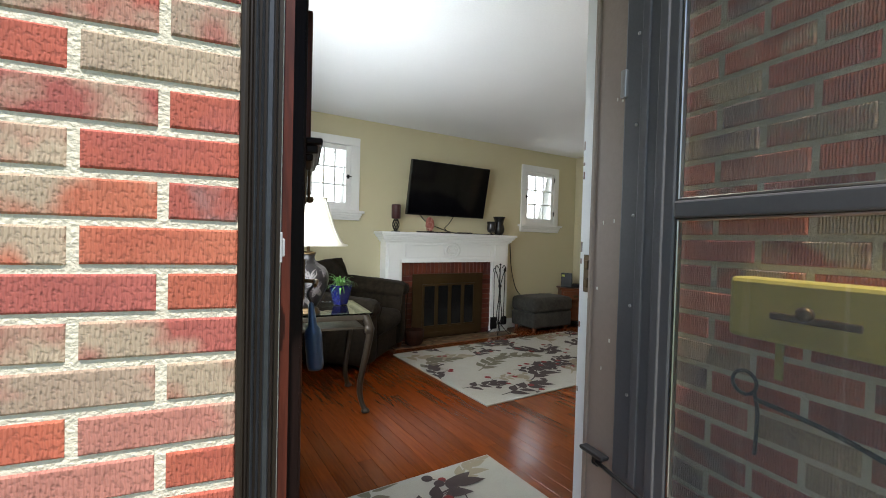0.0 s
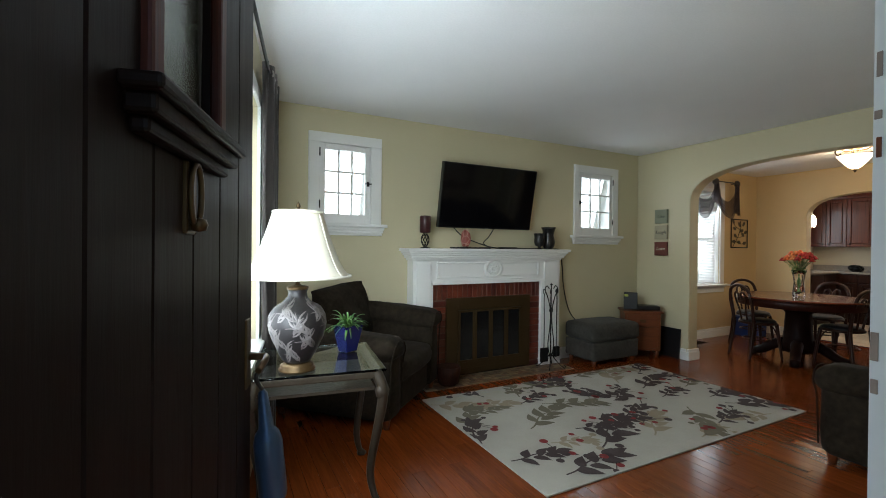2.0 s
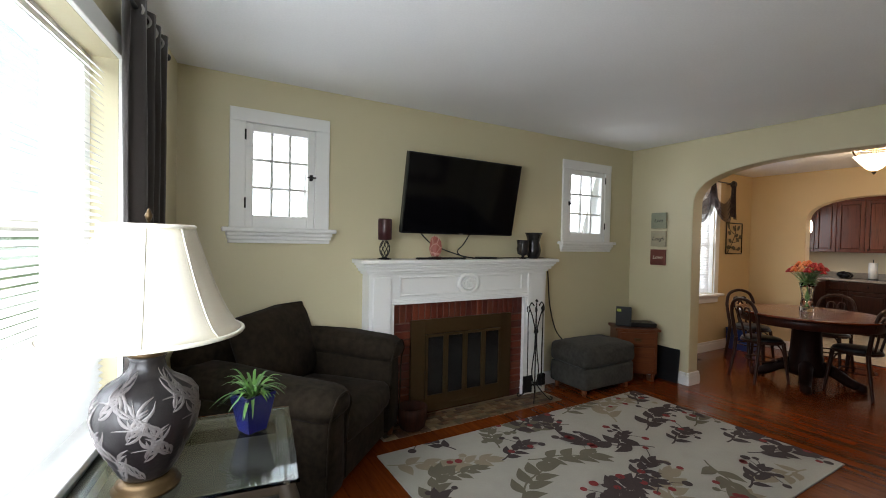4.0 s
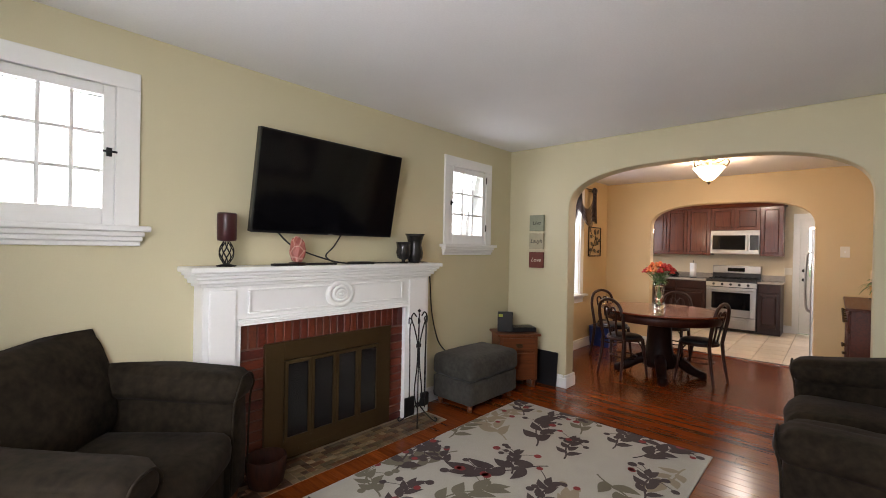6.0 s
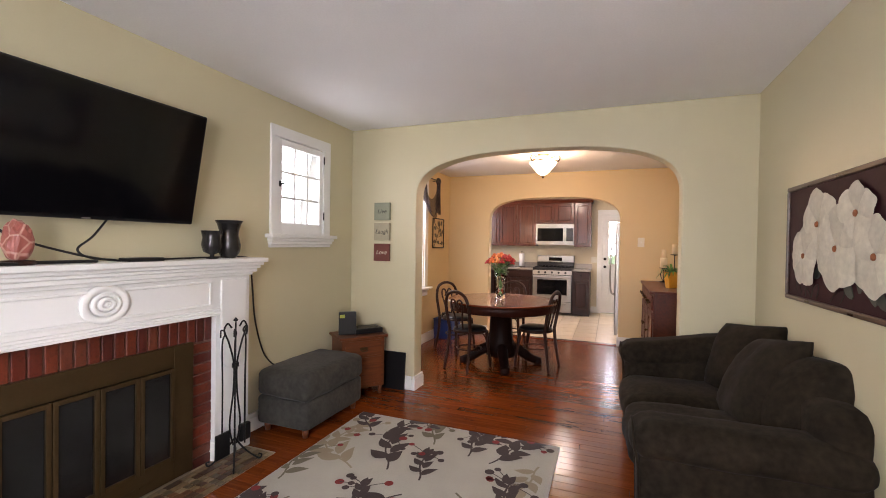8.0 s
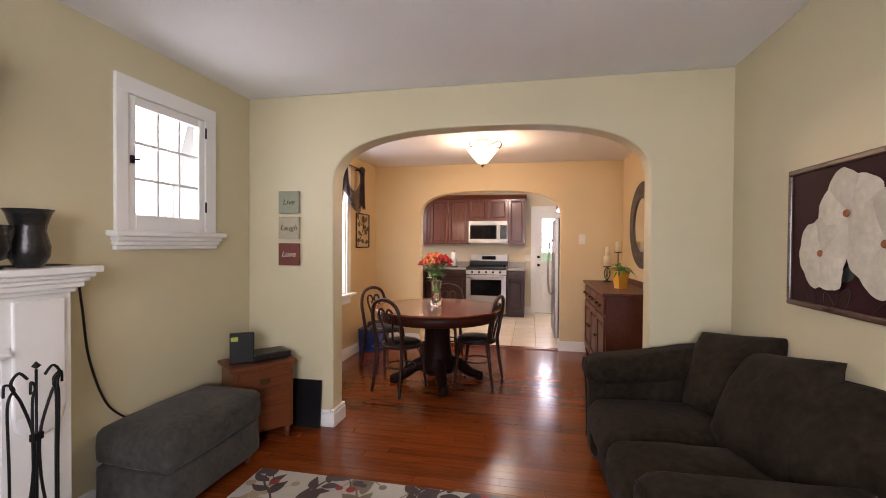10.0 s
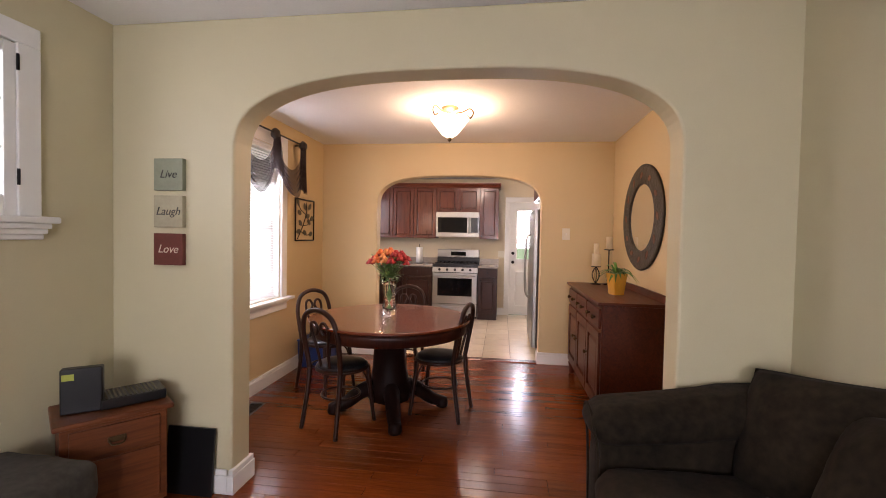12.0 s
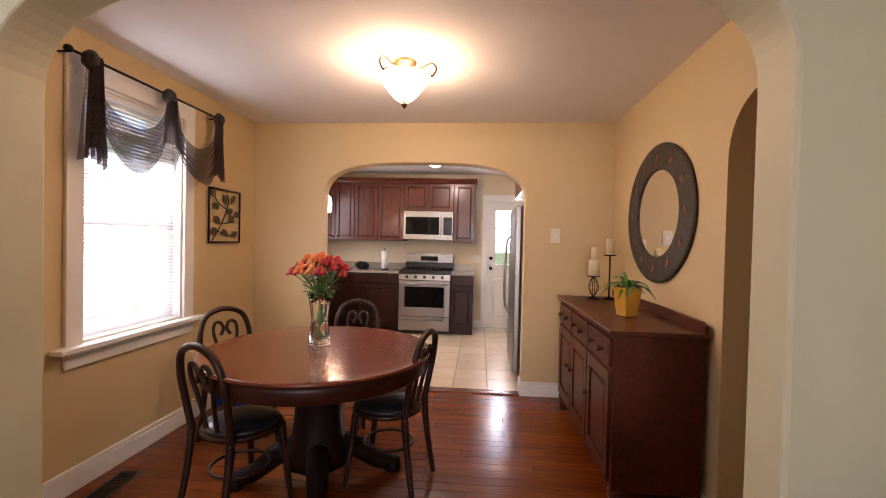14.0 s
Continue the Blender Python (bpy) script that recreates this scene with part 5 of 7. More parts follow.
def petal(bm, cx, cz, ang, length, width, y):
    pts = []
    for i in range(9):
        t = i / 8
        w = width * math.sin(math.pi * min(1, t * 0.86 + 0.07)) ** 0.8
        pts.append((t * length, w))
    out = [(u, v) for u, v in pts] + [(u, -v) for u, v in pts[::-1]]
    ca, sa = math.cos(ang), math.sin(ang)
    near = [bm.verts.new((cx + u * ca - v * sa, y, cz + u * sa + v * ca)) for u, v in out]
    far = [bm.verts.new((v.co.x, y + 0.003, v.co.z)) for v in near]
    bm.faces.new(near)
    n = len(out)
    for i in range(n):
        bm.faces.new((near[i], near[(i + 1) % n], far[(i + 1) % n], far[i]))


rp = random.Random(5)
b = bmesh.new()
for k in range(26):
    petal(b, rp.uniform(-0.42, 0.42), rp.uniform(-0.25, -0.02), rp.uniform(-2.6, 2.6), rp.uniform(0.10, 0.17), 0.028, -0.0215 - 0.0001 * k)
bmesh.ops.delete(b, geom=[v for v in b.verts if abs(v.co.x) > 0.525 or abs(v.co.z) > 0.285], context="VERTS")
part("painted_leaves", b, M_PLEAF, canvas)


def painted_petal(bm, cx, cz, ang, length, width, y):
    """A broad cupped petal from a flower's heart, a few millimetres proud of the canvas."""
    ca, sa = math.cos(ang), math.sin(ang)
    rows, cols, grid = 9, 6, []
    for i in range(rows + 1):
        t = i / rows
        w = width * (math.sin(math.pi * min(1.0, 0.10 + 0.82 * t)) ** 0.62) * (0.45 + 0.55 * min(1.0, t * 1.7))
        row = []
        for k in range(cols + 1):
            v = 2 * k / cols - 1
            u = t * length * (1 - 0.10 * v * v * t)
            row.append(bm.verts.new((cx + u * ca - v * w * sa, y - 0.011 * math.sin(math.pi * t) * (1 - v * v) - 0.006 * t * abs(v), cz + u * sa + v * w * ca)))
        grid.append(row)
    for r0, r1 in zip(grid, grid[1:]):
        for k in range(cols):
            bm.faces.new((r0[k], r0[k + 1], r1[k + 1], r1[k])).smooth = True


M_HEART = paint("painted_flower_heart", (0.30, 0.10, 0.035), 0.6, vary=0.3, scale=30)
for q, (fx, fz, size, first, count) in enumerate(((-0.16, 0.09, 0.19, 0.55, 5), (-0.31, -0.07, 0.165, 0.2, 6), (0.03, -0.03, 0.205, 0.4, 6), (0.20, 0.12, 0.15, 0.3, 5), (0.34, -0.06, 0.175, 0.5, 6))):
    b = bmesh.new()
    for k in range(count):
        a = first + 2 * math.pi * k / count
        painted_petal(b, fx, fz, a, size * rp.uniform(0.9, 1.1), size * rp.uniform(0.48, 0.58), -0.0225 - 0.0022 * (k % 3) - 0.004 * (q % 2) - 0.003 * (q == 2))
    bmesh.ops.delete(b, geom=[v for v in b.verts if abs(v.co.x) > 0.527 or abs(v.co.z) > 0.287], context="VERTS")
    flower = part("painted_flower", b, M_PETAL, canvas, "white magnolia painted with soft shading")
    b = bmesh.new()
    lathe(b, [(0.016, 0), (0.013, 0.006), (0.002, 0.009)], 10, pose(fx, -0.031, fz, 90, 0, 0))
    part("painted_stamens", b, M_HEART, flower)

# ---------- end table, lamp, plant ----------
TT = 0.69
TP = pose(1.73, 4.51, 0, 0, 0, -8)
et = thing("end_table", "glass-topped end table with carved bronze legs", "end table", TP)
M_BRONZE = paint("antique_bronze", (0.045, 0.033, 0.022), 0.45, 0.4, vary=0.25, scale=12, grain=60, bump=0.2)
M_TGLASS = glass("green_table_glass", (0.80, 0.92, 0.90), 0.0, 1.3)
b = bmesh.new()
rbox(b, -0.32, 0.32, -0.31, 0.31, TT - 0.012, TT, 0.004)
gt = part("glass_top", b, M_TGLASS, et)
gt.visible_shadow = False
b = bmesh.new()
for a0, a1, c0, c1 in ((-0.30, 0.30, -0.29, -0.255), (-0.30, 0.30, 0.255, 0.29), (-0.30, -0.265, -0.255, 0.255), (0.265, 0.30, -0.255, 0.255)):
    rbox(b, a0, a1, c0, c1, TT - 0.05, TT - 0.014, 0.006)
part("apron_frame", b, M_BRONZE, et)
b = bmesh.new()
box(b, -0.27, 0.27, -0.26, 0.26, TT - 0.115, TT - 0.10)
part("lower_shelf", b, M_BRONZE, et)
for sx in (1, -1):
    for sy in (1, -1):
        b = bmesh.new()
        x, y = sx * 0.275, sy * 0.265
        pts = curve([(x, y, TT - 0.02), (x + sx * 0.03, y + sy * 0.03, TT - 0.12), (x + sx * 0.012, y + sy * 0.012, TT - 0.28), (x - sx * 0.02, y - sy * 0.02, 0.18), (x - sx * 0.005, y - sy * 0.005, 0.06), (x + sx * 0.02, y + sy * 0.02, 0.018)])
        tube(b, pts, 0.022, 8, taper=(1.35, 0.62))
        lathe(b, [(0.0, -0.04), (0.03, -0.02), (0.034, 0.01), (0.022, 0.045), (0.0, 0.06)], 10, pose(x + sx * 0.026, y + sy * 0.026, TT - 0.12), 0.12, 5)
        lathe(b, [(0.012, 0), (0.028, 0.006), (0.026, 0.02), (0.01, 0.035)], 10, pose(x + sx * 0.014, y + sy * 0.014, 0), 0.1, 5)
        part("leg", b, M_BRONZE, et)
lamp = thing("table_lamp", "white bell-shaded lamp with a carved blue-grey urn base", "table lamp", pose(1.605, 4.325, TT + 0.001) @ Matrix.Scale(0.915, 4))
M_URN = paint("grey_brown_urn_glaze", (0.012, 0.010, 0.011), 0.38, vary=0.3, scale=9, grain=60, bump=0.12)
M_CARVE = paint("carved_leaf_relief", (0.125, 0.112, 0.110), 0.4, vary=0.3)
URN = [(0.06, 0.045), (0.075, 0.06), (0.10, 0.11), (0.132, 0.18), (0.145, 0.24), (0.14, 0.29), (0.115, 0.33), (0.075, 0.355), (0.052, 0.38), (0.046, 0.41), (0.054, 0.425)]
b = bmesh.new()
lathe(b, URN, 40)
urn = part("urn", b, M_URN, lamp, "dark blue-grey urn carved with leaves")
def on_urn(a, z):
    """A point just proud of the urn at one turn and height."""
    for (r0, z0), (r1, z1) in zip(URN, URN[1:]):
        if z0 <= z <= z1:
            r = r0 + (r1 - r0) * (z - z0) / (z1 - z0) + 0.0022
            return Vector((r * math.cos(a), r * math.sin(a), z))
    return Vector((0.055 * math.cos(a), 0.055 * math.sin(a), z))


def carved_stroke(bm, a, z, turn, ln, w, bend):
    prev = None
    for i in range(9):
        t = i / 8
        d = turn + bend * t
        u, v = ln * t * math.cos(d), ln * t * math.sin(d)
        h = w * math.sin(math.pi * (0.06 + 0.92 * t)) ** 0.8
        ca, sa = -math.sin(d) * h, math.cos(d) * h
        row = [bm.verts.new(on_urn(a + (u + s * ca) / 0.13, min(max(z + v + s * sa, 0.05), 0.42))) for s in (-1, 0, 1)]
        row[1].co *= 1.012
        if prev:
            for q in range(2):
                bm.faces.new((prev[q], prev[q + 1], row[q + 1], row[q])).smooth = True
        prev = row


rl = random.Random(8)
for row, (z, count) in enumerate(((0.09, 8), (0.16, 10), (0.23, 10), (0.30, 9))):
    for k in range(count):
        a = 2 * math.pi * (k + 0.5 * (row % 2)) / count
        lean = 0.9 if k % 2 else 2.2
        b = bmesh.new()
        carved_stroke(b, a, z - 0.03, lean, 0.12, 0.0035, 0.6)
        for q in range(8):
            t = q / 8
            side = 1 if q % 2 else -1
            carved_stroke(b, a + 0.085 * t * math.cos(lean + 0.3) / 0.13, z - 0.03 + 0.085 * t * math.sin(lean + 0.3), lean + side * 0.75, rl.uniform(0.045, 0.07), 0.0052, -side * 0.7)
        part("leaf_carving", b, M_CARVE, urn)
b = bmesh.new()
lathe(b, [(0.092, 0), (0.095, 0.012), (0.08, 0.02), (0.085, 0.03), (0.06, 0.046)], 32)
part("foot", b, M_BRASS, lamp)
b = bmesh.new()
lathe(b, [(0.054, 0.425), (0.056, 0.44), (0.03, 0.447), (0.012, 0.452), (0.012, 0.50)], 24)
part("neck", b, M_BRASS, lamp)
M_SHADE = paint("ivory_silk_shade", (0.72, 0.67, 0.55), 0.75, vary=0.03, scale=5, grain=150, bump=0.05)
b = bmesh.new()
prof = []
for i in range(13):
    t = i / 12
    prof.append((0.272 - 0.15 * t ** 0.66, 0.49 + 0.345 * t))
prof_in = [(r - 0.004, z) for r, z in prof[::-1]]
rings = []
for r, z in prof + prof_in:
    rings.append([b.verts.new((r * (1 + 0.012 * math.cos(8 * a)) * math.cos(a), r * (1 + 0.012 * math.cos(8 * a)) * math.sin(a), z)) for a in [2 * math.pi * k / 48 for k in range(48)]])
for r0, r1 in zip(rings, rings[1:] + rings[:1]):
    for k in range(48):
        b.faces.new((r0[k], r0[(k + 1) % 48], r1[(k + 1) % 48], r1[k])).smooth = True
shade = part("shade", b, M_SHADE, lamp, "ivory bell shade with ribs")
b = bmesh.new()
for r, z in ((0.273, 0.495), (0.125, 0.832)):
    tube(b, [(r * math.cos(2 * math.pi * k / 40), r * math.sin(2 * math.pi * k / 40), z) for k in range(40)], 0.007, 8, closed=True)
for k in range(8):
    a = 2 * math.pi * k / 8
    tube(b, [((r * 1.012 + 0.001) * math.cos(a), (r * 1.012 + 0.001) * math.sin(a), z) for r, z in prof], 0.0028, 6)
part("trim", b, M_IVORY, shade)
b = bmesh.new()
tube(b, [(0, 0, 0.49), (0, 0, 0.86)], 0.004, 6)
for k in range(3):
    a = 2 * math.pi * k / 3
    tube(b, [(0, 0, 0.82), (0.119 * math.cos(a), 0.119 * math.sin(a), 0.825)], 0.003, 6)
lathe(b, [(0.006, 0.85), (0.012, 0.865), (0.004, 0.885), (0.0, 0.89)], 12)
part("harp", b, M_BRASS, lamp)

M_LEAF = paint("spider_plant_leaf", (0.10, 0.23, 0.045), 0.4, vary=0.3, scale=40, grain=120, bump=0.1, island=0.5)


def tufts(bm, count, length, seed, droop=1.0, base=0.02, width=0.009):
    """Long arching leaves from one crown."""
    r = random.Random(seed)
    for k in range(count):
        a = 2 * math.pi * k / count + r.uniform(-0.3, 0.3)
        ln = length * r.uniform(0.6, 1.1)
        rise = r.uniform(0.5, 1.25)
        prev = None
        for j in range(9):
            t = j / 8
            rad = base * 0.3 + ln * t * (0.45 + 0.35 * (1.3 - rise))
            z = ln * (rise * t - droop * 0.75 * t * t)
            w = width * (math.sin(math.pi * min(1, 0.15 + t * 0.85)) ** 0.7) + 0.0004
            side = Vector((-math.sin(a), math.cos(a), 0)) * w
            c = Vector((rad * math.cos(a), rad * math.sin(a), z))
            row = [bm.verts.new(c - side), bm.verts.new(c - Vector((0, 0, w * 0.35))), bm.verts.new(c + side)]
            if prev:
                for q in range(2):
                    bm.faces.new((prev[q], prev[q + 1], row[q + 1], row[q])).smooth = True
            prev = row


M_COBALT = paint("cobalt_glaze", (0.008, 0.010, 0.075), 0.18, vary=0.15, coat=0.5, bump=0.02)
M_SOIL = paint("potting_soil", (0.03, 0.02, 0.014), 0.95, vary=0.3, grain=90, bump=0.6)
plant = thing("spider_plant", "spider plant in a square cobalt blue glazed pot", "potted plant", pose(1.92, 4.58, TT + 0.001, 0, 0, 25))
b = bmesh.new()
lathe(b, [(0.045, 0.0), (0.052, 0.004), (0.082, 0.13), (0.086, 0.15), (0.078, 0.15), (0.072, 0.13), (0.002, 0.125)], 4, pose(0, 0, 0, 0, 0, 45))
po = part("pot", b, M_COBALT, plant)
for p_ in po.data.polygons:
    p_.use_smooth = False
soften(po, 0.008, 3)
b = bmesh.new()
box(b, -0.045, 0.045, -0.045, 0.045, 0.12, 0.132)
part("soil", b, M_SOIL, plant)
b = bmesh.new()
tufts(b, 60, 0.19, 3, width=0.0052)
lf = part("leaves", b, M_LEAF, plant)
lf.location = (0, 0, 0.13)

# baseboards
def baseboard(name, x0, x1, y0, y1, h=0.13):
    b = bmesh.new()
    rbox(b, x0, x1, y0, y1, 0, h - 0.03, 0.003)
    g = 0.004
    rbox(b, x0 + g, x1 - g, y0 + g, y1 - g, h - 0.031, h, 0.005)
    return structure(name, b, M_WHITE, "white painted wooden baseboard", "baseboard")


baseboard("baseboard_living_north", 1.7, 2.86, 5.98, 6.01)
baseboard("baseboard_living_north", 4.67, 6.1, 5.98, 6.01)
baseboard("baseboard_archway", 6.08, 6.285, 5.265, 5.30)
baseboard("baseboard_archway", 6.08, 6.10, 5.30, 5.98)
baseboard("baseboard_archway", 6.08, 6.285, 3.085, 3.12)
baseboard("baseboard_archway", 6.08, 6.10, 2.62, 3.085)
baseboard("baseboard_living_south", 4.0, 6.08, 2.60, 2.62)
baseboard("baseboard_dining_north", 6.27, 8.86, 5.965, 5.99)
baseboard("baseboard_dining_east", 8.85, 8.87, 5.33, 5.965)
baseboard("baseboard_dining_east", 8.85, 8.87, 2.70, 3.455)
baseboard("baseboard_kitchen_arch", 8.85, 9.04, 3.445, 3.475)
baseboard("baseboard_dining_south", 7.12, 8.85, 2.695, 2.72)


# ---------- dining room ----------
dw = thing("window_3", "tall white sash window with lowered mini blinds", "window", pose(0, NORTH - 0.012, 0))
tagged(dw, kind="structure")
b = bmesh.new()
for a0, a1, c0, c1 in ((6.99, 7.09, 0.78, 2.20), (7.88, 7.98, 0.78, 2.20), (6.99, 7.98, 2.20, 2.31)):
    rbox(b, a0, a1, -0.022, 0, c0, c1, 0.004)
part("casing", b, M_WHITE, dw)
b = bmesh.new()
rbox(b, 6.92, 8.05, -0.075, 0.0, 0.752, 0.78, 0.006)
part("window_sill", b, M_WHITE, dw)
b = bmesh.new()
rbox(b, 6.99, 7.98, -0.024, 0, 0.66, 0.752, 0.006), rbox(b, 6.98, 7.99, -0.04, 0, 0.728, 0.753, 0.006)
part("apron", b, M_WHITE, dw)
b = bmesh.new()
for a0, a1, c0, c1 in ((7.09, 7.13, 0.78, 2.20), (7.84, 7.88, 0.78, 2.20), (7.13, 7.84, 2.15, 2.20), (7.13, 7.84, 0.78, 0.83), (7.13, 7.84, 1.42, 1.46)):
    rbox(b, a0, a1, 0.075, 0.115, c0, c1, 0.004)
part("window_frame", b, M_WHITE, dw)
for c0, c1 in ((0.83, 1.42), (1.46, 2.15)):
    b = bmesh.new()
    box(b, 7.13, 7.84, 0.095, 0.099, c0, c1)
    part("pane", b, M_PANE, dw).visible_shadow = False
b = bmesh.new()
box(b, -0.365, 0.365, -0.011, 0.011, -0.0005, 0.0005)
slat_mesh = mesh_of("slat", b, M_BLIND)
for i in range(58):
    s = new("slat", slat_mesh)
    s.parent, s.matrix_basis = dw, pose(7.485, 0.045, 0.81 + i * 0.0232, 55, 0, 0)
for a0, a1, c0, c1 in ((7.0905, 7.10, 0.785, 2.195), (7.87, 7.8795, 0.785, 2.195), (7.10, 7.87, 2.185, 2.1995), (7.10, 7.87, 0.7805, 0.79)):
    b = bmesh.new()
    box(b, a0, a1, 0.005, 0.29, c0, c1)
    part("lining", b, M_WHITE, dw)
b = bmesh.new()
rbox(b, 7.115, 7.855, 0.02, 0.065, 2.155, 2.195, 0.004)
part("blind_rail", b, M_WHITE, dw)

# scarf valance on its rod
M_SCARF = sheer("sheer_brown_voile", (0.035, 0.018, 0.018), 0.30)
rod2 = thing("curtain_rod", "thin black rod with knobs over the dining window", "curtain rod")
b = bmesh.new()
tube(b, [(6.93, 5.90, 2.285), (8.2, 5.90, 2.285)], 0.008, 10)
part("rod", b, M_IRON, rod2)
for x in (6.93, 8.2):
    b = bmesh.new()
    lathe(b, [(0, -0.022), (0.018, -0.013), (0.022, 0), (0.018, 0.013), (0, 0.022)], 12, pose(x, 5.90, 2.285))
    part("finial", b, M_IRON, rod2)
    b = bmesh.new()
    tube(b, [(x + (0.03 if x < 7.5 else -0.03), 5.90, 2.285), (x + (0.03 if x < 7.5 else -0.03), 5.988, 2.285)], 0.006, 8)
    part("bracket", b, M_IRON, rod2)
scarf = thing("scarf_valance", "sheer bronze-brown scarf draped in two swags over the rod", "valance")


def swag(x0, x1, drop, seed, z=2.28):
    """Gathered cloth hanging between two points of the rod."""
    b = bmesh.new()
    n, rows = 22, 26
    grid = []
    for j in range(rows + 1):
        t = j / rows
        row = []
        for i in range(n + 1):
            a = i / n
            sag = 4 * a * (1 - a)
            top = 0.50 * drop
            zz = z - (top + (drop - top) * t) * sag ** 0.62 - 0.075 * t * (1 - sag) - 0.02 * math.sin(7 * a + seed) * t
            yy = 5.895 - 0.05 * t * sag - 0.018 * math.sin(t * 30 + seed + 2 * a) * (0.35 + 0.65 * sag)
            row.append(b.verts.new((x0 + (x1 - x0) * (a + 0.05 * math.sin(2 * math.pi * a) * t), yy, zz)))
        grid.append(row)
    for r0, r1 in zip(grid, grid[1:]):
        for i in range(n):
            b.faces.new((r0[i], r0[i + 1], r1[i + 1], r1[i])).smooth = True
    return part("swag", b, M_SCARF, scarf)


def tail(x, w0, w1, z0, z1, seed):
    b = bmesh.new()
    n, rows = 24, 14
    grid = []
    for j in range(rows + 1):
        t = j / rows
        grid.append([b.verts.new((x + (w0 + (w1 - w0) * t) * (i / n - 0.5), 5.885 + 0.022 * math.sin(i / n * 26 + seed + t), z0 + (z1 - z0) * t - 0.10 * t * abs(i / n - 0.35))) for i in range(n + 1)])
    for r0, r1 in zip(grid, grid[1:]):
        for i in range(n):
            b.faces.new((r0[i], r0[i + 1], r1[i + 1], r1[i])).smooth = True
    return part("tail", b, M_SCARF, scarf)


swag(7.05, 7.62, 0.56, 0.3), swag(7.62, 8.16, 0.56, 1.7)
tail(7.065, 0.06, 0.16, 2.30, 1.78, 0.5), tail(7.075, 0.05, 0.12, 2.29, 1.84, 1.9), tail(8.14, 0.05, 0.13, 2.30, 1.86, 2.1), tail(7.63, 0.05, 0.20, 2.28, 1.98, 3.0)
for x in (7.05, 7.62, 8.15):
    b = bmesh.new()
    cushion(b, 0.034, 0.03, 0.042, 0.026, 0.01, pose(x, 5.895, 2.28), 6, 0.01, x)
    part("knot", b, M_CURTAIN, scarf)

# metal leaf picture
art = thing("wall_art", "black metal frame with wire branch and leaves", "wall art", pose(8.375, 5.985, 1.54))
b = bmesh.new()
for p0, p1 in (((-0.215, -0.215), (0.215, -0.215)), ((0.215, -0.215), (0.215, 0.215)), ((0.215, 0.215), (-0.215, 0.215)), ((-0.215, 0.215), (-0.215, -0.215))):
    tube(b, [(p0[0], -0.012, p0[1]), (p1[0], -0.012, p1[1])], 0.008, 6)
part("frame", b, M_IRON, art)
M_METLEAF = paint("bronzed_leaf", (0.09, 0.075, 0.05), 0.4, 0.5, vary=0.2)
stems = (((-0.17, -0.2), (-0.04, -0.05), (0.04, 0.1), (0.02, 0.19)), ((-0.05, -0.06), (0.08, -0.04), (0.16, 0.05)), ((0.02, 0.06), (-0.09, 0.1), (-0.15, 0.16)), ((-0.1, -0.12), (0.04, -0.16), (0.14, -0.13)))
for st in stems:
    b = bmesh.new()
    tube(b, curve([(x, -0.012, z) for x, z in st]), 0.004, 6)
    part("stem", b, M_IRON, art)
for x, z, a in ((0.10, 0.14, 0.8), (0.0, 0.13, 2.2), (-0.12, 0.07, 2.8), (-0.16, 0.17, 2.0), (0.15, 0.02, 0.2), (0.08, -0.01, -0.6), (-0.02, -0.13, -0.4), (0.12, -0.15, 0.3), (-0.1, -0.04, 2.6), (-0.14, -0.12, 3.3), (0.05, 0.04, 0.3)):
    b = bmesh.new()
    petal(b, x - 0.03 * math.cos(a), z - 0.03 * math.sin(a), a, 0.085, 0.026, -0.016)
    part("leaf", b, M_METLEAF, art)

# ceiling light
cl = thing("ceiling_light", "semi-flush ceiling lamp with a lit alabaster glass bowl", "ceiling light", pose(7.54, 4.33, DCEIL))
b = bmesh.new()
lathe(b, [(0.075, 0.0), (0.07, -0.015), (0.03, -0.03), (0.012, -0.04), (0.012, -0.25)], 24)
lathe(b, [(0.012, -0.25), (0.02, -0.258), (0.012, -0.27), (0.0, -0.285)], 12)
part("stem", b, M_BRASS, cl)
for k in range(3):
    a = 2 * math.pi * k / 3 + 0.4
    b = bmesh.new()
    tube(b, curve([(0.03 * math.cos(a), 0.03 * math.sin(a), -0.05), (0.10 * math.cos(a), 0.10 * math.sin(a), -0.045), (0.165 * math.cos(a), 0.165 * math.sin(a), -0.02), (0.195 * math.cos(a), 0.195 * math.sin(a), -0.055), (0.17 * math.cos(a), 0.17 * math.sin(a), -0.095), (0.14 * math.cos(a), 0.14 * math.sin(a), -0.075)]), 0.0075, 7)
    part("scroll_arm", b, M_BRASS, cl)
b = bmesh.new()
lathe(b, [(0.0, -0.248), (0.03, -0.242), (0.06, -0.222), (0.10, -0.175), (0.145, -0.115), (0.16, -0.095), (0.155, -0.094), (0.14, -0.112), (0.09, -0.175), (0.0, -0.235)], 40, None, 0.012, 12)
M_BOWL = glow("lit_alabaster", (1.0, 0.76, 0.46), 2.6)
part("glass_bowl", b, M_BOWL, cl, "glowing ribbed glass bowl").visible_shadow = False

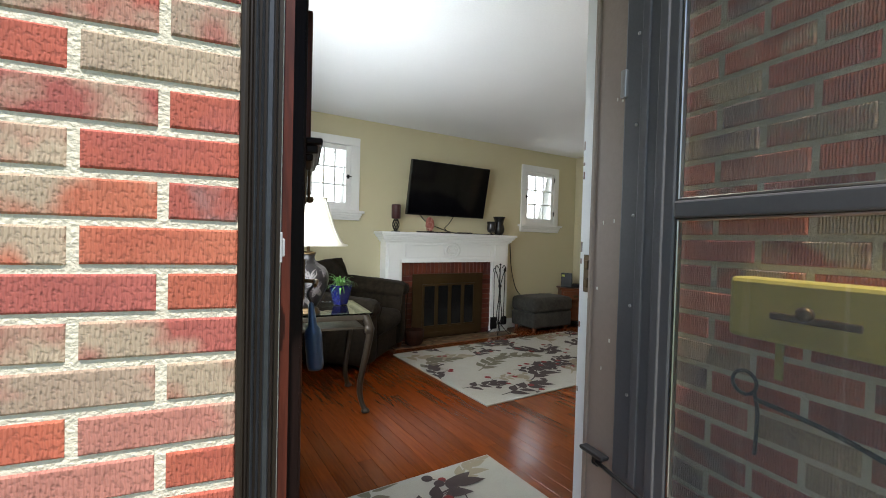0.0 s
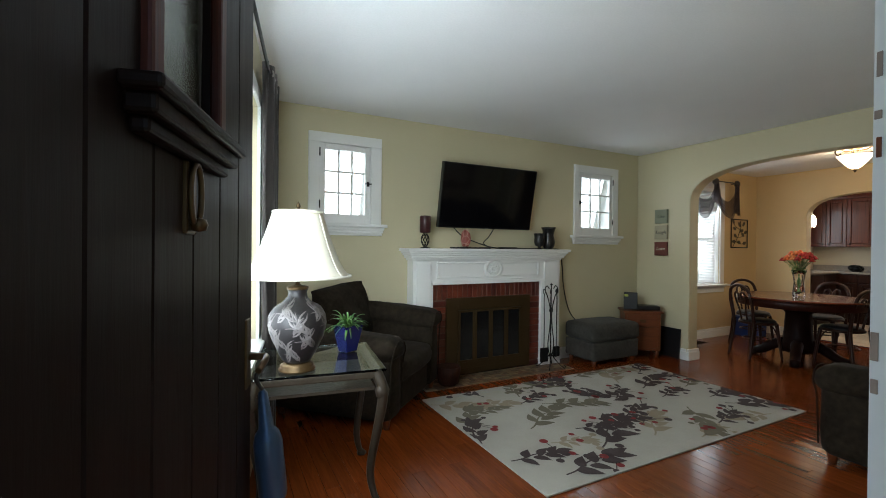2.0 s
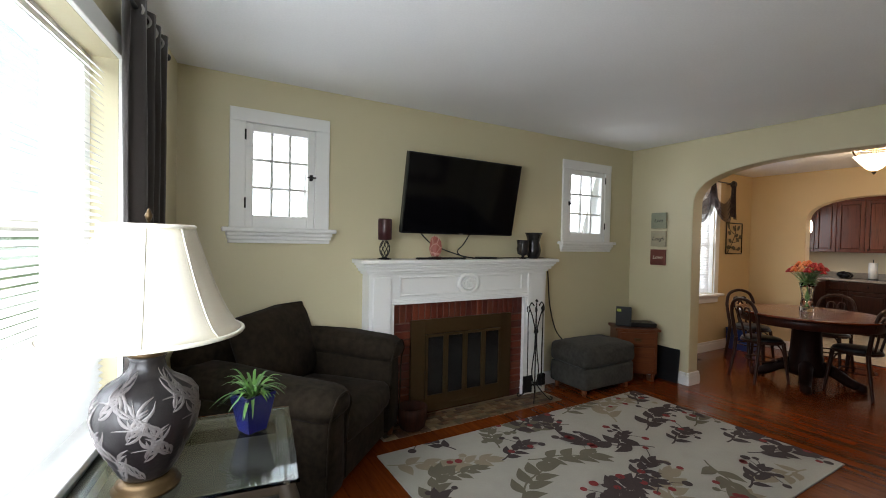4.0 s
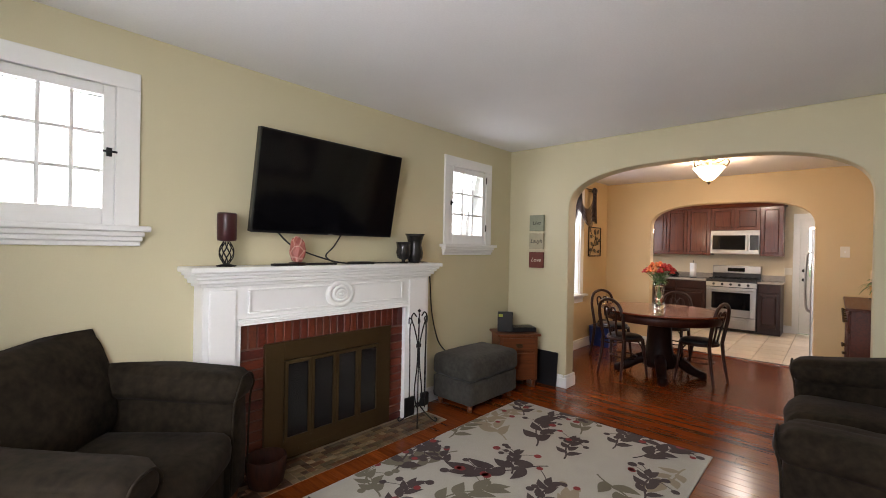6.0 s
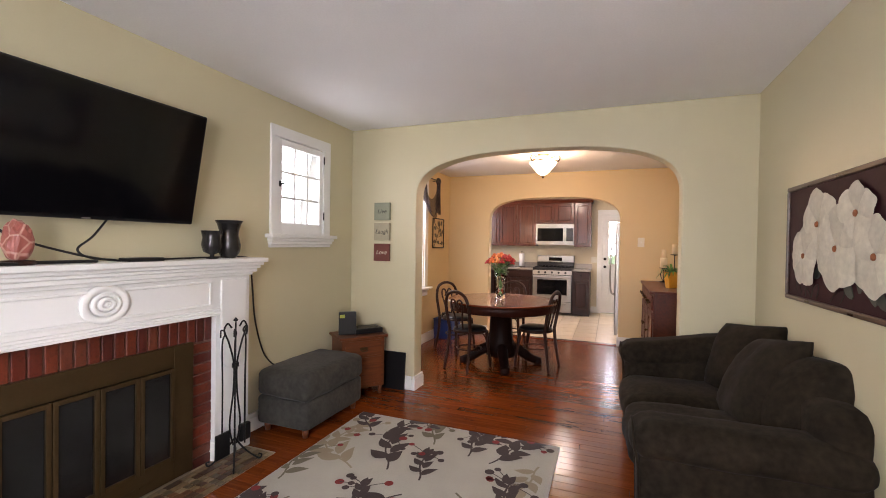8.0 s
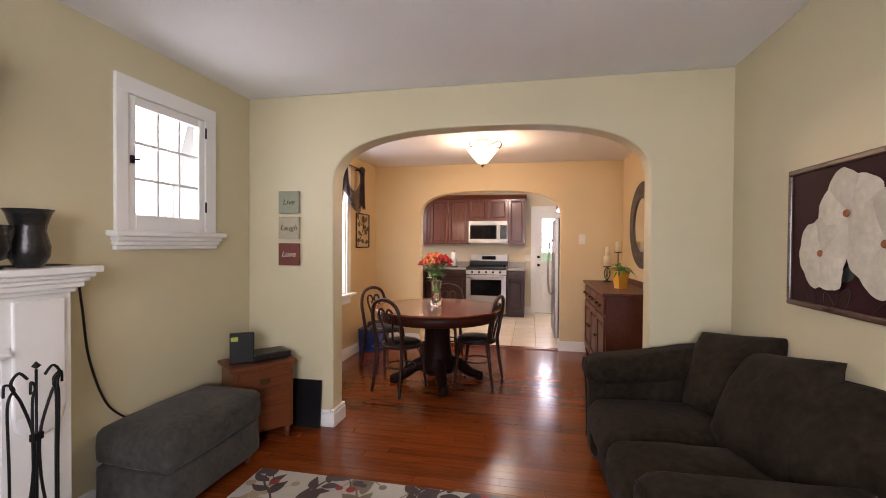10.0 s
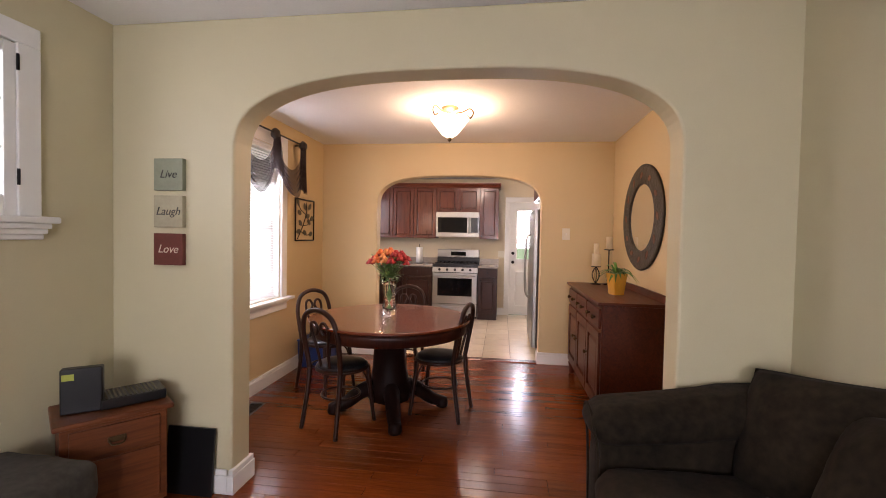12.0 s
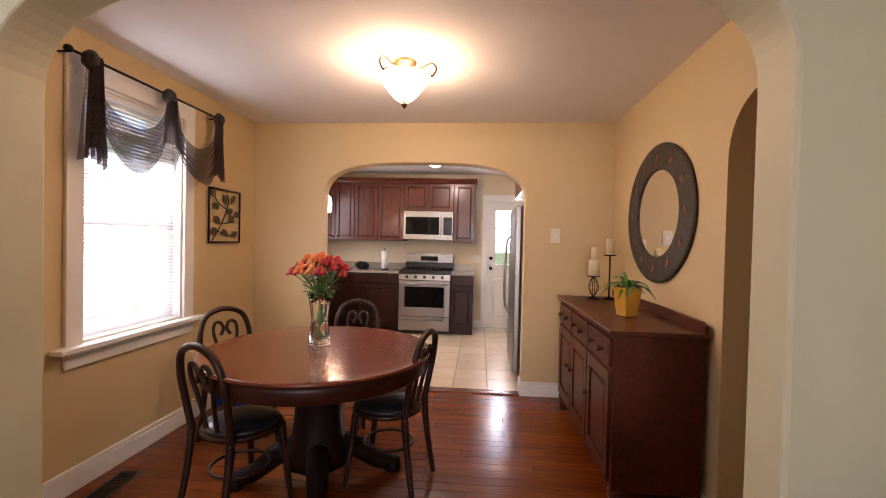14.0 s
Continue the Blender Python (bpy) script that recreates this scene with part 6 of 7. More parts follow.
# round pedestal table
table = thing("dining_table", "round cherry pedestal dining table", "dining table", pose(7.34, 4.75, 0))
b = bmesh.new()
lathe(b, [(0.60, 0.727), (0.622, 0.729), (0.630, 0.735), (0.630, 0.743), (0.624, 0.7495), (0.616, 0.75), (0.55, 0.75), (0.002, 0.75)], 72)
part("tabletop", b, M_CHERRY, table)
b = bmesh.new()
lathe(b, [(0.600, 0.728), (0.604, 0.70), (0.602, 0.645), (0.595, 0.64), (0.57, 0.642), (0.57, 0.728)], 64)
# table wood below the top, with the shade under it put into the colours
M_APRON = wood("shaded_cherry_apron", (0.045, 0.010, 0.005), (0.024, 0.006, 0.0035), 0.4, axis=2, obj=0.05, coat=0.0, spec=0.25)
M_PED = wood("shaded_pedestal_wood", (0.016, 0.005, 0.0035), (0.008, 0.003, 0.002), 0.55, axis=2, obj=0.05, coat=0.0, spec=0.12)
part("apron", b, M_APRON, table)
b = bmesh.new()
lathe(b, [(0.20, 0.64), (0.17, 0.60), (0.125, 0.55), (0.135, 0.35), (0.15, 0.24), (0.18, 0.18), (0.17, 0.10), (0.02, 0.09)], 10)
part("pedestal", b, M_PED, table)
for k in range(4):
    a = math.radians(20 + 90 * k)
    b = bmesh.new()
    pts = curve([(0.10 * math.cos(a), 0.10 * math.sin(a), 0.20), (0.22 * math.cos(a), 0.22 * math.sin(a), 0.16), (0.34 * math.cos(a), 0.34 * math.sin(a), 0.075), (0.43 * math.cos(a), 0.43 * math.sin(a), 0.045)])
    tube(b, pts, 0.055, 10, taper=(1.25, 0.75))
    lathe(b, [(0.045, 0), (0.05, 0.02), (0.045, 0.07), (0.01, 0.085)], 12, pose(0.43 * math.cos(a), 0.43 * math.sin(a), 0))
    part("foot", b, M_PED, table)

# bentwood chairs
def bentwood(m):
    c = thing("dining_chair", "dark bentwood chair with a black padded seat at the table", "chair", m, "chairs round the dining table")
    b = bmesh.new()
    lathe(b, [(0.185, 0.425), (0.20, 0.43), (0.203, 0.445), (0.195, 0.455), (0.17, 0.456)], 32)
    part("seat_ring", b, M_CHAIR, c)
    b = bmesh.new()
    lathe(b, [(0.188, 0.452), (0.192, 0.467), (0.17, 0.482), (0.10, 0.490), (0.002, 0.491)], 32)
    part("seat_pad", b, M_LEATHER, c, "black vinyl seat pad")
    for s in (1, -1):
        b = bmesh.new()
        tube(b, curve([(s * 0.135, 0.135, 0.44), (s * 0.15, 0.16, 0.22), (s * 0.165, 0.185, 0.0)]), 0.019, 8, taper=(1.1, 0.75))
        part("front_leg", b, M_CHAIR, c)
        b = bmesh.new()
        tube(b, curve([(s * 0.18, -0.235, 0.0), (s * 0.165, -0.195, 0.25), (s * 0.162, -0.175, 0.45)]), 0.0195, 8, taper=(0.8, 1.05))
        part("back_leg", b, M_CHAIR, c)
    b = bmesh.new()
    arch = [(-0.162, -0.175, 0.45), (-0.175, -0.20, 0.60), (-0.178, -0.225, 0.74), (-0.13, -0.245, 0.86), (0.0, -0.252, 0.905), (0.13, -0.245, 0.86), (0.178, -0.225, 0.74), (0.175, -0.20, 0.60), (0.162, -0.175, 0.45)]
    tube(b, curve(arch), 0.019, 9)
    part("back_hoop", b, M_CHAIR, c)
    for s in (1, -1):
        b = bmesh.new()
        tube(b, curve([(s * 0.045, -0.165, 0.455), (s * 0.055, -0.195, 0.60), (s * 0.085, -0.222, 0.73), (s * 0.075, -0.237, 0.80), (s * 0.035, -0.24, 0.81), (s * 0.012, -0.232, 0.765), (s * 0.035, -0.222, 0.72)]), 0.0115, 8)
        part("back_scroll", b, M_CHAIR, c)
    b = bmesh.new()
    tube(b, [(0.145 * math.cos(2 * math.pi * k / 28), 0.145 * math.sin(2 * math.pi * k / 28) - 0.01, 0.235) for k in range(28)], 0.0085, 8, closed=True)
    part("stretcher_ring", b, M_CHAIR, c)
    for s in (1, -1):
        b = bmesh.new()
        tube(b, curve([(s * 0.152, 0.165, 0.20), (s * 0.13, 0.12, 0.36), (s * 0.08, 0.09, 0.425)]), 0.008, 7)
        part("brace", b, M_CHAIR, c)
    return c


CHAIR_SIZE = Matrix.Scale(0.96, 4)
chair = bentwood(pose(7.03, 5.03, 0, 0, 0, -115) @ CHAIR_SIZE)
for m in (pose(7.38, 4.36, 0, 0, 0, -12), pose(7.70, 5.42, 0, 0, 0, 150), pose(8.18, 4.83, 0, 0, 0, 92)):
    copy_thing(chair, m)

# cut glass vase with flowers
vase = thing("flower_vase", "cut glass vase of orange and red roses", "vase of flowers", pose(7.42, 4.785, 0.751) @ Matrix.Scale(1.13, 4))
b = bmesh.new()
lathe(b, [(0.05, 0.0), (0.054, 0.01), (0.046, 0.08), (0.041, 0.14), (0.050, 0.21), (0.064, 0.27), (0.059, 0.27), (0.044, 0.21), (0.035, 0.14), (0.040, 0.05), (0.002, 0.02)], 36, None, 0.05, 12)
M_CRYSTAL = glass("cut_crystal", (0.97, 1, 0.98), 0.02, 1.5)
vg = part("glass", b, M_CRYSTAL, vase)
vg.visible_shadow = False
b = bmesh.new()
rf = random.Random(11)
heads = []
for k in range(30):
    a, rr = 2.4 * k, 0.145 * math.sqrt((k + 0.5) / 30)
    heads.append((rr * math.cos(a), rr * math.sin(a), 0.465 - 0.62 * rr * rr / 0.15 - 0.03 * rf.random()))
for x, y, z in heads:
    tube(b, curve([(x * 0.15, y * 0.15, 0.03), (-x * 0.12, -y * 0.12, 0.14), (x * 0.3, y * 0.3, 0.28), (x, y, z)], 5), 0.0027, 5)
M_STEM = paint("flower_stem", (0.10, 0.20, 0.05), 0.5, vary=0.2)
part("stems", b, M_STEM, vase)
b = bmesh.new()
for k in range(150):
    a, h = rf.uniform(0, 6.28), rf.uniform(0.24, 0.42)
    r0 = rf.uniform(0.02, 0.03 + 0.42 * (h - 0.2))
    c, d = Vector((r0 * math.cos(a), r0 * math.sin(a), h)), Vector((math.cos(a), math.sin(a), rf.uniform(-0.5, 0.7))).normalized()
    s = d.cross(Vector((0, 0, 1))).normalized() * rf.uniform(0.010, 0.018)
    ln = rf.uniform(0.035, 0.065)
    pts = [b.verts.new(c), b.verts.new(c + d * ln * 0.5 + s), b.verts.new(c + d * ln), b.verts.new(c + d * ln * 0.5 - s)]
    b.faces.new(pts)
part("leaves", b, M_LEAF, vase)
ROSES = [paint("rose_orange", (0.62, 0.13, 0.02), 0.6, vary=0.2, grain=90, island=0.15), paint("rose_red", (0.36, 0.012, 0.012), 0.6, vary=0.2, grain=90, island=0.15), paint("rose_peach", (0.70, 0.26, 0.07), 0.6, vary=0.2, grain=90, island=0.15)]
for k, (x, y, z) in enumerate(heads):
    b = bmesh.new()
    s = rf.uniform(0.021, 0.030)
    for ring in range(3):
        for q in range(5):
            a = 2 * math.pi * q / 5 + ring * 0.7
            rad = s * (0.35 + 0.32 * ring)
            t = bmesh.new()
            bmesh.ops.create_uvsphere(t, u_segments=6, v_segments=4, radius=1)
            for v in t.verts:
                v.co = Vector((v.co.x * s * 0.5, v.co.y * s * 0.16, v.co.z * s * (0.72 - 0.1 * ring)))
            for f in t.faces:
                f.smooth = True
            add(b, t, pose(x + rad * math.cos(a), y + rad * math.sin(a), z + 0.006 * (2 - ring), 0, 0, math.degrees(a) + 90) @ pose(0, 0, 0, -16 * ring, 0, 0))
    part("rose", b, ROSES[(1 if y < -0.03 or k % 4 == 3 else 2 if k % 4 == 1 else 0)], vase)

# buffet
bf = thing("buffet", "mahogany buffet with two drawers, three doors and a back rail", "buffet", pose(7.17, 2.725, 0))
BW, BD = 1.46, 0.46
b = bmesh.new()
rbox(b, 0.02, BW - 0.02, 0.0, BD - 0.02, 0.12, 0.92, 0.004)
part("body", b, M_BUFFET, bf)
b = bmesh.new()
rbox(b, -0.01, BW + 0.01, -0.005, BD + 0.015, 0.92, 0.945, 0.007, 3)
part("top", b, M_BUFFET, bf)
b = bmesh.new()
prism(b, [(0.0, 0.944), (0.0, 0.985), (0.05, 1.0), (BW / 2 - 0.1, 1.005), (BW / 2 + 0.1, 1.005), (BW - 0.05, 1.0), (BW, 0.985), (BW, 0.944)], 0.0, 0.018, "y")
part("back_rail", b, M_BUFFET, bf)
for k in range(3):
    x0 = 0.05 + k * 0.46
    b = bmesh.new()
    rbox(b, x0, x0 + 0.44, BD - 0.022, BD - 0.003, 0.745, 0.89, 0.007)
    dr = part("drawer", b, M_BUFFET, bf)
    for q in (0.12, 0.32):
        b = bmesh.new()
        lathe(b, [(0.008, 0), (0.008, 0.012), (0.018, 0.022), (0.012, 0.032), (0, 0.034)], 14, pose(x0 + q, BD - 0.003, 0.815, -90, 0, 0))
        part("knob", b, M_BRASS, dr)
    b = bmesh.new()
    holed(b, x0, x0 + 0.44, BD - 0.022, BD - 0.003, 0.16, 0.72, [(x0 + 0.06, x0 + 0.38, 0.23, 0.65)])
    do = part("door", b, M_BUFFET, bf)
    b = bmesh.new()
    rbox(b, x0 + 0.075, x0 + 0.365, BD - 0.03, BD - 0.008, 0.245, 0.635, 0.018, 2)
    part("panel", b, M_BUFFET, do)
    b = bmesh.new()
    lathe(b, [(0.008, 0), (0.008, 0.012), (0.017, 0.02), (0.012, 0.03), (0, 0.032)], 14, pose(x0 + (0.40 if k < 2 else 0.04), BD - 0.003, 0.48, -90, 0, 0))
    part("knob", b, M_BRASS, do)
for x in (0.04, BW - 0.04):
    for y in (0.04, BD - 0.05):
        b = bmesh.new()
        lathe(b, [(0.022, 0.0), (0.034, 0.02), (0.028, 0.06), (0.04, 0.12), (0.03, 0.125)], 14, pose(x, y, 0))
        part("foot", b, M_BUFFET, bf)

# oval-framed mirror
mi = thing("round_mirror", "round wall mirror in a wide patterned bronze frame", "mirror", pose(7.88, 2.70, 1.585))
m, n, l, p = nodes_of("mirror_silver")
p.inputs["Base Color"].default_value, p.inputs["Metallic"].default_value, p.inputs["Roughness"].default_value = (0.85, 0.86, 0.85, 1), 1.0, 0.02
M_MIRROR = m
M_MFRAME = paint("verdigris_bronze_frame", (0.050, 0.040, 0.028), 0.5, 0.3, vary=0.6, scale=14, grain=60, bump=0.7)
b = bmesh.new()
lathe(b, [(0.445, 0.0), (0.45, 0.015), (0.44, 0.022), (0.43, 0.022), (0.30, 0.022), (0.29, 0.022), (0.282, 0.016), (0.28, 0.008), (0.28, 0.0)], 64, Matrix.Diagonal((1.16, 1, 1.0, 1)) @ pose(0, 0.0, 0, -90, 0, 0))
part("frame", b, M_MFRAME, mi)
b = bmesh.new()
lathe(b, [(0.281, 0.004), (0.281, 0.010), (0.002, 0.010)], 48, Matrix.Diagonal((1.16, 1, 1.0, 1)) @ pose(0, 0, 0, -90, 0, 0))
gl = part("glass", b, M_MIRROR, mi)
for p_ in gl.data.polygons:
    p_.use_smooth = False
M_FRAMELEAF = paint("frame_leaf", (0.16, 0.07, 0.04), 0.5, 0.3, vary=0.3, island=0.4)
for k in range(12):
    a = 2 * math.pi * k / 12
    b = bmesh.new()
    petal(b, 0.41 * math.cos(a) - 0.03 * math.cos(a + 1), 0.355 * math.sin(a) - 0.03 * math.sin(a + 1), a + 1.0, 0.07, 0.022, 0.0225)
    part("leaf_ornament", b, M_FRAMELEAF, mi)

# candles and pot on the buffet
BT = 0.946
for x, y, tall, label in ((8.46, 2.95, False, "cream pillar candle on a black wire stand"), (8.46, 2.83, True, "cream candle on a tall thin black stand")):
    cs = thing("candle_stand", label, "candle holder", pose(x, y, BT))
    h = 0.34 if tall else 0.17
    b = bmesh.new()
    lathe(b, [(0.05, 0), (0.052, 0.006), (0.012, 0.014), (0.006, 0.03)], 20)
    if tall:
        tube(b, [(0, 0, 0.01), (0, 0, h)], 0.006, 8)
    else:
        for k in range(6):
            tube(b, [(0.008 + 0.03 * math.sin(math.pi * j / 8), 0.0, 0.02 + (h - 0.02) * j / 8) for j in range(9)], 0.003, 5)
            bmesh.ops.rotate(b, verts=b.verts, cent=(0, 0, 0), matrix=Matrix.Rotation(math.pi / 3, 3, "Z"))
    lathe(b, [(0.01, h), (0.045, h + 0.004), (0.047, h + 0.012), (0.01, h + 0.01)], 20)
    part("stand", b, M_IRON, cs)
    b = bmesh.new()
    r = 0.031 if tall else 0.042
    lathe(b, [(r, h + 0.009), (r, h + 0.13), (r - 0.006, h + 0.137), (0.004, h + 0.128)], 24)
    part("candle", b, M_CREAM, cs)
    if not tall:
        b = bmesh.new()
        lathe(b, [(0.026, h + 0.13), (0.026, h + 0.235), (0.02, h + 0.24), (0.002, h + 0.232)], 20)
        part("small_candle", b, M_CREAM, cs)
aloe = thing("potted_plant", "spiky green plant in a yellow square pot on the buffet", "potted plant", pose(7.66, 2.955, BT, 0, 0, 20))
M_YPOT = paint("yellow_glaze", (0.62, 0.30, 0.025), 0.3, vary=0.12, coat=0.3)
b = bmesh.new()
lathe(b, [(0.055, 0), (0.06, 0.004), (0.082, 0.16), (0.086, 0.175), (0.078, 0.175), (0.072, 0.155), (0.002, 0.15)], 4, pose(0, 0, 0, 0, 0, 45))
po = part("pot", b, M_YPOT, aloe)
for p_ in po.data.polygons:
    p_.use_smooth = False
soften(po, 0.008, 3)
b = bmesh.new()
tufts(b, 34, 0.25, 8, 1.15, 0.02, 0.011)
lf = part("leaves", b, M_LEAF, aloe)
lf.location = (0, 0, 0.155)

sw = thing("light_switch", "ivory light switch plate on the wall", "light switch", pose(8.868, 3.19, 1.445, 0, 0, -90))
b = bmesh.new()
rbox(b, -0.042, 0.042, -0.006, 0, -0.064, 0.064, 0.003)
part("plate", b, M_IVORY, sw)
for x in (0.0,):
    b = bmesh.new()
    rbox(b, x - 0.006, x + 0.006, -0.016, -0.004, -0.012, 0.012, 0.002)
    part("toggle", b, M_WHITE, sw)
bin_ = thing("recycling_bin", "blue plastic bin on the floor in the corner", "bin", pose(8.40, 5.82, 0))
M_BLUE = paint("blue_plastic", (0.012, 0.045, 0.20), 0.4, vary=0.1)
b = bmesh.new()
prism(b, [(-0.17, 0.0), (-0.20, 0.28), (-0.215, 0.285), (-0.215, 0.30), (0.215, 0.30), (0.215, 0.285), (0.20, 0.28), (0.17, 0.0)], -0.14, 0.14, "y")
soften(part("tub", b, M_BLUE, bin_), 0.012)
b = bmesh.new()
for x in (-0.05, 0.06):
    cushion(b, 0.07, 0.06, 0.05, 0.03, 0.01, pose(x, 0, 0.31, 10, 20, 30 * x), 5, 0.02, x)
part("contents", b, M_BLACK, bin_)
vent = thing("floor_vent", "dark bronze floor register by the baseboard", "floor vent", pose(7.12, 5.82, 0.001, 0, 0, 4))
b = bmesh.new()
holed(b, -0.15, 0.15, 0, 0.004, -0.06, 0.06, [(-0.13, 0.13, -0.045, 0.045)])
bmesh.ops.rotate(b, verts=b.verts, cent=(0, 0, 0), matrix=Matrix.Rotation(-math.pi / 2, 3, "X"))
bmesh.ops.translate(b, verts=b.verts, vec=(0, 0, 0.001))
part("frame", b, M_BRONZE, vent)
for k in range(18):
    b = bmesh.new()
    box(b, -0.128 + k * 0.0145, -0.122 + k * 0.0145, -0.045, 0.045, 0.0, 0.004)
    part("slat", b, M_BRONZE, vent)


# ---------- kitchen ----------
def raised_door(parent, x, y0, y1, z0, z1, knob=None, material=None):
    """A raised-panel cabinet door facing -x."""
    b = bmesh.new()
    w = 0.06
    holed(b, y0 + 0.003, y1 - 0.003, x - 0.02, x, z0 + 0.003, z1 - 0.003, [(y0 + w, y1 - w, z0 + w, z1 - w)], axis="y")
    d = soften(part("door", b, material or M_CABINET, parent), 0.004)
    b = bmesh.new()
    rbox(b, x - 0.016, x - 0.002, y0 + w + 0.004, y1 - w - 0.004, z0 + w + 0.004, z1 - w - 0.004, 0.012, 2)
    part("panel", b, material or M_CABINET, d)
    if knob:
        b = bmesh.new()
        lathe(b, [(0.005, 0), (0.005, 0.01), (0.013, 0.018), (0.008, 0.026), (0, 0.027)], 12, pose(x - 0.02, knob[0], knob[1], 0, -90, 0))
        part("knob", b, M_IRON, d)
    return d


def wall_cabinet(y0, y1, z0, z1, doors, label):
    c = thing("wall_cabinet", label, "kitchen cabinet", None, "wall cabinets")
    b = bmesh.new()
    box(b, 11.52, KIT_E, y0 + 0.001, y1 - 0.001, z0, z1)
    part("body", b, M_CABINET, c)
    w = (y1 - y0) / doors
    for k in range(doors):
        raised_door(c, 11.52, y0 + k * w, y0 + (k + 1) * w, z0, z1, (y0 + (k + (0.88 if k % 2 == 0 else 0.12)) * w, z0 + 0.05))
    return c


wall_cabinet(5.035, 5.435, 1.365, 2.25, 1, "cherry wall cabinet with a raised panel door")
wall_cabinet(5.435, 5.81, 1.365, 2.25, 1, "cherry wall cabinet with a raised panel door")
wall_cabinet(5.81, 6.42, 1.365, 2.25, 2, "cherry corner wall cabinet with two doors")
wall_cabinet(4.27, 5.035, 1.83, 2.25, 2, "short cherry wall cabinet over the microwave")
wall_cabinet(3.945, 4.27, 1.365, 2.25, 1, "narrow cherry wall cabinet at the end")
b = bmesh.new()
prism(b, [(11.52, 2.25), (11.50, 2.255), (11.49, 2.28), (11.45, 2.315), (11.45, 2.325), (KIT_E, 2.325), (KIT_E, 2.25)], 3.92, 6.44, "y")
single("cabinet_crown", b, M_CABINET, "cherry crown moulding along the wall cabinets", "moulding")

mw = thing("microwave", "stainless steel microwave over the gas range", "microwave", pose(0, 0, 0))
b = bmesh.new()
rbox(b, 11.50, KIT_E - 0.005, 4.275, 5.03, 1.395, 1.825, 0.004)
part("body", b, M_BLACK, mw)
b = bmesh.new()
holed(b, 4.275, 5.03, 11.478, 11.502, 1.395, 1.825, [(4.485, 5.0, 1.47, 1.735)], axis="y")
soften(part("front", b, M_STEEL, mw), 0.003)
b = bmesh.new()
box(b, 11.483, 11.501, 4.485, 5.0, 1.47, 1.735)
part("window", b, M_OVENGLASS, mw)
b = bmesh.new()
box(b, 11.474, 11.480, 4.29, 4.42, 1.47, 1.735)
part("keypad", b, M_BEZEL, mw)
b = bmesh.new()
tube(b, [(11.455, 4.45, 1.45), (11.455, 4.45, 1.74)], 0.011, 10), tube(b, [(11.455, 4.45, 1.47), (11.48, 4.45, 1.47)], 0.008, 8), tube(b, [(11.455, 4.45, 1.72), (11.48, 4.45, 1.72)], 0.008, 8)
part("handle", b, M_STEEL, mw)

rg = thing("gas_range", "stainless gas range with black grates", "range", pose(0, 0, 0))
RY0, RY1, RX = 4.275, 5.035, 11.19
b = bmesh.new()
box(b, RX + 0.03, KIT_E - 0.01, RY0, RY1, 0.03, 0.905)
part("body", b, M_BLACK, rg)
b = bmesh.new()
rbox(b, RX + 0.02, KIT_E - 0.03, RY0, RY1, 0.905, 0.925, 0.004)
part("cooktop", b, M_BLACK, rg)
b = bmesh.new()
rbox(b, KIT_E - 0.10, KIT_E - 0.02, RY0, RY1, 1.03, 1.17, 0.01)
bg = part("backguard", b, M_STEEL, rg)
b = bmesh.new()
box(b, KIT_E - 0.106, KIT_E - 0.098, 4.52, 4.79, 1.06, 1.13)
part("display", b, M_OVENGLASS, bg)
b = bmesh.new()
rbox(b, KIT_E - 0.10, KIT_E - 0.02, RY0, RY1, 0.926, 1.03, 0.004)
part("rear_vent", b, M_BLACK, rg)
b = bmesh.new()
rbox(b, RX + 0.012, RX + 0.05, RY0, RY1, 0.886, 0.94, 0.006)
part("cooktop_lip", b, M_BLACK, rg)
b = bmesh.new()
prism(b, [(RX, 0.80), (RX + 0.01, 0.88), (RX + 0.04, 0.885), (RX + 0.04, 0.80)], RY0, RY1, "y")
kp = part("control_panel", b, M_STEEL, rg)
for k in range(5):
    b = bmesh.new()
    lathe(b, [(0.022, 0), (0.022, 0.01), (0.017, 0.03), (0.002, 0.031)], 16, pose(RX + 0.004, RY0 + 0.12 + k * 0.13, 0.843, 0, -84, 0))
    part("knob", b, M_BLACK, kp)
b = bmesh.new()
holed(b, RY0 + 0.005, RY1 - 0.005, RX, RX + 0.035, 0.27, 0.785, [(RY0 + 0.09, RY1 - 0.09, 0.40, 0.70)], axis="y")
od = soften(part("oven_door", b, M_STEEL, rg), 0.004)
b = bmesh.new()
box(b, RX + 0.006, RX + 0.03, RY0 + 0.09, RY1 - 0.09, 0.40, 0.70)
part("oven_window", b, M_OVENGLASS, od)
b = bmesh.new()
tube(b, [(RX - 0.045, RY0 + 0.04, 0.745), (RX - 0.045, RY1 - 0.04, 0.745)], 0.012, 10)
for y in (RY0 + 0.07, RY1 - 0.07):
    tube(b, [(RX - 0.045, y, 0.745), (RX + 0.01, y, 0.745)], 0.009, 8)
part("handle", b, M_STEEL, od)
b = bmesh.new()
rbox(b, RX, RX + 0.035, RY0 + 0.005, RY1 - 0.005, 0.06, 0.26, 0.006)
bd = part("drawer", b, M_STEEL, rg)
b = bmesh.new()
tube(b, [(RX - 0.03, RY0 + 0.10, 0.225), (RX - 0.03, RY1 - 0.10, 0.225)], 0.010, 10)
part("handle", b, M_STEEL, bd)
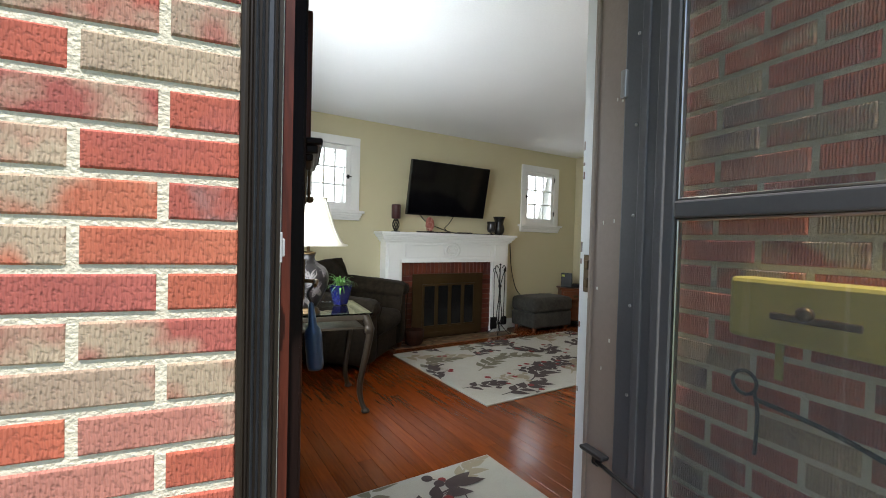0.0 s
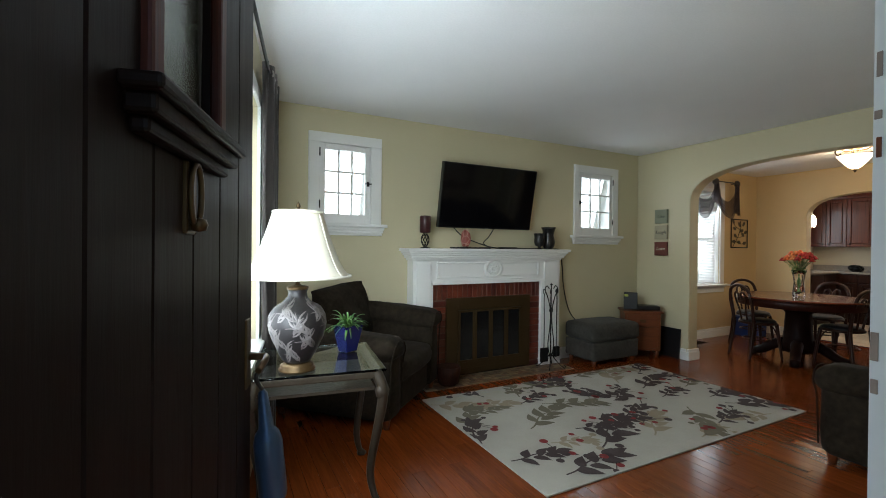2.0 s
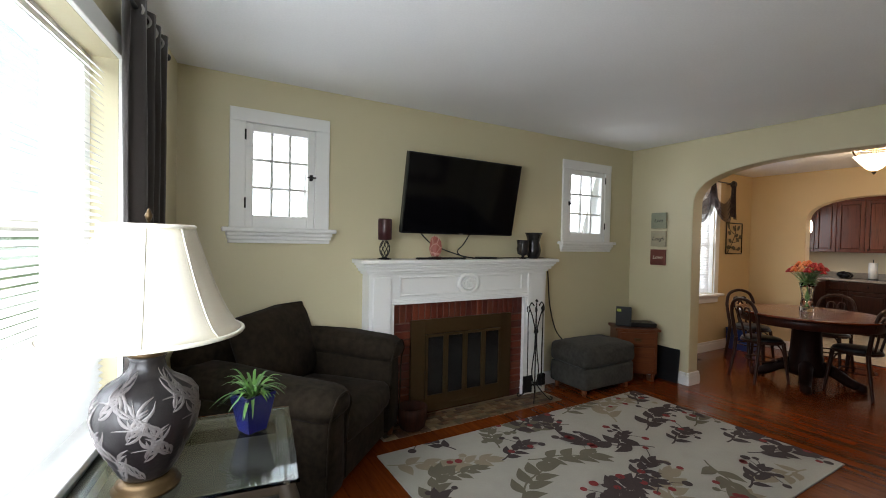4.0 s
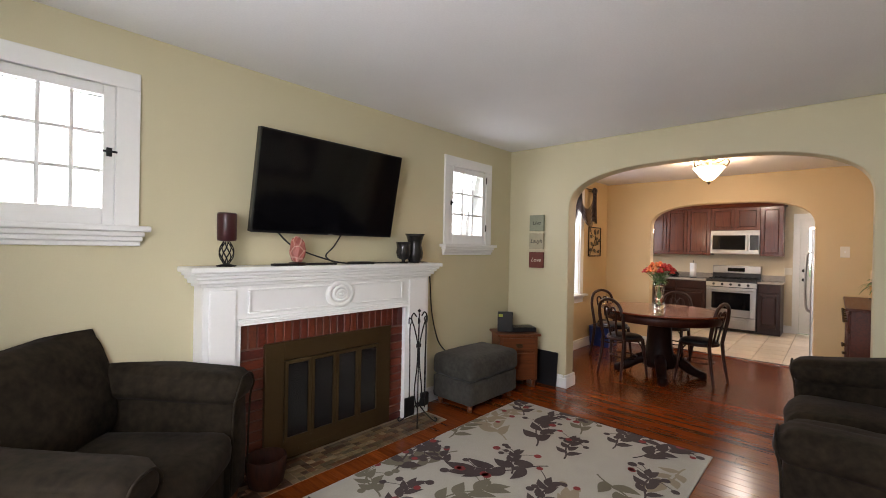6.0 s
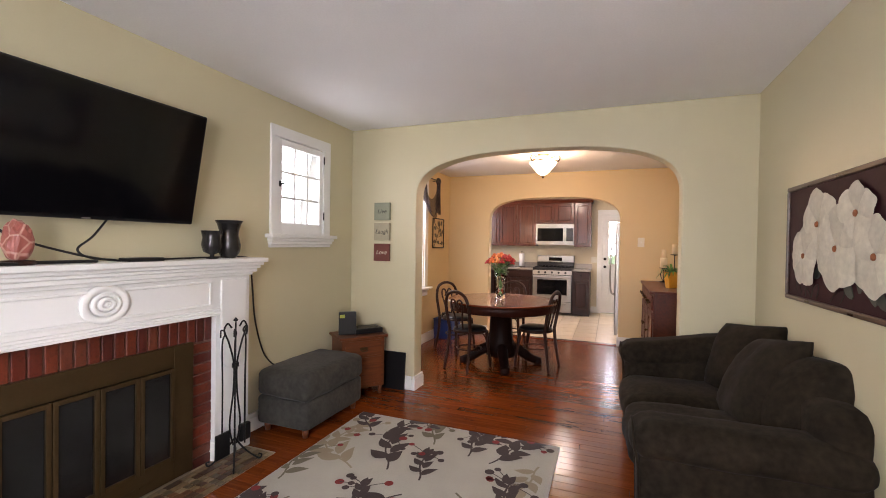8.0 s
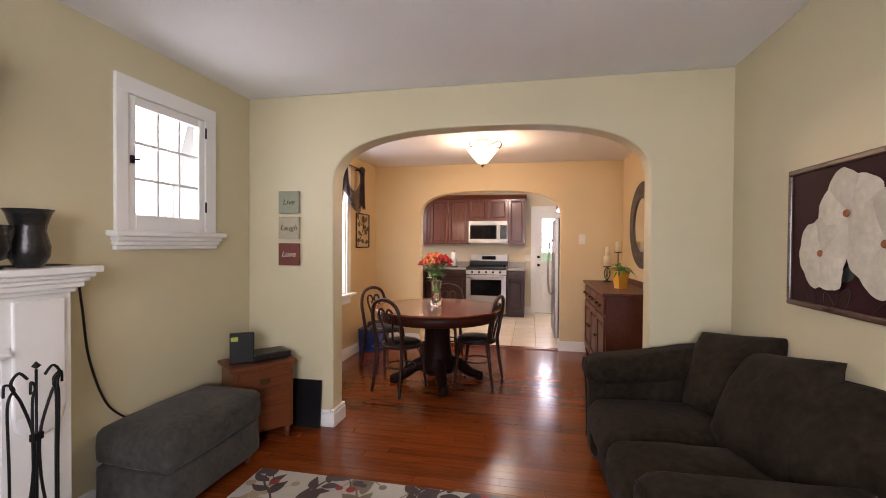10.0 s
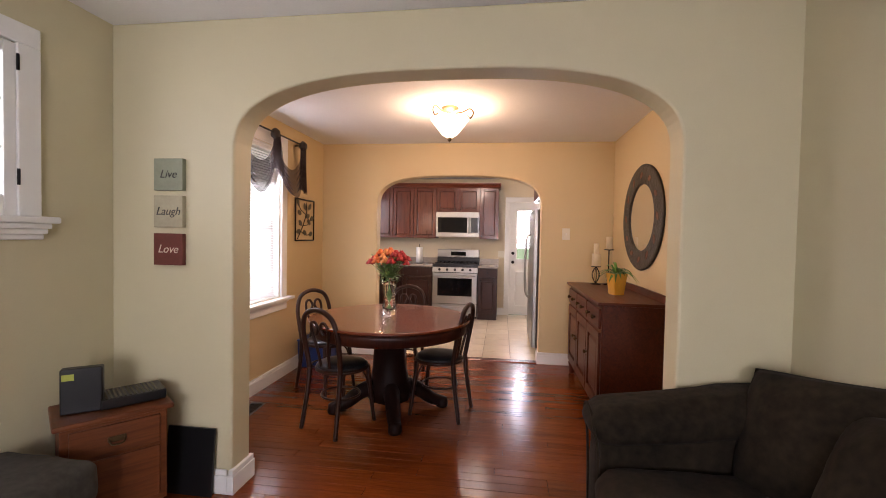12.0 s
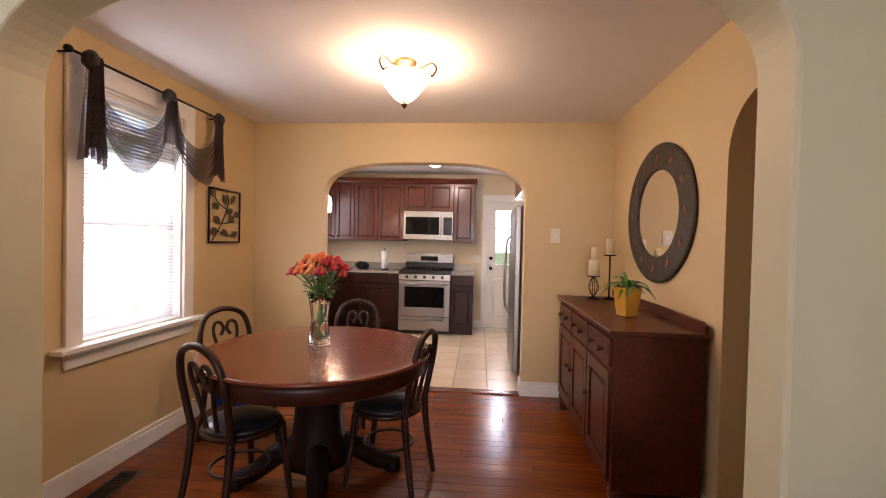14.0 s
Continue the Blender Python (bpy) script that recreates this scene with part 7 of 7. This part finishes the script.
for k in range(3):
    b = bmesh.new()
    y0 = RY0 + 0.03 + k * 0.237
    for q in range(4):
        tube(b, [(RX + 0.06, y0 + q * 0.072, 0.95), (KIT_E - 0.12, y0 + q * 0.072, 0.95)], 0.006, 6)
    for x in (RX + 0.06, RX + 0.30, KIT_E - 0.12):
        tube(b, [(x, y0, 0.95), (x, y0 + 0.216, 0.95)], 0.006, 6), tube(b, [(x, y0, 0.925), (x, y0, 0.95)], 0.006, 6), tube(b, [(x, y0 + 0.216, 0.925), (x, y0 + 0.216, 0.95)], 0.006, 6)
    part("grate", b, M_IRON, rg)

def base_cabinet(y0, y1, x0, label, doors=1):
    c = thing("base_cabinet", label, "kitchen cabinet", None, "base cabinets")
    b = bmesh.new()
    box(b, x0 + 0.06, KIT_E, y0 + 0.001, y1 - 0.001, 0, 0.10), box(b, x0, KIT_E, y0 + 0.001, y1 - 0.001, 0.10, 0.88)
    part("body", b, M_BASECAB, c)
    w = (y1 - y0) / doors
    for k in range(doors):
        b = bmesh.new()
        rbox(b, x0 - 0.02, x0, y0 + k * w + 0.004, y0 + (k + 1) * w - 0.004, 0.73, 0.865, 0.006)
        dr = part("drawer", b, M_BASECAB, c)
        b = bmesh.new()
        lathe(b, [(0.005, 0), (0.005, 0.01), (0.013, 0.018), (0, 0.027)], 12, pose(x0 - 0.02, y0 + (k + 0.5) * w, 0.80, 0, -90, 0))
        part("knob", b, M_IRON, dr)
        raised_door(c, x0, y0 + k * w, y0 + (k + 1) * w, 0.12, 0.715, (y0 + (k + 0.86) * w, 0.67), M_BASECAB)
    return c


base_cabinet(3.945, 4.268, 11.24, "narrow dark cherry base cabinet beside the range")
base_cabinet(5.04, 5.55, 11.24, "dark cherry base cabinet beside the range")
base_cabinet(5.55, 6.44, 11.24, "dark cherry corner base cabinet", 2)
for y0, y1 in ((3.93, 4.27), (5.04, 6.445)):
    b = bmesh.new()
    rbox(b, 11.205, KIT_E, y0, y1, 0.88, 0.915, 0.005), box(b, KIT_E - 0.025, KIT_E - 0.002, y0, y1, 0.915, 1.01)
    single("worktop", b, M_GRANITE, "speckled grey-brown granite worktop with a low splash", "worktop")
c = thing("base_cabinet", "long dark cherry base run under the kitchen window", "kitchen cabinet", None, "base cabinets")
b = bmesh.new()
box(b, 9.35, 11.23, 5.85, 6.44, 0.0, 0.88)
part("body", b, M_BASECAB, c)
for k in range(4):
    b = bmesh.new()
    rbox(b, 9.36 + k * 0.46, 9.81 + k * 0.46, 5.83, 5.85, 0.12, 0.865, 0.006)
    part("door", b, M_BASECAB, c)
b = bmesh.new()
rbox(b, 9.33, 11.203, 5.80, 6.445, 0.88, 0.915, 0.005)
single("worktop", b, M_GRANITE, "speckled granite worktop along the window wall", "worktop")
pt = thing("paper_towel_holder", "white paper towel roll on a black stand", "paper towel", pose(11.55, 5.33, 0.916))
b = bmesh.new()
lathe(b, [(0.07, 0), (0.072, 0.008), (0.008, 0.012), (0.006, 0.32), (0.012, 0.33), (0, 0.335)], 20)
part("stand", b, M_BLACK, pt)
b = bmesh.new()
lathe(b, [(0.022, 0.014), (0.056, 0.014), (0.057, 0.285), (0.022, 0.285)], 28)
part("roll", b, M_WHITE, pt)
b = bmesh.new()
for k in range(6):
    cushion(b, 0.05, 0.05, 0.04, 0.035, 0.01, pose(11.45 + 0.06 * (k % 3), 5.64 + 0.07 * (k // 3), 0.965 + 0.02 * (k % 2)), 4, 0.01, k)
single("dark_basket", b, M_IRON, "dark rounded basket on the worktop corner", "basket")

fr = thing("refrigerator", "stainless refrigerator with long curved handles", "refrigerator", pose(0, 0, 0))
b = bmesh.new()
rbox(b, 9.32, 10.20, 2.66, 3.44, 0.02, 1.75, 0.006)
part("cabinet", b, M_STORM, fr)
for x0, x1 in ((9.325, 9.755), (9.765, 10.195)):
    b = bmesh.new()
    rbox(b, x0, x1, 3.445, 3.505, 0.06, 1.745, 0.012, 3)
    d = part("door", b, M_STEEL, fr)
    hx = x1 - 0.04 if x0 < 9.4 else x0 + 0.04
    b = bmesh.new()
    tube(b, curve([(hx, 3.50, 0.62), (hx, 3.56, 0.68), (hx, 3.575, 1.0), (hx, 3.56, 1.38), (hx, 3.50, 1.44)]), 0.013, 10)
    part("handle", b, M_STEEL, d)
b = bmesh.new()
box(b, 9.44, 10.36, 2.56, 3.42, 1.90, KCEIL)
oc = thing("wall_cabinet", "cherry cabinet over the refrigerator", "kitchen cabinet", None, "wall cabinets")
part("body", b, M_CABINET, oc)
for x0 in (9.445, 9.905):
    b = bmesh.new()
    rbox(b, x0, x0 + 0.45, 3.42, 3.44, 1.91, 2.40, 0.008)
    part("door", b, M_CABINET, oc)

kd = thing("door_2", "white back door with a glazed upper half", "door", pose(KIT_E, 0, 0))
tagged(kd, kind="structure")
b = bmesh.new()
for a0, a1, c0, c1 in ((3.735, 3.83, 0, 2.03), (2.95, 3.045, 0, 2.03), (2.95, 3.83, 2.03, 2.125)):
    rbox(b, -0.02, 0, a0, a1, c0, c1, 0.004)
part("casing", b, M_WHITE, kd)
b = bmesh.new()
holed(b, 3.045, 3.735, 0.03, 0.07, 0.01, 2.03, [(3.17, 3.61, 1.02, 1.88)], axis="y")
part("slab", b, M_WHITE, kd)
for y0 in (3.15, 3.42):
    b = bmesh.new()
    rbox(b, 0.018, 0.034, y0, y0 + 0.21, 0.18, 0.80, 0.012)
    part("panel", b, M_WHITE, kd)
b = bmesh.new()
box(b, 0.045, 0.05, 3.17, 3.61, 1.02, 1.88)
part("pane", b, M_PANE, kd).visible_shadow = False
for k in range(1, 3):
    b = bmesh.new()
    rbox(b, 0.03, 0.045, 3.17, 3.61, 1.02 + k * 0.287 - 0.008, 1.02 + k * 0.287 + 0.008, 0.003)
    part("muntin", b, M_WHITE, kd)
for z in (0.96, 1.12):
    b = bmesh.new()
    lathe(b, [(0.028, 0), (0.028, 0.006), (0.012, 0.012), (0.012, 0.03), (0.027, 0.045), (0.02, 0.06), (0, 0.063)] if z < 1 else [(0.028, 0), (0.027, 0.02), (0.002, 0.022)], 18, pose(0.03, 3.68, z, 0, -90, 0))
    part("knob" if z < 1 else "deadbolt", b, M_IRON, kd)
sw2 = thing("light_switch", "ivory switch plate beside the back door", "light switch", pose(KIT_E - 0.001, 3.89, 1.10, 0, 0, -90))
b = bmesh.new()
rbox(b, -0.055, 0.055, -0.006, 0, -0.06, 0.06, 0.003)
part("plate", b, M_IVORY, sw2)
baseboard("baseboard_kitchen", 11.835, KIT_E, 3.83, 3.945)

kw = thing("window_4", "white window over the kitchen counter", "window", pose(0, 6.45, 0))
tagged(kw, kind="structure")
b = bmesh.new()
for a0, a1, c0, c1 in ((9.82, 9.9, 1.02, 2.13), (10.9, 10.98, 1.02, 2.13), (9.9, 10.9, 2.05, 2.13), (9.9, 10.9, 1.02, 1.10)):
    rbox(b, a0, a1, -0.02, 0, c0, c1, 0.004)
part("casing", b, M_WHITE, kw)
pe = thing("pendant_lamp", "small pendant lamp with a lit white glass shade", "pendant lamp", pose(9.55, 5.53, KCEIL))
b = bmesh.new()
lathe(b, [(0.05, 0), (0.048, -0.02), (0.006, -0.03)], 18), tube(b, [(0, 0, -0.02), (0, 0, -0.60)], 0.004, 6)
part("cord", b, M_STEEL, pe)
b = bmesh.new()
lathe(b, [(0.012, -0.60), (0.03, -0.62), (0.045, -0.66), (0.048, -0.72), (0.04, -0.775), (0.03, -0.79), (0.002, -0.785)], 24)
part("shade", b, glow("lit_white_glass", (1.0, 0.88, 0.68), 7.0), pe)
kl = thing("ceiling_light", "flush white kitchen ceiling lamp", "ceiling light", pose(10.9, 4.5, KCEIL) @ Matrix.Scale(0.68, 4))
b = bmesh.new()
lathe(b, [(0.14, 0), (0.145, -0.012), (0.13, -0.02)], 28)
part("rim", b, M_BRASS, kl)
b = bmesh.new()
lathe(b, [(0.13, -0.015), (0.115, -0.05), (0.06, -0.075), (0.002, -0.08)], 28)
part("diffuser", b, glow("lit_diffuser", (1.0, 0.9, 0.75), 5.0), kl)


# ---------- rugs ----------
M_RUG = paint("cream_rug_pile", (0.36, 0.34, 0.29), 0.95, vary=0.10, scale=8, grain=160, bump=0.25, sheen=0.2)
M_RDARK = paint("dark_brown_pile", (0.050, 0.034, 0.033), 0.95, vary=0.18, grain=160, bump=0.25)
M_ROLIVE = paint("olive_pile", (0.135, 0.118, 0.08), 0.95, vary=0.15, grain=160, bump=0.25)
M_RTAN = paint("tan_pile", (0.26, 0.22, 0.15), 0.95, vary=0.12, grain=160, bump=0.25)
M_RRED = paint("red_pile", (0.20, 0.022, 0.02), 0.95, vary=0.12, grain=160, bump=0.25)
RUG_Z = 0.011


class Flat:
    """Collects flat shapes that lie a little above a rug, clipped to it."""

    def __init__(self, x0, x1, y0, y1, z):
        self.area, self.z, self.bm, self.n = (x0 + 0.01, x1 - 0.01, y0 + 0.01, y1 - 0.01), z, bmesh.new(), 0

    def shape(self, pts):
        x0, x1, y0, y1 = self.area
        for k, lim, sign in ((0, x0, 1), (0, x1, -1), (1, y0, 1), (1, y1, -1)):
            out = []
            for p, q in zip(pts, pts[1:] + pts[:1]):
                a, c = sign * (p[k] - lim), sign * (q[k] - lim)
                if a >= 0:
                    out.append(p)
                if a * c < 0:
                    t = a / (a - c)
                    out.append((p[0] + (q[0] - p[0]) * t, p[1] + (q[1] - p[1]) * t))
            pts = out
            if len(pts) < 3:
                return
        self.n += 1
        z = self.z + 0.00004 * (self.n % 40)
        try:
            self.bm.faces.new([self.bm.verts.new((x, y, z)) for x, y in pts])
        except ValueError:
            pass

    def leaf(self, x, y, a, ln, w):
        up, lo = [], []
        for i in range(9):
            t = i / 8
            h = w * math.sin(math.pi * t ** 0.8) * (1 - 0.15 * t)
            bend = 0.10 * ln * math.sin(math.pi * t)
            up.append((t * ln, bend + h)), lo.append((t * ln, bend - h))
        ca, sa = math.cos(a), math.sin(a)
        self.shape([(x + u * ca - v * sa, y + u * sa + v * ca) for u, v in up[:-1] + lo[:0:-1]])

    def disc(self, x, y, r):
        self.shape([(x + r * math.cos(2 * math.pi * k / 14), y + r * math.sin(2 * math.pi * k / 14)) for k in range(14)])

    def stem(self, pts, w):
        pts = curve([(x, y, 0) for x, y in pts], 5)
        for p, q in zip(pts, pts[1:]):
            d = (q - p).normalized() * w
            self.shape([(p.x - d.y, p.y + d.x), (p.x + d.y, p.y - d.x), (q.x + d.y, q.y - d.x), (q.x - d.y, q.y + d.x)])


def floral(x0, x1, y0, y1, z, seed, sprigs, rug):
    mats = {"tan": (M_RTAN, 0.0002), "olive": (M_ROLIVE, 0.0014), "dark": (M_RDARK, 0.0026), "red": (M_RRED, 0.0038)}
    r = random.Random(seed)
    for count, (x, y, a, size, kind) in enumerate(sprigs):
        def sheet(which):
            return Flat(x0, x1, y0, y1, z + mats[which][1] + 0.00005 * (count % 20))
        size *= 1.12
        L = sheet(kind)
        tip = (x + size * math.cos(a), y + size * math.sin(a))
        mid = ((x + tip[0]) / 2 - 0.10 * size * math.sin(a), (y + tip[1]) / 2 + 0.10 * size * math.cos(a))
        L.stem([(x - 0.25 * size * math.cos(a), y - 0.25 * size * math.sin(a)), (x, y), mid, tip], 0.006)
        for k in range(7):
            t = k / 6
            side = 1 if k % 2 else -1
            px, py = x + (tip[0] - x) * t, y + (tip[1] - y) * t
            L.leaf(px, py, a + side * r.uniform(0.5, 1.1) * (1 - 0.35 * t), size * r.uniform(0.42, 0.56), size * r.uniform(0.105, 0.14))
        L.leaf(tip[0], tip[1], a + r.uniform(-0.2, 0.2), size * 0.50, size * 0.12)
        if kind == "dark" or r.random() < 0.4:
            for k in range(6):
                bx, by = tip[0] + r.uniform(-0.16, 0.16), tip[1] + r.uniform(-0.16, 0.16)
                if k % 3 == 0:
                    red = sheet("red")
                    red.disc(bx, by, r.uniform(0.020, 0.030))
                    part("berry", red.bm, M_RRED, rug)
                else:
                    L.disc(bx, by, r.uniform(0.020, 0.030))
                L.stem([tip, ((tip[0] + bx) / 2 + 0.01, (tip[1] + by) / 2), (bx, by)], 0.003)
        part("leaf_sprig", L.bm, mats[kind][0], rug)


def rug_at(x0, x1, y0, y1, seed, sprigs, label):
    rug = thing("rug", label, "rug")
    b = bmesh.new()
    rbox(b, x0, x1, y0, y1, 0.0, RUG_Z, 0.004)
    part("woven_field", b, M_RUG, rug)
    floral(x0, x1, y0, y1, RUG_Z, seed, sprigs, rug)


BIG = [(3.55, 4.18, 0.5, 0.36, "dark"), (3.10, 3.99, 0.1, 0.30, "dark"), (4.80, 4.85, 0.4, 0.32, "dark"), (5.30, 4.40, -0.9, 0.30, "dark"),
       (3.85, 5.30, 0.3, 0.30, "dark"), (2.80, 4.55, 1.2, 0.24, "dark"), (3.30, 4.60, 0.5, 0.30, "olive"), (3.70, 4.88, -0.4, 0.30, "olive"),
       (4.00, 4.15, 0.6, 0.28, "tan"), (2.85, 4.80, 0.9, 0.26, "olive"), (5.20, 5.22, 0.6, 0.24, "dark"), (5.10, 4.22, -0.5, 0.30, "dark"),
       (4.45, 4.68, 2.4, 0.34, "dark"), (5.20, 4.70, 0.3, 0.26, "olive"), (4.70, 5.10, 1.0, 0.32, "tan"), (4.20, 5.20, 2.7, 0.28, "olive"),
       (4.60, 4.28, -2.2, 0.30, "olive"), (4.45, 5.36, 0.2, 0.24, "olive"), (2.85, 5.25, -0.5, 0.28, "tan"), (3.25, 5.30, 2.0, 0.22, "dark"), (5.05, 3.98, 2.9, 0.24, "tan")]
rs = random.Random(17)
while len(BIG) < 38:
    c = (rs.uniform(2.75, 5.35), rs.uniform(3.95, 5.4))
    if all(math.hypot(c[0] - o[0] - 0.1, c[1] - o[1]) > 0.20 for o in BIG):
        BIG.append((c[0], c[1], rs.uniform(-0.6, 1.3), rs.uniform(0.17, 0.25), rs.choice(("olive", "tan", "dark", "dark"))))
rug_at(2.78, 5.44, 3.87, 5.43, 4, BIG, "cream area rug with brown, olive and red leaf sprigs")
SMALL = [(1.75, 3.02, 0.4, 0.26, "dark"), (2.05, 3.15, 0.6, 0.22, "tan"), (1.60, 3.22, 1.0, 0.22, "olive"), (1.85, 2.75, 0.2, 0.24, "dark"), (2.10, 2.85, -0.8, 0.24, "olive")]
rug_at(1.50, 2.34, 2.72, 3.31, 9, SMALL, "small cream door rug with the same leaf sprigs")

# ---------- pieces of floors and walls ----------
rb = random.Random(21)


def piece_mesh(name, sx, sy, sz, material, bevel=0.0015):
    """A block with its top edges eased, standing on z = 0 and centred."""
    b = bmesh.new()
    box(b, -sx / 2, sx / 2, -sy / 2, sy / 2, 0, sz)
    top = [e for e in b.edges if all(v.co.z > sz / 2 for v in e.verts)]
    bmesh.ops.bevel(b, geom=top, offset=bevel, segments=1, affect="EDGES")
    return mesh_of(name, b, material)


def lay(name, mesh, parent, m):
    ob = new(name, mesh)
    ob.parent, ob.matrix_basis = parent, m
    return ob


# oak strips along y
PW = 0.079
LENGTHS = (0.75, 1.0, 1.25, 1.5, 1.75)
strips = {ln: piece_mesh("plank", PW - 0.0012, ln - 0.0015, 0.012, M_PLANK, 0.0012) for ln in LENGTHS}
x = 1.18
while x < 8.92:
    y = 1.4 if 6.0 < x < 7.5 else 2.2 if x < 2.9 else 2.5
    y -= rb.choice((0.0, 0.3, 0.6))
    while y < 6.0:
        ln = rb.choice(LENGTHS)
        lay("plank", strips[ln], floor, pose(x, y + ln / 2, -0.012))
        y += ln
    x += PW

# kitchen tiles
tile = piece_mesh("tile", 0.318, 0.318, 0.010, M_TILE, 0.003)
for i in range(9):
    for j in range(12):
        lay("tile", tile, kitchen_floor, pose(DINE_E + 0.245 + i * 0.325, 2.62 + j * 0.325, -0.0095 + rb.uniform(0, 0.001)))

# mosaic hearth
chip = piece_mesh("tile", 0.043, 0.043, 0.004, M_MOSAIC, 0.0015)
chip_long = piece_mesh("tile", 0.089, 0.043, 0.004, M_MOSAIC, 0.0015)
for j in range(6):
    x = 2.92
    while x < 4.60:
        if rb.random() < 0.25 and x < 4.55:
            lay("tile", chip_long, hearth, pose(x + 0.046, -0.38 + j * 0.046, 0.003))
            x += 0.092
        else:
            lay("tile", chip, hearth, pose(x + 0.023, -0.38 + j * 0.046, 0.003))
            x += 0.046


# wire-cut bricks on the house wall; local +z of a brick looks out of the wall
def brick_mesh(w):
    b = bmesh.new()
    box(b, -w / 2, w / 2, -0.0256, 0.0256, 0, 0.021)
    top = [e for e in b.edges if all(v.co.z > 0.01 for v in e.verts)]
    bmesh.ops.bevel(b, geom=top, offset=0.003, segments=1, affect="EDGES")
    return mesh_of("brick", b, M_BRICK)


long_brick, short_brick = brick_mesh(0.189), brick_mesh(0.088)
COURSE = 0.064


def brickwork(parent, length, z0, z1, place):
    """Running courses; place(a, z) gives the pose of a brick centred a along the wall."""
    k = 0
    z = z0
    while z < z1:
        a = -0.02
        if k % 2:
            lay("brick", short_brick, parent, place(a + 0.044, z))
            a += 0.102
        while a < length:
            lay("brick", long_brick, parent, place(a + 0.0945, z))
            a += 0.203
        z += COURSE
        k += 1


brickwork(facade, 0.95, 0.412, 2.5, lambda a, z: Matrix.Translation((0.008 - a, 0.0175, z)) @ pose(0, 0, 0, 90 + rb.uniform(-1, 1), rb.uniform(-0.8, 0.8), rb.uniform(-0.3, 0.3)))
brickwork(side_wall, 1.25, 0.55, 2.4, lambda a, z: Matrix.Translation((1.105, 0.09 - a, z)) @ pose(0, 0, 0, 90, 0, -90) @ pose(0, 0, 0, rb.uniform(-1, 1), rb.uniform(-0.8, 0.8), 0))
